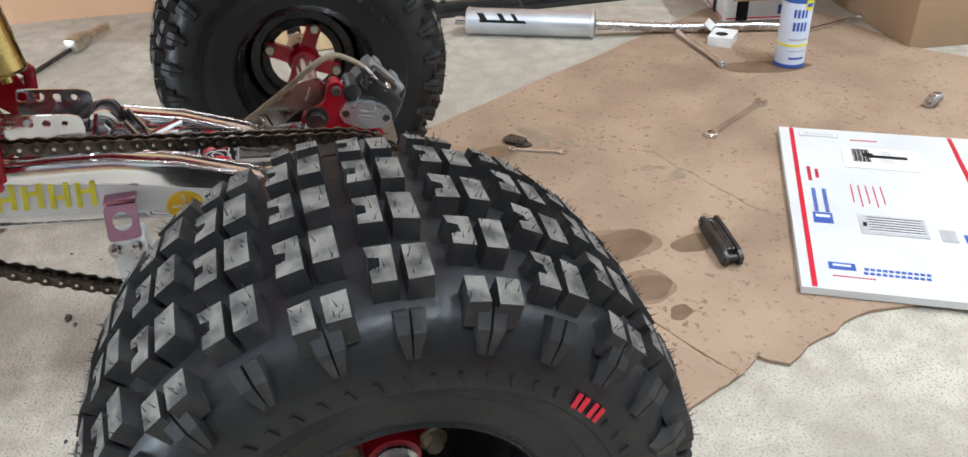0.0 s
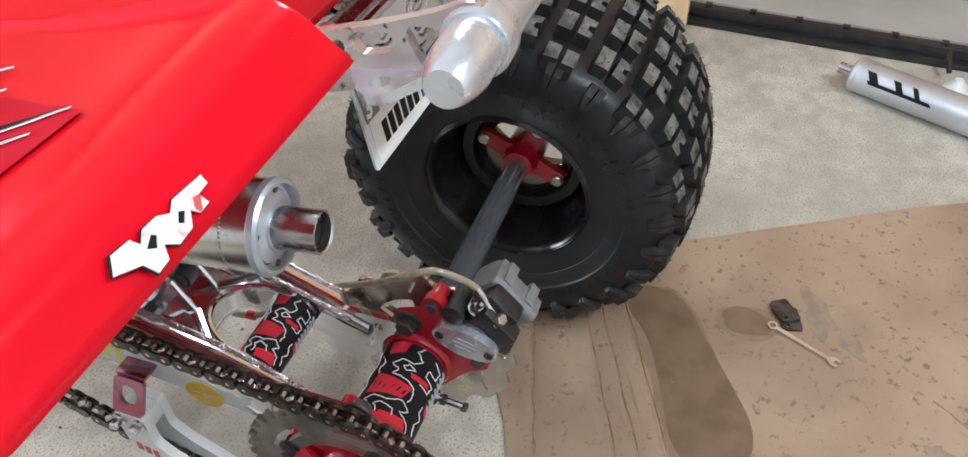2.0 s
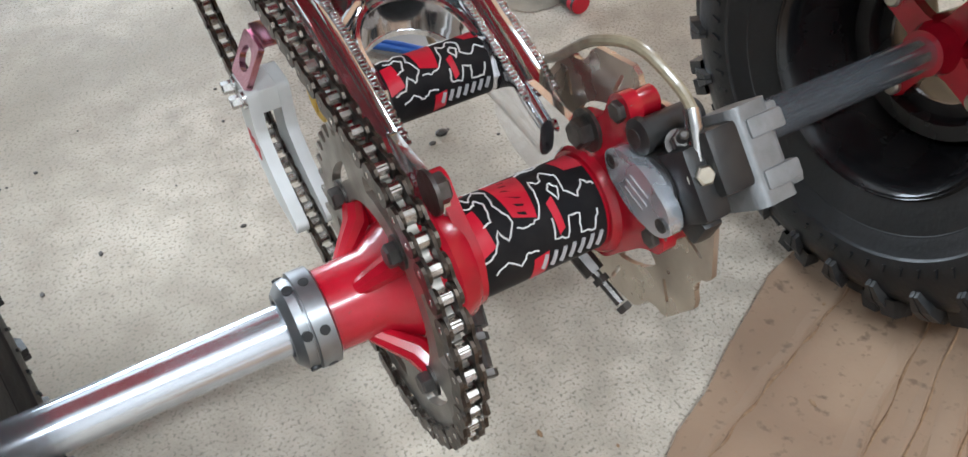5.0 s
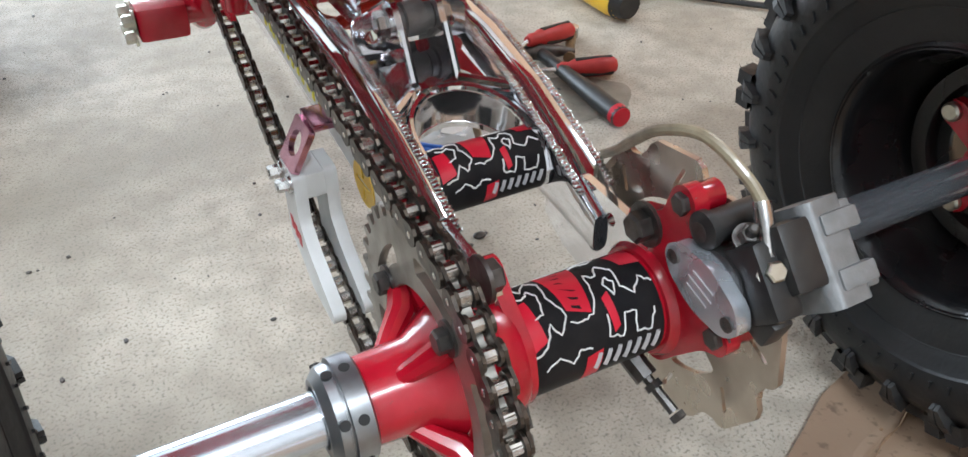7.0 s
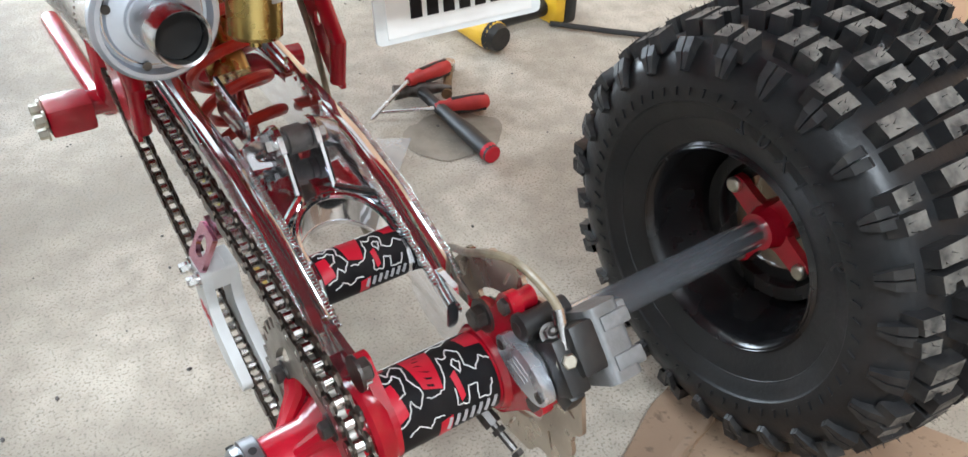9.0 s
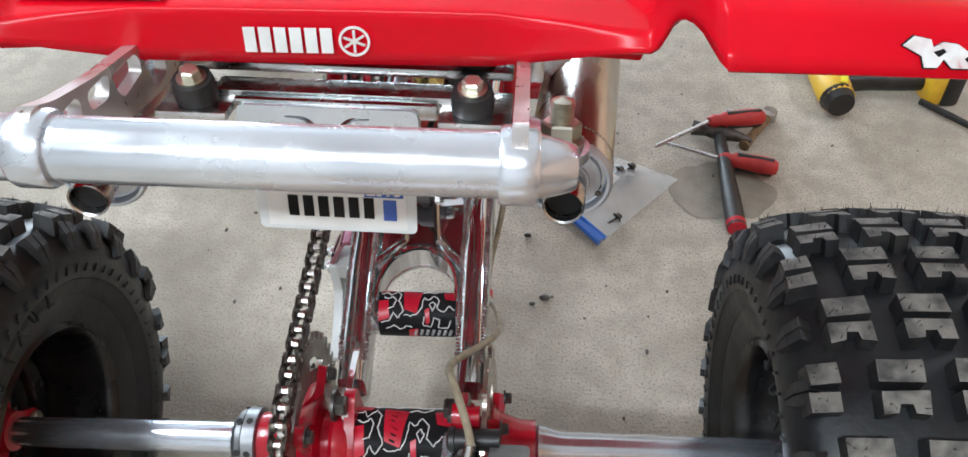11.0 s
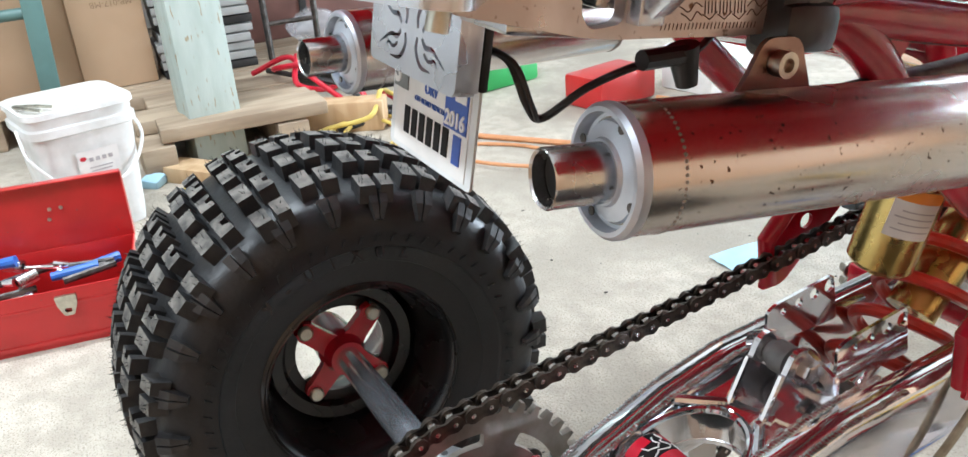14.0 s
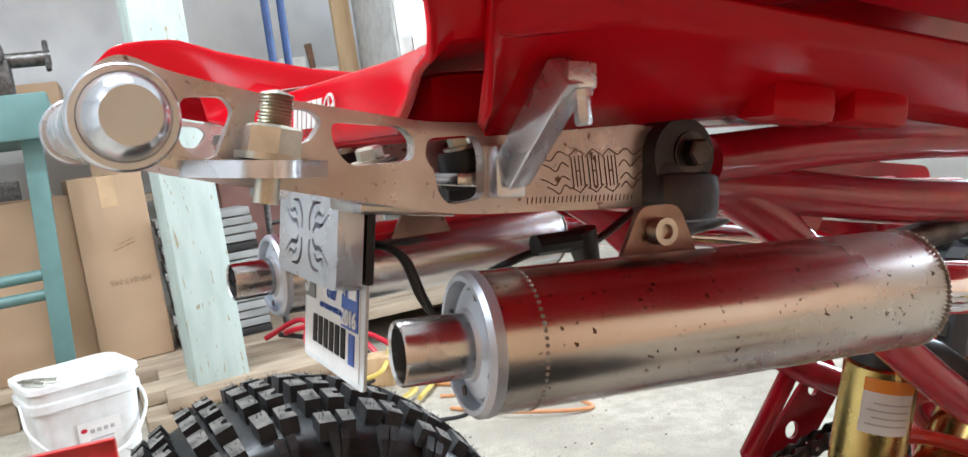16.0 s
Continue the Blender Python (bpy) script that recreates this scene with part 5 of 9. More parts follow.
for sgn in (-1, 1):
    def P(pts):
        return [(sgn * x, y) for x, y in pts]
    panel = fender_print("fender_graphic", P([(0.272, -0.024), (0.262, 0.010), (0.248, 0.058), (0.238, 0.115), (0.230, 0.20), (0.226, 0.36), (0.345, 0.36), (0.346, 0.2), (0.338, 0.06), (0.324, 0.0), (0.316, -0.014), (0.294, -0.019)]), DEEP_RED_PRINT, 0.0012, fender, "dark red graphic panel with flames")
    # flame licks: black, edged white, thin at the rear tip
    LICKS = [((0.270, -0.017), (0.277, 0.002), (0.285, 0.025), (0.291, 0.055), (0.290, 0.085), (0.281, 0.110), (0.274, 0.145)), ((0.284, -0.010), (0.293, 0.015), (0.300, 0.045), (0.303, 0.075), (0.298, 0.100), (0.288, 0.130)),
             ((0.251, 0.034), (0.262, 0.052), (0.271, 0.070), (0.276, 0.095), (0.270, 0.130)), ((0.235, 0.045), (0.242, 0.066), (0.249, 0.098), (0.253, 0.130), (0.262, 0.165)),
             ((0.236, 0.105), (0.243, 0.135), (0.248, 0.165), (0.258, 0.190), (0.272, 0.205), (0.276, 0.240)), ((0.262, 0.150), (0.270, 0.165), (0.283, 0.180), (0.289, 0.205), (0.280, 0.245)), ((0.232, 0.18), (0.240, 0.21), (0.246, 0.24), (0.262, 0.28))]
    DROPS = [((0.2675, 0.026), (0.2705, 0.046), (0.2750, 0.066), (0.2755, 0.084)), ((0.2860, 0.040), (0.2900, 0.060), (0.2925, 0.080), (0.2890, 0.096)), ((0.2420, 0.112), (0.2470, 0.132), (0.2530, 0.150), (0.2560, 0.168)), ((0.2660, 0.185), (0.2720, 0.200), (0.2790, 0.215), (0.2800, 0.232))]
    for lines, w, grow, lift, material, nm, lb in ((LICKS, 0.0062, 0.0013, 0.0018, WHITE_PRINT, "flame_outline", "white flame outlines"), (LICKS, 0.0062, 0.0, 0.0024, BLACK_PRINT, "flame", "black flames"),
                                                   (DROPS, 0.0042, 0.0013, 0.0030, WHITE_PRINT, "drop_outline", "white drop outlines"), (DROPS, 0.0042, 0.0, 0.0036, DEEP_RED_PRINT, "flame_drop", "red drops in the flames")):
        bm = bmesh.new()
        for lk in lines:
            lick(bm, P(lk), w, grow, lift)
        tagged(part(nm, bm, material, panel, lb), kind="stuff")
    # slanted white blocks on a black band that follows them
    lean, drift, x00 = (0.012, -0.20, 0.3130) if sgn < 0 else (-0.018, -0.13, 0.3255)
    STARTS = ((0.002, 0.042), (0.052, 0.031), (0.087, 0.034), (0.127, 0.034), (0.167, 0.034), (0.207, 0.034)) if sgn < 0 else ((0.014, 0.046), (0.068, 0.040), (0.116, 0.036), (0.160, 0.036), (0.204, 0.036))

    def Q(y, f):
        return (x00 + drift * y + 0.026 * f, y + lean * f)
    y0, y1 = STARTS[0][0] - 0.008, STARTS[-1][0] + STARTS[-1][1] + 0.006
    fender_print("graphic_band", P([Q(y0, -0.17), Q((y0 + y1) / 2, -0.17), Q(y1, -0.17), Q(y1, 1.17), Q((y0 + y1) / 2, 1.17), Q(y0, 1.17)]), BLACK_PRINT, 0.0034, panel, "black band under white blocks", n=4)
    for y, ln in STARTS:
        fender_print("graphic_block", P([Q(y, 0), Q(y + ln, 0), Q(y + ln, 1), Q(y, 1)]), WHITE_PRINT, 0.0041, panel, n=2)
    # worn white mark on the rear flange
    MX = 0.303 if sgn > 0 else -0.312
    q0, q1 = fender_point(MX, 0, 0, 4), fender_point(MX, 0, 0, 7)
    mk = basis((q0 + q1) / 2 + Vector((0, -0.0012, 0.0014)), (1, 0.03 * -sgn, -0.035 * sgn), q0 - q1)
    MARK = [(-0.026, 0.0030), (-0.021, 0.0085), (-0.013, 0.0072), (-0.0115, 0.0030), (-0.007, 0.0062), (0.0, 0.0055), (0.0045, 0.0022), (0.009, 0.0050), (0.024, 0.0030), (0.0235, -0.0010), (0.0175, -0.0012), (0.018, -0.0060),
            (0.0125, -0.0062), (0.0105, -0.0025), (0.006, -0.0072), (-0.002, -0.0075), (-0.006, -0.0030), (-0.009, -0.0078), (-0.015, -0.0080), (-0.0165, -0.0020)]
    GAPS = [[(-0.0115, 0.0005), (-0.0065, 0.0028), (-0.0050, 0.0010), (-0.0085, -0.0022)], [(0.0035, -0.0022), (0.0068, 0.0006), (0.0090, -0.0012), (0.0052, -0.0040)]]
    for grow, z, material, nm, lb in ((1.035, 0.0, BLACK_PRINT, "mark_edge", "black edge of the flange mark"), (1.0, 0.0006, WORN_PRINT, "flange_mark", "worn white mark on the flange")):
        bm = bmesh.new()
        plate(bm, [(x * grow * 0.9, y * (1 + (grow - 1) * 2.2) * 0.8) for x, y in MARK], [[(x * 0.9, y * 0.8) for x, y in g] for g in GAPS] if grow == 1.0 else [], 0.0006, Matrix.Translation((0, 0, z)))
        ob = part(nm, bm, material, fender, lb, smooth=0)
        ob.matrix_basis = mk

# white blocks and a ring on the middle flange
ms = basis((-0.014, -0.0012, 0.726), (1, 0, 0), (0, 0.19, 0.98))
for k in range(6):
    bars([(-0.0215 + 0.0086 * k, 0, 0.0066, 0.0145)], fender, WHITE_PRINT, ms, "white_block")
bm = bmesh.new()
plate(bm, circle2(0, 0, 0.0088, 28), [circle2(0, 0, 0.0074, 28)], 0.0006, basis((0.023, -0.0012, 0.726), (1, 0, 0), (0, 0.19, 0.98)))
for k in range(3):
    box(bm, (0.023, -0.0014, 0.726), (0.0014, 0.0006, 0.013), rot(-11, 60 * k))
part("round_mark", bm, WHITE_PRINT, fender, "white ring mark")
# warning label on the deck
ml = basis((-0.125, 0.030, 0.7452), (1, 0, 0), (0, 1, 0.02))
bm = bmesh.new()
plate(bm, rounded2([(-0.042, -0.022), (0.042, -0.022), (0.042, 0.022), (-0.042, 0.022)], 0.002), [], 0.0006, ml)
lab = part("warning_label", bm, WHITE_PRINT, fender, "white warning label with orange edge")
bars([(0, 0.019, 0.083, 0.005)], lab, ORANGE_PRINT, ml @ Matrix.Translation((0, 0, 0.0006)), "orange_bar")
for cx, mt in ((-0.012, RED_PRINT), (0.022, BLUE_PRINT)):
    bm = bmesh.new()
    plate(bm, circle2(cx, -0.003, 0.0115, 24), [circle2(cx, -0.003, 0.0095, 24)], 0.0006, ml @ Matrix.Translation((0, 0, 0.0006)))
    box(bm, ml @ Vector((cx, -0.003, 0.0006)), (0.013, 0.004, 0.0006), rot(0, 0, 30))
    part("ring_mark", bm, mt, lab)
for sx in (-1, 1):
    bm = bmesh.new()
    lathe(bm, [(0, 0), (0, 0.0055), (0.0016, 0.005), (0.0030, 0.003), (0.0032, 0)], (sx * 0.166, 0.045, 0.7435), (0, 0, 1), 16)
    part("fender_rivet", bm, ZINC, fender)

# ---- silencers ----
def silencer(rear, front, side):
    rear, front = Vector(rear), Vector(front)
    d = front - rear
    L = d.length
    bm = bmesh.new()
    R = 0.0282
    lathe(bm, [(0.0020, R - 0.003), (0.0020, R), (L - 0.006, R), (L - 0.001, R - 0.003), (L + 0.001, R - 0.008), (L + 0.001, 0.012)], rear, d, 48)
    body = part("silencer", bm, STAINLESS if side > 0 else POLISHED, quad, "stainless silencer with rust specks and a straight outlet" if side > 0 else "clean stainless silencer with a straight outlet")
    body.matrix_basis = chassis(-0.018, -0.001)
    bm = bmesh.new()
    lathe(bm, [(0.0022, R - 0.004), (0.0022, R + 0.0004), (0.001, R + 0.0007), (-0.002, R + 0.0005), (-0.0040, R - 0.0012), (-0.0040, R - 0.0032), (0.0015, R - 0.0042), (0.0022, R - 0.0062), (-0.0004, R - 0.0072), (-0.0008, R - 0.010), (-0.0025, 0.0145), (-0.004, 0.0138), (-0.004, 0.012)], rear, d, 48)
    part("end_cap", bm, CAP_ALU, body, "dull aluminium end cap")
    _, cu, cv = frame_of(d)
    for k in range(4):
        a = math.pi / 2 * k + 0.4
        bm = bmesh.new()
        lathe(bm, [(0.0, 0.0), (0.0, 0.0021), (0.0008, 0.0021), (0.0008, 0.0)], rear - d.normalized() * 0.0012 + (cu * math.cos(a) + cv * math.sin(a)) * (R - 0.0062), -d, 10)
        part("cap_rivet", bm, DARK_STEEL, body)
    bm = bmesh.new()
    lathe(bm, [(0.0, 0.0112), (0.0, 0.0128), (-0.030, 0.0128), (-0.031, 0.0122), (-0.030, 0.0112), (0.012, 0.0110)], rear, d, 32)
    part("outlet_pipe", bm, STEEL, body, "plain steel outlet")
    # The bore and its end are plain black.
    bm = bmesh.new()
    lathe(bm, [(-0.024, 0.0108), (0.012, 0.0108), (0.012, 0)], rear, d, 24)
    part("outlet_bore", bm, mat("bore_black", (0.008, 0.008, 0.008), 0.9, second=(0.012, 0.011, 0.010), scale=60), body)
    bm = bmesh.new()
    _, u, v = frame_of(d)
    for k in range(64):
        a = 2 * math.pi * k / 64
        c = rear + d.normalized() * 0.0185 + (u * math.cos(a) + v * math.sin(a)) * (R - 0.0001)
        bmesh.ops.create_icosphere(bm, subdivisions=1, radius=0.0012, matrix=Matrix.Translation(c - (c - rear).normalized() * 0.0006))
    tagged(part("weld_ring", bm, WELD_BROWN, body, "bead of weld round the body"), kind="stuff")
    bm = bmesh.new()
    for k in range(80):
        a = 2 * math.pi * k / 80
        c = rear + d.normalized() * (L - 0.004) + (u * math.cos(a) + v * math.sin(a)) * (R - 0.0006)
        bmesh.ops.create_icosphere(bm, subdivisions=1, radius=0.0013, matrix=Matrix.Translation(c))
    tagged(part("weld_ring", bm, WELD_BROWN, body, "bead of weld round the body"), kind="stuff")
    bm = bmesh.new()
    e = front
    path = spline([e, e + d * 0.18 + Vector((0, 0, -0.004)), e + Vector((-side * 0.005, 0.10, -0.020)), e + Vector((-side * 0.045, 0.22, -0.05)), e + Vector((-side * 0.08, 0.36, -0.10))], 6)
    sweep(bm, path, 0.0135, 20)
    part("exhaust_pipe", bm, CHROME, body, "chromed pipe into the silencer")
    # hanger tab on top
    top = rear.lerp(front, 0.45) + Vector((-side * 0.022, 0, R - 0.011))
    bm = bmesh.new()
    tab = rounded2([(-0.026, -0.003), (0.026, -0.003), (0.022, 0.006), (0.012, 0.030), (-0.008, 0.030), (-0.018, 0.008)], 0.006)
    plate(bm, tab, [circle2(0.002, 0.019, 0.0045, 14)], 0.003, basis(top, d, (0, 0, 1)))
    part("hanger_tab", bm, COPPERED, body, "coppery brown steel hanger tab")
    bm = bmesh.new()
    lathe(bm, [(0, 0), (0, 0.0062), (0.007, 0.0062), (0.007, 0.0034), (0.004, 0.0030), (0.004, 0)], top + d.normalized() * 0.002 + Vector((side * 0.0015, 0, 0.0185)), (side, 0, 0), 18)
    part("hanger_bolt", bm, ZINC, body, "socket head bolt")
    return body


silencer((0.147, -0.0125, 0.6240), (0.168, 0.210, 0.601), 1)
silencer((-0.1530, -0.0170, 0.6200), (-0.1725, 0.219, 0.6065), -1)

# ---- grab bar ----
BX, BY, BZ = -0.0147, -0.1173, 0.7348
BAR_AXIS = Vector((1.0, 0.027, -0.013))     # the tube sits a little askew in its brackets
bm = bmesh.new()
lathe(bm, [(-0.1500, 0), (-0.1500, 0.0098), (-0.1485, 0.0108), (-0.1440, 0.0126), (-0.1330, 0.0152), (-0.1290, 0.0158), (0.1290, 0.0158), (0.1330, 0.0152), (0.1440, 0.0126), (0.1485, 0.0108), (0.1500, 0.0098), (0.1500, 0)], (BX, BY, BZ), BAR_AXIS, 40)
bar = part("grab_bar", bm, ALU, quad, "brushed aluminium rear grab bar")
bar.matrix_basis = chassis(-0.024, -0.006, 2.7)
PLATES = (-0.1085, 0.1085)
outline = [(-0.124, 0.722), (-0.130, 0.735), (-0.125, 0.749), (-0.112, 0.756), (-0.097, 0.7475), (-0.078, 0.7405), (-0.0586, 0.7335), (-0.0374, 0.7275), (-0.0018, 0.7175), (0.0384, 0.7120), (0.1037, 0.7030), (0.1214, 0.6985),
           (0.1305, 0.6915), (0.132, 0.680), (0.122, 0.666), (0.1054, 0.6650), (0.0807, 0.6675), (0.048, 0.6722), (0.0175, 0.6762), (0.0005, 0.6795), (-0.0233, 0.687), (-0.0481, 0.6946), (-0.0712, 0.7023), (-0.0926, 0.7105), (-0.1085, 0.7165)]
cuts = [rounded2([(-0.0945, 0.7385), (-0.0790, 0.7365), (-0.0765, 0.7310), (-0.0855, 0.7150), (-0.0920, 0.7155), (-0.0975, 0.7220)], 0.005), rounded2([(-0.0690, 0.7315), (-0.0480, 0.7280), (-0.0440, 0.7235), (-0.0510, 0.7150), (-0.0705, 0.7210)], 0.005),
        rounded2([(-0.0415, 0.7228), (-0.0120, 0.7170), (-0.0080, 0.7115), (-0.0090, 0.7030), (-0.0365, 0.7045), (-0.0415, 0.7130)], 0.006), rounded2([(-0.0025, 0.7110), (0.0200, 0.7095), (0.0225, 0.7020), (0.0200, 0.6825), (0.0030, 0.6825), (-0.0010, 0.6890), (-0.0008, 0.6970), (-0.0045, 0.7030)], 0.005)]
for px in PLATES:
    bm = bmesh.new()
    plate(bm, rounded2(outline, 0.008), cuts, 0.0075, basis((px - (0.006 if px < 0 else 0), -0.005 if px < 0 else 0, 0.002 if px < 0 else 0), (0, 1, 0), (0, 0, 1)))
    part("bracket", bm, ALU_DIRTY, bar, "cut-out aluminium side bracket with stains")
    bm = bmesh.new()
    lathe(bm, [(-0.009, 0.0155), (-0.009, 0.0178), (-0.007, 0.0188), (0.007, 0.0188), (0.009, 0.0178), (0.009, 0.0155)], Vector((BX, BY, BZ)) + BAR_AXIS * (px - BX - (0.006 if px < 0 else 0)), BAR_AXIS, 40, closed=True)
    part("collar", bm, ALU, bar, "aluminium collar round the grab bar")
    sg = 1 if px > 0 else -1
    bm = bmesh.new()
    tab = rounded2([(0.0, -0.030), (0.0, 0.030), (0.018, 0.016), (0.030, 0.008), (0.034, 0.0), (0.030, -0.010), (0.018, -0.018)], 0.008)
    plate(bm, [(x * sg, y) for x, y in tab], [circle2(0.020 * sg, 0, 0.006, 16)], 0.006, basis((px + sg * 0.003, -0.0723, 0.7092), (1, 0, 0), (0, 1, -0.15)))
    part("mount_tab", bm, ALU, bar, "drilled aluminium tab")
# upright bolt on the right tab
bm = bmesh.new()
sc = Vector((0.1290, -0.0713, 0.7087))
lathe(bm, [(-0.012, 0), (-0.012, 0.0045), (0.0, 0.0045)] + [(0.012 + 0.0006 * k, 0.0052 if k % 2 else 0.0062) for k in range(26)] + [(0.0285, 0)], sc, (0, 0.27, 0.96), 18)
stud = part("threaded_stud", bm, ZINC, bar, "zinc-plated threaded stud with a nut")
bm = bmesh.new()
lathe(bm, [(0.003, 0), (0.003, 0.0125), (0.0055, 0.0125), (0.0055, 0)], sc, (0, 0.27, 0.96), 24)
lathe(bm, [(0.0055, 0.0105), (0.0145, 0.0105), (0.0155, 0.0095), (0.0155, 0)], sc, (0, 0.27, 0.96), 6)
part("nut", bm, ZINC, stud)
# engraved emblem: flames either side of three uprights, and a row of small marks below
bm = bmesh.new()
EX, EY, EZ = 0.1124, 0.0766, 0.6858
for k in range(3):
    y, z = EY - 0.0088 + 0.0088 * k, EZ + 0.0012 - 0.0012 * k
    for dy in (-0.0030, -0.0010, 0.0010, 0.0030):
        sweep(bm, [(EX, y + dy, z - 0.0070), (EX, y + dy, z + 0.0068)], 0.00032, 4)
    for sz in (-1, 1):
        sweep(bm, [(EX, y - 0.0042, z + sz * 0.0068), (EX, y, z + sz * 0.0098), (EX, y + 0.0042, z + sz * 0.0068)], 0.00032, 4)
    sweep(bm, [(EX, y - 0.001, z), (EX, y + 0.001, z)], 0.00032, 4)
for s, y0 in ((-1, EY - 0.0135), (1, EY + 0.0135)):
    for dz, ln in ((0.0070, 0.018), (0.0020, 0.013), (-0.0040, 0.015), (-0.0080, 0.012)):
        z = EZ + dz - s * 0.0018
        p = [(EX, y0, z), (EX, y0 + s * ln * 0.25, z + 0.0022), (EX, y0 + s * ln * 0.5, z - 0.0012), (EX, y0 + s * ln * 0.75, z + 0.0010), (EX, y0 + s * ln, z + 0.0028)]
        sweep(bm, spline(p, 5), 0.00030, 4)
for k in range(26):
    y = 0.040 + 0.0022 * k
    sweep(bm, [(EX, y, 0.6768 - 0.135 * (y - 0.04)), (EX, y + 0.0008, 0.6795 - 0.135 * (y - 0.04))], 0.00026, 4)
tagged(part("engraving", bm, mat("engraving", (0.16, 0.10, 0.07), 0.6, second=(0.10, 0.06, 0.04), scale=90), bar, "dark engraved flame emblem"), kind="stuff")
# cross bar between the brackets, with rubber mounts
bm = bmesh.new()
box(bm, (0, 0.022, 0.690), (0.205, 0.018, 0.006), rot(-10), 0.002)
part("cross_bar", bm, STEEL, bar, "milled aluminium cross bar")
for c, sz in (((0, 0.000, 0.684), (0.150, 0.020, 0.010)), ((0, -0.016, 0.686), (0.120, 0.006, 0.010)), ((-0.082, -0.010, 0.683), (0.042, 0.044, 0.006)), ((0.082, -0.010, 0.683), (0.042, 0.044, 0.006))):
    bm = bmesh.new()
    box(bm, c, sz, rot(-11), 0.002)
    part("cross_plate", bm, STEEL, bar, "milled aluminium plate")
for sx, sy in ((-0.082, -0.014), (0.080, -0.014), (-0.080, 0.030), (0.080, 0.030)):
    bm = bmesh.new()
    lathe(bm, [(0, 0), (0, 0.0115), (0.004, 0.0125), (0.012, 0.0125), (0.017, 0.0115), (0.017, 0)], (sx, sy, 0.686), (0, -0.1, 1), 20)
    mount = part("rubber_mount", bm, BLACK_PLASTIC, bar, "black rubber mount")
    bm = bmesh.new()
    bolt(bm, (sx, sy - 0.0017, 0.703), (0, -0.1, 1), 0.006, 0.006)
    part("mount_bolt", bm, ZINC, mount)
# diagonal strut up to the fender
for px, sg in ((0.1085, 1), (-0.1085, -1)):
    bm = bmesh.new()
    a, b = Vector((sg * 0.1205, 0.0300, 0.692)), Vector((sg * 0.160, 0.037, 0.7285))
    d = (b - a).normalized()
    side = Vector((0, 0, 1)).cross(d).normalized()
    m = Matrix((d, side, d.cross(side))).transposed()
    box(bm, (a + b) / 2, ((b - a).length + 0.004, 0.012, 0.0145), m, 0.0012)
    box(bm, (sg * 0.1160, 0.0296, 0.6925), (0.010, 0.0140, 0.022), rot(-8), 0.0015)
    box(bm, b + Vector((-sg * 0.001, 0.003, -0.0010)), (0.013, 0.013, 0.010), rot(-8), 0.0012)
    bolt(bm, b + Vector((sg * 0.001, 0.004, -0.006)), (0, 0, -1), 0.0034, 0.012)
    part("strut", bm, ALU, bar, "milled aluminium strut to the fender")
    bm = bmesh.new()
    sweep(bm, [(px - sg * 0.008, 0.121, 0.686), (px + sg * 0.013, 0.121, 0.686)], 0.0175, 24)
    box(bm, (px + sg * 0.006, 0.119, 0.667), (0.026, 0.036, 0.024), rot(-8), 0.007)
    box(bm, (px + sg * 0.004, 0.112, 0.672), (0.020, 0.020, 0.030), rot(-4), 0.006)
    rm = part("rubber_block", bm, BLACK_PLASTIC, bar, "black rubber frame mount")
    bm = bmesh.new()
    bolt(bm, (px + sg * 0.012, 0.1245, 0.687), (sg, 0, 0), 0.0068, 0.008)
    part("mount_bolt", bm, DARK_STEEL, rm)

# ---- tail lamp cover with flames, and the number plate ----
bm = bmesh.new()
LX, LZ = -0.0045, 0.6665
LT = Matrix.Translation((LX, -0.022, LZ)) @ rot(-11).to_4x4() @ Matrix.Translation((-LX, 0.022, -LZ))
mlamp = LT @ basis((LX, -0.025, LZ), (1, 0, 0), (0, 0, 1))
cut = []
TONGUES = [([(0.0, 0.0024), (-0.0006, 0.009), (0.006, 0.0160), (0.0175, 0.0170)], 0.0016), ([(0.0055, 0.0018), (0.0105, 0.0058), (0.0190, 0.0058), (0.0330, 0.0125)], 0.0015), ([(0.0090, 0.0088), (0.0145, 0.0118), (0.0215, 0.0105), (0.0250, 0.0135)], 0.0011)]
for fx in (-1, 1):
    for fz in (-1, 1):
        for line, w in TONGUES:
            p = spline([(x, z, 0) for x, z in line], 4)
            one, two = [], []
            for i, q in enumerate(p):
                d = (p[min(i + 1, len(p) - 1)] - p[max(i - 1, 0)]).normalized()
                t = i / (len(p) - 1)
                ww = w * (0.25 + 0.75 * math.sin(math.pi * min(1.0, 0.25 + t * 0.75)))
                one.append((fx * (0.0075 + q.x - d.y * ww), fz * (q.y + d.x * ww)))
                two.append((fx * (0.0075 + q.x + d.y * ww), fz * (q.y - d.x * ww)))
            lp = one + two[::-1]
            cut.append(lp if fx * fz < 0 else lp[::-1])
plate(bm, rounded2([(-0.0535, -0.0235), (0.0535, -0.0235), (0.0535, 0.0235), (-0.0535, 0.0235)], 0.006), cut, 0.004, mlamp)
for sx in (-1, 1):
    box(bm, LT @ Vector((LX + sx * 0.0520, -0.019, LZ)), (0.003, 0.010, 0.042), rot(-11), 0.001)
for sz in (-1, 1):
    box(bm, LT @ Vector((LX, -0.019, LZ + sz * 0.022)), (0.100, 0.010, 0.003), rot(-11), 0.001)
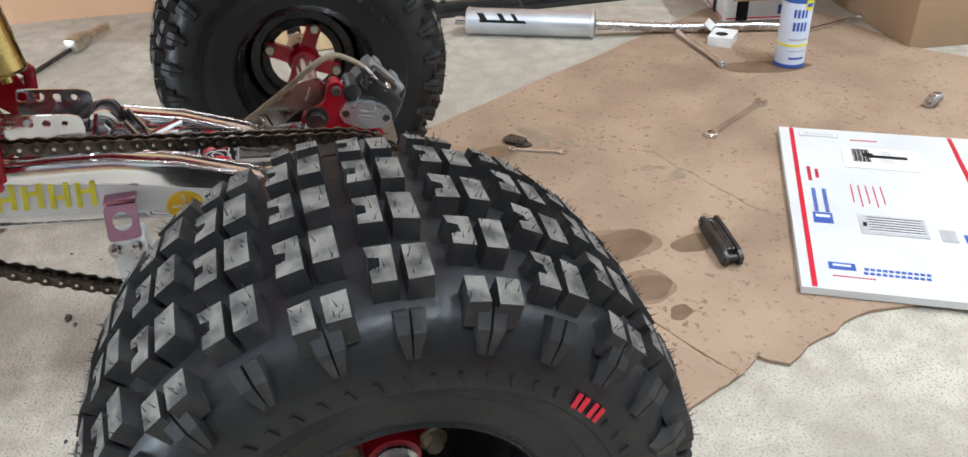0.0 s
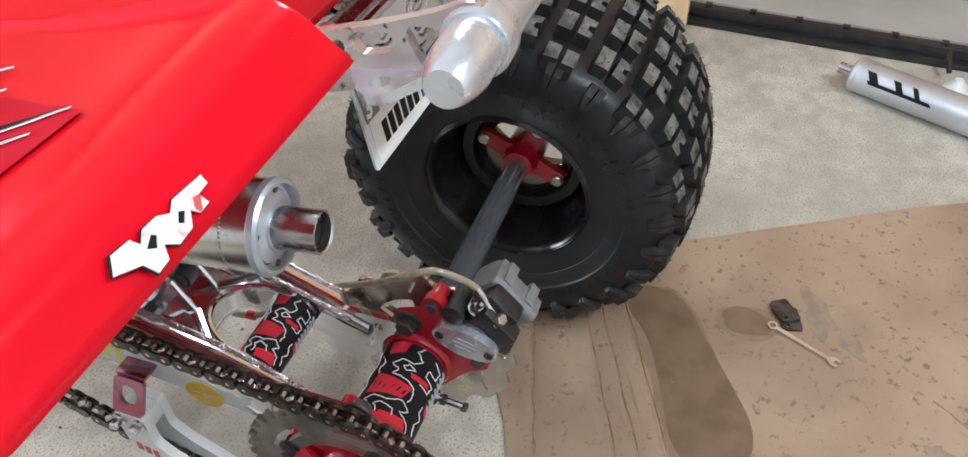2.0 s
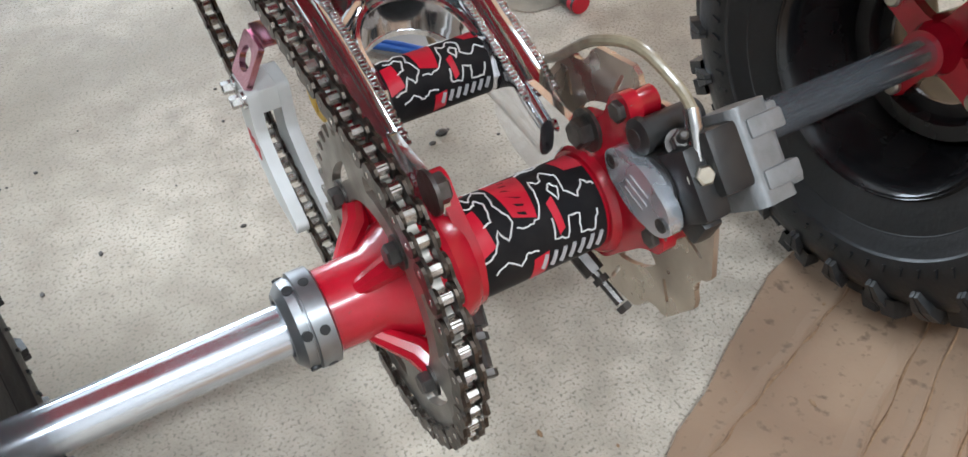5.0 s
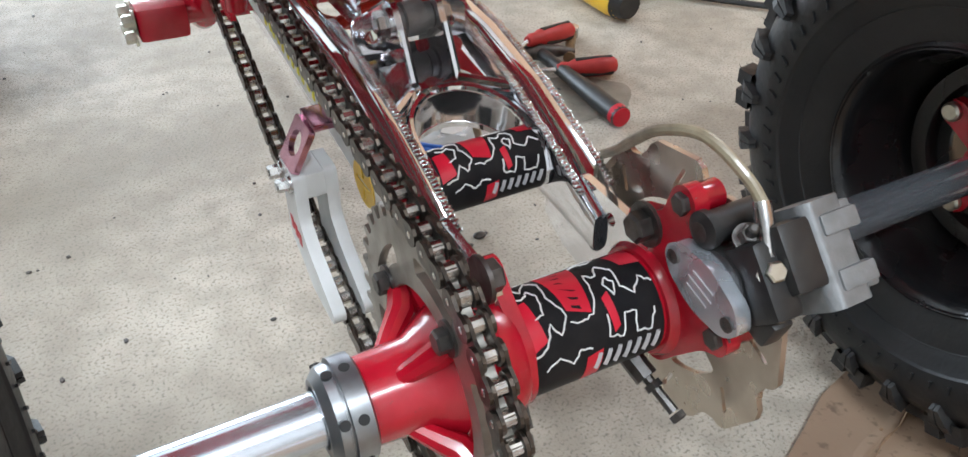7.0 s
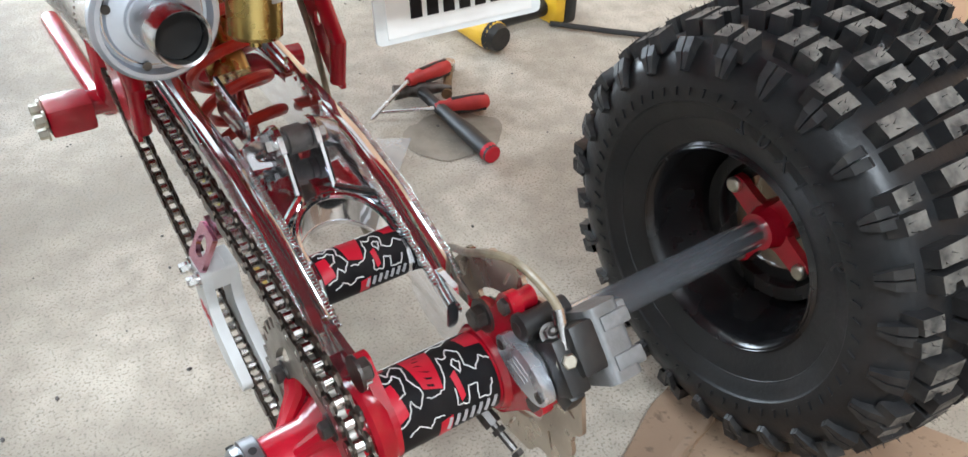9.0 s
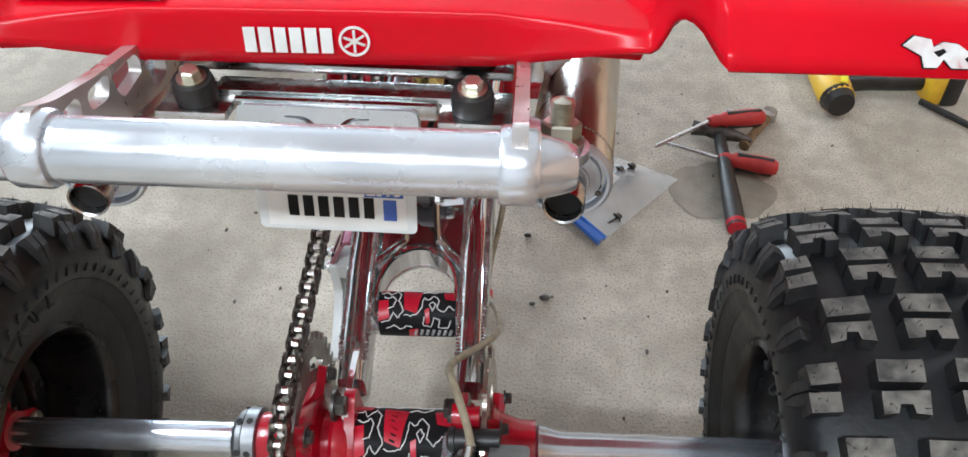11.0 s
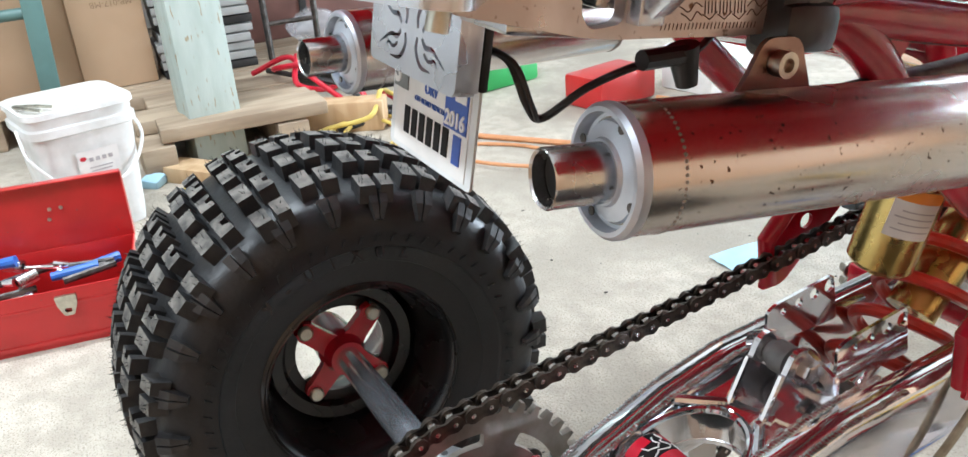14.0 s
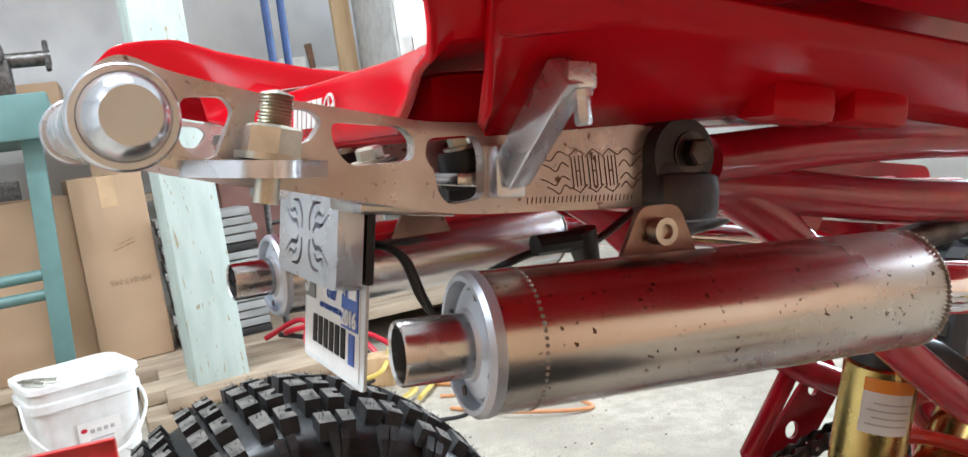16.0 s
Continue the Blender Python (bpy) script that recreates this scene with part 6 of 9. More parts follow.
lampc = part("tail_lamp", bm, ALU, bar, "polished tail lamp cover with flame cut-outs")
bm = bmesh.new()
box(bm, LT @ Vector((LX, -0.0170, LZ)), (0.1005, 0.010, 0.0405), rot(-11), 0.003)
part("lamp_lens", bm, mat("red_lens", (0.20, 0.008, 0.010), 0.15, second=(0.14, 0.006, 0.008), scale=60), lampc, "dark red lens behind the cut-outs")
bm = bmesh.new()
box(bm, LT @ Vector((LX, -0.0095, LZ)), (0.102, 0.005, 0.043), rot(-11), 0.002)
part("lamp_back", bm, BLACK_PLASTIC, lampc)
mp = basis((-0.0075, -0.0185, 0.6185), (1, 0, 0), (0, 0.19, 1))
bm = bmesh.new()
plate(bm, rounded2([(-0.0515, -0.0275), (0.0515, -0.0275), (0.0515, 0.040), (-0.0515, 0.040)], 0.004), [], 0.0016, mp)
nplate = part("number_plate", bm, mat("plate_white", (0.66, 0.68, 0.68), 0.35, second=(0.58, 0.60, 0.60), scale=30, rough_var=0.1), bar, "small white off-road number plate with year sticker")
bars([(0.0, -0.0015, 0.090, 0.046)], nplate, WHITE_PRINT, mp @ Matrix.Translation((0, 0, 0.0011)), "plate_face", "white plate face")
for k in range(6):
    bars([(-0.028 + 0.0098 * k, -0.0085, 0.0066, 0.0155)], nplate, BLACK_PRINT, mp @ Matrix.Translation((0, 0, 0.0017)), "plate_bar")
bars([(0.0345, -0.0095, 0.0085, 0.0155)], nplate, BLUE_PRINT, mp @ Matrix.Translation((0, 0, 0.0017)), "plate_bar", "blue bar")
bars([(-0.0385, 0.0165, 0.0185, 0.0175)], nplate, mat("grey_sticker", (0.20, 0.21, 0.21), 0.5, second=(0.16, 0.17, 0.17), scale=50), mp @ Matrix.Translation((0, 0, 0.0018)), "month_sticker", "grey month sticker")
words("3", 0.019, WHITE_PRINT, nplate, mp @ Matrix.Translation((-0.0425, 0.0165, 0.0024)), "month_figure", bold=0.0006)
bars([(0.031, 0.0130, 0.025, 0.0255)], nplate, BLUE_PRINT, mp @ Matrix.Translation((0, 0, 0.0018)), "year_sticker", "blue year sticker")
words("2016", 0.0112, WHITE_PRINT, nplate, mp @ Matrix.Translation((0.031, 0.0055, 0.0024)), "year_figures", bold=0.0003)
words("X", 0.0095, WHITE_PRINT, nplate, mp @ Matrix.Translation((0.0225, 0.0195, 0.0024)), "sticker_letter")
bars([(0.036, 0.0195, 0.012, 0.007)], nplate, WHITE_PRINT, mp @ Matrix.Translation((0, 0, 0.0022)), "sticker_bar")
words("ORV", 0.0078, BLUE_PRINT, nplate, mp @ Matrix.Translation((0.0005, 0.0140, 0.0018)), "plate_word", bold=0.0002)
bars([(0.0005, 0.0215, 0.034, 0.0028)], nplate, BLUE_PRINT, mp @ Matrix.Translation((0, 0, 0.0017)), "plate_small_print")
words("OFF-ROAD VEHICLE", 0.0042, BLUE_PRINT, nplate, mp @ Matrix.Translation((-0.0005, 0.0062, 0.0018)), "plate_word")
# wires behind the lamp
for off in (0.0, 0.006):
    bm = bmesh.new()
    sweep(bm, spline([(0.020, -0.002, 0.660), (0.030 + off, 0.010, 0.652), (0.040 + off, 0.014, 0.630), (0.042, 0.022, 0.622), (0.050, 0.045, 0.636), (0.056, 0.075, 0.644), (0.05, 0.11, 0.640), (0.02, 0.17, 0.650)], 6), 0.0022 if off == 0 else 0.0016, 8)
    part("lamp_wire", bm, BLACK_PLASTIC, bar, "black tail lamp wire")
bm = bmesh.new()
sweep(bm, [(0.062, 0.070, 0.648), (0.060, 0.10, 0.646)], 0.0055, 10)
sweep(bm, [(0.058, 0.10, 0.650), (0.058, 0.104, 0.628)], 0.0085, 12, radii=[0.009, 0.006])
part("connector", bm, BLACK_PLASTIC, bar, "dark wiring connector")

# red side cover below the left fender
bm = bmesh.new()
plate(bm, rounded2([(0.285, 0.640), (0.280, 0.600), (0.310, 0.575), (0.42, 0.540), (0.62, 0.510), (0.62, 0.660), (0.42, 0.650)], 0.015), [], 0.004, basis((-0.168, 0, 0), (0, 1, 0), (0, 0, 1)))
part("side_cover", bm, RED_PLASTIC, quad, "red plastic side cover under the fender").matrix_basis = chassis(-0.018, 0.0)

# ---- red frame tubes ----
bm = bmesh.new()
for sx in (-1, 1):
    x = sx * 0.088
    sweep(bm, spline([(x, 0.128, 0.664), (x, 0.20, 0.648), (x, 0.34, 0.618), (x * 0.95, 0.62, 0.575)], 5), 0.0135, 16)
    sweep(bm, spline([(x, 0.175, 0.652), (x, 0.215, 0.622), (x * 0.95, 0.27, 0.565), (x * 0.9, 0.40, 0.455), (x * 0.9, 0.52, 0.40)], 5), 0.0125, 16)
    plate(bm, rounded2([(0.15, 0.66), (0.19, 0.655), (0.25, 0.632), (0.225, 0.60), (0.205, 0.615), (0.175, 0.640)], 0.008), [], 0.006, basis((x, 0, 0), (0, 1, 0), (0, 0, 1)))
    sweep(bm, [(sx * 0.10, 0.42, 0.47), (sx * 0.10, 0.345, 0.39), (sx * 0.10, 0.352, 0.345)], 0.0085, 12)
    plate(bm, rounded2([(0.345, 0.335), (0.375, 0.335), (0.47, 0.42), (0.45, 0.46), (0.36, 0.385)], 0.008), [circle2(0.40, 0.395, 0.008, 12), circle2(0.43, 0.425, 0.006, 12)], 0.004, basis((sx * 0.105, 0, 0), (0, 1, 0), (0, 0, 1)))
    sweep(bm, spline([(x, 0.52, 0.60), (x, 0.56, 0.45), (x, 0.56, 0.30), (x, 0.62, 0.24), (x, 0.9, 0.23)], 5), 0.0135, 14)
sweep(bm, [(-0.09, 0.205, 0.640), (0.09, 0.205, 0.640)], 0.011, 12)
sweep(bm, [(-0.09, 0.40, 0.600), (0.09, 0.40, 0.600)], 0.012, 12)
sweep(bm, [(-0.15, 0.572, 0.266), (0.15, 0.572, 0.266)], 0.015, 14)
box(bm, (-0.135, 0.562, 0.266), (0.05, 0.044, 0.035), None, 0.006)
frame_ob = part("frame", bm, RED_PAINT, quad, "red painted steel tube frame")
frame_ob.matrix_basis = chassis(-0.018, 0.0)
for dy, dz in ((-0.014, 0.006), (0.014, 0.006), (-0.012, -0.012), (0.014, -0.012)):
    bm = bmesh.new()
    bolt(bm, (-0.161, 0.562 + dy, 0.266 + dz), (-1, 0, 0), 0.0065, 0.010)
    part("peg_bolt", bm, ZINC, frame_ob)
bm = bmesh.new()
sweep(bm, spline([(0.055, 0.16, 0.632), (0.02, 0.24, 0.628), (-0.04, 0.36, 0.64)], 6), 0.008, 12)
sweep(bm, spline([(0.09, 0.19, 0.600), (0.08, 0.34, 0.594), (0.07, 0.6, 0.60)], 6), 0.0095, 14)
part("pipe", bm, DARK_STEEL, frame_ob, "dark bare steel pipe under the seat")

bm = bmesh.new()
plate(bm, rounded2([(0.14, 0.668), (0.42, 0.640), (0.62, 0.60), (0.62, 0.50), (0.44, 0.575), (0.20, 0.622)], 0.012), [], 0.004, basis((-0.112, 0, 0), (0, 1, 0), (0, 0, 1)))
part("side_plate", bm, RED_PAINT, frame_ob, "red side plate of the frame")
bm = bmesh.new()
box(bm, (0, 0.385, 0.708), (0.200, 0.420, 0.078), rot(-5), 0.012)
for k in range(3):
    box(bm, (0.098, 0.26 + 0.10 * k, 0.684 - 0.009 * k), (0.010, 0.050, 0.026), rot(-5), 0.004)
part("seat_tray", bm, RED_PAINT, frame_ob, "red ribbed tray under the seat")
bm = bmesh.new()
sweep(bm, spline([(0.105, 0.150, 0.672), (0.108, 0.24, 0.668), (0.106, 0.36, 0.655), (0.10, 0.52, 0.63)], 5), 0.0125, 14)
part("rail", bm, RED_PAINT, frame_ob, "upper red frame rail")
# engine block in front of the swingarm
bm = bmesh.new()
box(bm, (0, 0.72, 0.36), (0.20, 0.24, 0.16), None, 0.02)
box(bm, (0, 0.74, 0.50), (0.18, 0.15, 0.14), rot(12), 0.01)
for k in range(7):
    box(bm, (0, 0.735 + 0.004 * k, 0.455 + 0.018 * k), (0.21, 0.18, 0.005), rot(12), 0.001)
part("engine", bm, GREY_CAST, quad, "grey finned engine block")

# ---- shock absorber ----
S0, S1 = Vector((-0.004, 0.335, 0.283)), Vector((-0.003, 0.485, 0.435))
sd = (S1 - S0)
_, su, sv = frame_of(sd)
bm = bmesh.new()
turns, per = 5.6, 22
path = []
for k in range(int(turns * per) + 1):
    a = 2 * math.pi * k / per
    path.append(S0 + sd * (k / (turns * per)) + (su * math.cos(a) + sv * math.sin(a)) * 0.0375)
sweep(bm, path, 0.0060, 10)
shock = part("shock_spring", bm, SPRING_RED, quad, "red coil spring of the rear shock")
bm = bmesh.new()
lathe(bm, [(0.085, 0.0), (0.085, 0.022), (0.225, 0.022), (0.225, 0)], S0, sd, 24)
part("damper", bm, GOLD, shock, "gold damper body")
bm = bmesh.new()
lathe(bm, [(-0.03, 0), (-0.03, 0.0075), (0.09, 0.0075), (0.09, 0)], S0, sd, 20)
part("shaft", bm, CHROME, shock, "chromed damper shaft")
bm = bmesh.new()
lathe(bm, [(-0.014, 0), (-0.014, 0.036), (-0.007, 0.036), (-0.007, 0)], S0, sd, 28)
part("spring_seat", bm, DARK_STEEL, shock)
bm = bmesh.new()
R0, R1 = Vector((0.008, 0.330, 0.416)), Vector((0.022, 0.344, 0.494))
rd = R1 - R0
lathe(bm, [(-0.002, 0), (-0.002, 0.0225), (0.002, 0.026), (rd.length - 0.002, 0.026), (rd.length, 0.0245), (rd.length, 0)], R0, rd, 40)
lathe(bm, [(-0.010, 0), (-0.010, 0.006), (-0.002, 0.006)], R0, rd, 12)
res = part("reservoir", bm, GOLD, shock, "gold anodised shock reservoir")
bm = bmesh.new()
lathe(bm, [(0, 0), (0, 0.0235), (0.012, 0.0235), (0.016, 0.018), (0.016, 0)], R1, rd, 32)
sweep(bm, [R1 + rd.normalized() * 0.008, Vector((-0.004, 0.43, 0.468)), Vector((0, 0.484, 0.425))], 0.017, 14)
head = part("reservoir_head", bm, BLACK_PLASTIC, shock, "black cast shock head")
for dy in (0.0, 0.022):
    bm = bmesh.new()
    lathe(bm, [(0, 0), (0, 0.0068), (0.004, 0.0068), (0.004, 0.0032), (0.0015, 0.0032), (0.0015, 0)], (0.013, 0.377 + dy, 0.463 + dy * 0.1), (1, -0.2, 0), 16)
    part("head_screw", bm, DARK_STEEL, head)
# label on the reservoir
_, ru, rv = frame_of(rd)
def res_patch(a0, a1, s0, s1, material, nm, parent, lift=0.0006):
    bm = bmesh.new()
    rows = []
    for k in range(7):
        a = radians(a0 + (a1 - a0) * k / 6)
        n = Vector((math.cos(a), -math.sin(a), 0))
        n = (n - rd.normalized() * n.dot(rd.normalized())).normalized()
        rows.append([bm.verts.new(R0 + rd * s + n * (0.026 + lift)) for s in (s0, s1)])
    for p, q in zip(rows, rows[1:]):
        bm.faces.new((p[0], p[1], q[1], q[0]))
    return part(nm, bm, material, parent)
lbl = res_patch(-5, 75, 0.42, 0.92, WHITE_PRINT, "reservoir_label", res)
lbl["label"] = "white label with an orange band"
res_patch(-5, 75, 0.80, 0.92, ORANGE_PRINT, "label_band", lbl, 0.0009)
for k in range(4):
    res_patch(0, 66 - 9 * (k % 2), 0.50 + 0.065 * k, 0.515 + 0.065 * k, GREY_PRINT, "label_line", lbl, 0.0009)

# ---- cardboard on the floor ----
def blob(cx, cy, rx, ry, turn, seed, n=28, rough=0.16):
    """An uneven closed outline."""
    rng = random.Random(seed)
    ph = [rng.uniform(0, 6.28) for _ in range(4)]
    out = []
    for k in range(n):
        a = 2 * math.pi * k / n
        f = 1 + rough * (0.5 * math.sin(2 * a + ph[0]) + 0.35 * math.sin(3 * a + ph[1]) + 0.3 * math.sin(5 * a + ph[2]))
        x, y = rx * f * math.cos(a), ry * f * math.sin(a)
        c, s = math.cos(radians(turn)), math.sin(radians(turn))
        out.append((cx + x * c - y * s, cy + x * s + y * c))
    return out


def torn(p, q, n, amp, seed):
    """Points along an edge, worn uneven."""
    rng = random.Random(seed)
    p, q = Vector(p), Vector(q)
    d = (q - p).normalized()
    nrm = Vector((-d.y, d.x))
    return [tuple(p.lerp(q, k / n) + nrm * (rng.uniform(-amp, amp) if 0 < k else 0)) for k in range(n)]


sheet_edge = (torn((0.445, 0.070), (1.09, -0.97), 14, 0.004, 1) + torn((1.09, -0.97), (1.30, -1.32), 6, 0.004, 2) + [(0.72, -1.40), (0.62, -1.49), (0.55, -1.9), (-0.25, -1.9)]
              + torn((-0.25, -1.9), (-0.136, -0.711), 8, 0.006, 3) + torn((-0.136, -0.711), (-0.21, -0.548), 7, 0.009, 4) + torn((-0.21, -0.548), (-0.186, -0.516), 3, 0.006, 5)
              + torn((-0.186, -0.516), (-0.275, -0.365), 6, 0.006, 6) + torn((-0.275, -0.365), (-0.20, -0.262), 5, 0.004, 7) + torn((-0.20, -0.262), (0.375, 0.061), 12, 0.003, 8))
bm = bmesh.new()
plate(bm, sheet_edge, [], 0.005, Matrix.Translation((0, 0, 0.0035)))
sheet = part("cardboard_sheet", bm, CARDBOARD, None, smooth=0)
tagged(sheet, "flattened brown cardboard sheet with oil stains on the floor", "cardboard")
# folds run side by side towards the wheel: low ridges with a slanting flank
for p, q, w, h in (((0.390, -0.012), (0.10, -0.115), 0.007, 0.0022), ((0.420, -0.079), (-0.10, -0.330), 0.010, 0.0042), ((0.436, -0.100), (-0.14, -0.392), 0.006, 0.0026), ((0.470, -0.120), (-0.22, -0.468), 0.013, 0.0046)):
    bm = bmesh.new()
    p, q = Vector(p), Vector(q)
    d = (q - p).normalized()
    nrm = Vector((-d.y, d.x))
    rows = []
    for k in range(15):
        c = p.lerp(q, k / 14) + nrm * 0.0022 * math.sin(k * 1.7 + p.y * 90)
        wob = (1 + 0.25 * math.sin(k * 2.3 + p.y * 40)) * min(1.0, 0.25 + k / 4)
        rows.append([bm.verts.new((*(c + nrm * w * a), 0.0056 + h * wob * z)) for a, z in ((-1.6, 0), (-0.2, 1.0), (0.1, 0.9), (0.3, 0.2), (1.7, 0))])
    for a, b in zip(rows, rows[1:]):
        for j in range(4):
            bm.faces.new((a[j], a[j + 1], b[j + 1], b[j]))
    part("crease", bm, CARDBOARD, sheet, "raised fold in the cardboard", smooth=0)
    # A dark line along each ridge puts the fold's shading into colour.
    bm = bmesh.new()
    line = [Vector((*(p.lerp(q, k / 40) + nrm * (w * 0.55 + 0.0012 * math.sin(k * 0.9 + p.x * 60))), 0.0066)) for k in range(41)]
    sweep(bm, line, 0.0010, 5, radii=[0.0011 + 0.0007 * math.sin(k * 1.3 + p.y * 70) for k in range(41)])
    part("fold_shade_line", bm, CARD_EDGE, sheet, "fold shading drawn as a dark line")
GRIME = mat("ground_in_dirt", (0.215, 0.155, 0.110), 0.85, second=(0.27, 0.19, 0.13), scale=60, mix=(0.40, 0.60), bump=0.1, bump_scale=90)
for cx, cy, rx, ry, tn, sd in ((0.520, -0.405, 0.040, 0.022, 30, 41), (0.475, -0.455, 0.026, 0.012, 60, 42), (0.335, -0.575, 0.022, 0.010, 70, 43), (0.300, -0.610, 0.014, 0.020, 15, 44), (0.420, -0.235, 0.030, 0.006, 28, 45), (0.155, -0.600, 0.010, 0.006, 10, 46)):
    bm = bmesh.new()
    plate(bm, blob(cx, cy, rx, ry, tn, sd, 32, 0.5), [], 0.0003, Matrix.Translation((0, 0, 0.0063)))
    part("dirt_smear", bm, GRIME, sheet, "grey-brown dirt smear", smooth=0)
bm = bmesh.new()
tear = spline([(0.420, -0.560, 0.0060), (0.388, -0.602, 0.0062), (0.330, -0.618, 0.0060), (0.288, -0.640, 0.0062), (0.212, -0.667, 0.0060), (0.165, -0.684, 0.0063), (0.130, -0.706, 0.0060)], 5)
rngt = random.Random(31)
sweep(bm, [p + Vector((rngt.uniform(-0.002, 0.002), rngt.uniform(-0.002, 0.002), 0)) for p in tear], 0.0010, 5, radii=[rngt.uniform(0.0004, 0.0016) for _ in tear])
part("tear_line", bm, CARD_EDGE, sheet, "thin scuffed tear")
FRINGE = mat("oil_fringe", (0.235, 0.155, 0.098), 0.7, second=(0.20, 0.128, 0.080), scale=30, bump=0.2, bump_scale=110)
for cx, cy, rx, ry, tn, sd in ((0.335, -0.243, 0.170, 0.066, 29, 61), (0.110, -0.427, 0.047, 0.068, 8, 62), (-0.006, -0.431, 0.040, 0.045, 10, 63), (0.468, -0.314, 0.032, 0.048, 0, 64)):
    bm = bmesh.new()
    plate(bm, blob(cx, cy, rx, ry, tn, sd, 40, 0.12), [], 0.0003, Matrix.Translation((0, 0, 0.00615)))
    part("stain_fringe", bm, FRINGE, sheet, "paler rim of an oil stain", smooth=0)
OUTLINES = [rounded2([(0.492, -0.150), (0.488, -0.214), (0.392, -0.281), (0.300, -0.346), (0.252, -0.358), (0.205, -0.338), (0.192, -0.295), (0.232, -0.254), (0.300, -0.228), (0.388, -0.190), (0.440, -0.140)], 0.030, 5)]
for cx, cy, rx, ry, tn, sd in ((0.109, -0.426, 0.040, 0.060, 8, 5), (-0.008, -0.430, 0.032, 0.038, 10, 6), (0.470, -0.312, 0.024, 0.040, 0, 8), (-0.075, -0.455, 0.014, 0.020, 30, 9), (0.72, -1.0, 0.10, 0.035, 80, 12), (0.085, -0.545, 0.022, 0.040, 20, 14)):
    OUTLINES.append(blob(cx, cy, rx, ry, tn, sd))
for lp in OUTLINES:
    bm = bmesh.new()
    plate(bm, lp, [], 0.0004, Matrix.Translation((0, 0, 0.0064)))
    part("oil_stain", bm, STAIN, sheet, "dark brown oil stain", smooth=0)
rngc = random.Random(77)
bm = bmesh.new()
for k in range(150):
    x, y = rngc.uniform(-0.1, 1.0), rngc.uniform(-1.2, 0.0)
    if y > -0.02 - 0.9 * abs(x - 0.15) - 0.05 and y > -1.55 * (x - 0.42) + 0.0:
        continue
    s = rngc.uniform(0.0008, 0.0026)
    bmesh.ops.create_icosphere(bm, subdivisions=1, radius=s, matrix=Matrix.Translation((x, y, 0.006 + s * 0.4)) @ Matrix.Diagonal((1, rngc.uniform(0.6, 2.5), 0.6, 1)))
crumbs = part("crumbs", bm, CARD_EDGE, None)
tagged(crumbs, "small dark crumbs of dirt on the cardboard", "dirt", kind="stuff")
bm = bmesh.new()
rngc = random.Random(78)
for k in range(260):
    x, y = rngc.uniform(-1.6, 1.2), rngc.uniform(0.1, 1.6)
    s = rngc.uniform(0.0008, 0.003)
    bmesh.ops.create_icosphere(bm, subdivisions=1, radius=s, matrix=Matrix.Translation((x, y, s * 0.4)) @ Matrix.Diagonal((1, rngc.uniform(0.6, 2.0), 0.6, 1)))
for x, y, s in ((0.138, 0.402, 0.007), (0.104, 0.531, 0.005), (0.12, 0.39, 0.004), (-0.12, 0.36, 0.003), (-0.35, 0.55, 0.003)):
    bmesh.ops.create_icosphere(bm, subdivisions=2, radius=s, matrix=Matrix.Translation((x, y, s * 0.4)) @ Matrix.Diagonal((1.2, 0.8, 0.6, 1)))
grit = part("floor_grit", bm, DARK_STEEL, None)
tagged(grit, "dark grit and crumbs on the concrete floor", "grit", kind="stuff")


# ---- tools on the cardboard ----
def spanner(name, p, q, w, label, z=0.006, open_end=True):
    p, q = Vector((*p, 0)), Vector((*q, 0))
    L = (q - p).length
    ob = thing(name, label, "wrench", (p.x, p.y, z), math.degrees(math.atan2(q.y - p.y, q.x - p.x)), "spanners on the cardboard")
    bm = bmesh.new()
    r = w
    lathe(bm, [(0.0, r * 0.55), (0.0, r * 0.92), (0.0015, r), (w * 0.55, r), (w * 0.65, r * 0.92), (w * 0.65, r * 0.55)], (r, 0, 0), (0, 0, 1), 28, closed=True)
    shaft = rounded2([(r * 1.8, -w * 0.42), (L - w * 2.0, -w * 0.36), (L - w * 2.0, w * 0.36), (r * 1.8, w * 0.42)], 0.001)
    plate(bm, shaft, [], w * 0.42, Matrix.Translation((0, 0, w * 0.34)))
    head = [(L - w * 2.3, -w * 0.4), (L - w * 1.5, -w * 1.05), (L - w * 0.4, -w * 0.95), (L, -w * 0.50), (L - w * 0.9, -w * 0.48), (L - w * 1.2, 0), (L - w * 0.9, w * 0.48), (L, w * 0.50), (L - w * 0.4, w * 0.95), (L - w * 1.5, w * 1.05), (L - w * 2.3, w * 0.4)]
    plate(bm, rounded2(head, w * 0.2, 3), [], w * 0.5, Matrix.Translation((0, 0, w * 0.34)))
    part("wrench_body", bm, CHROME, ob)
    return ob


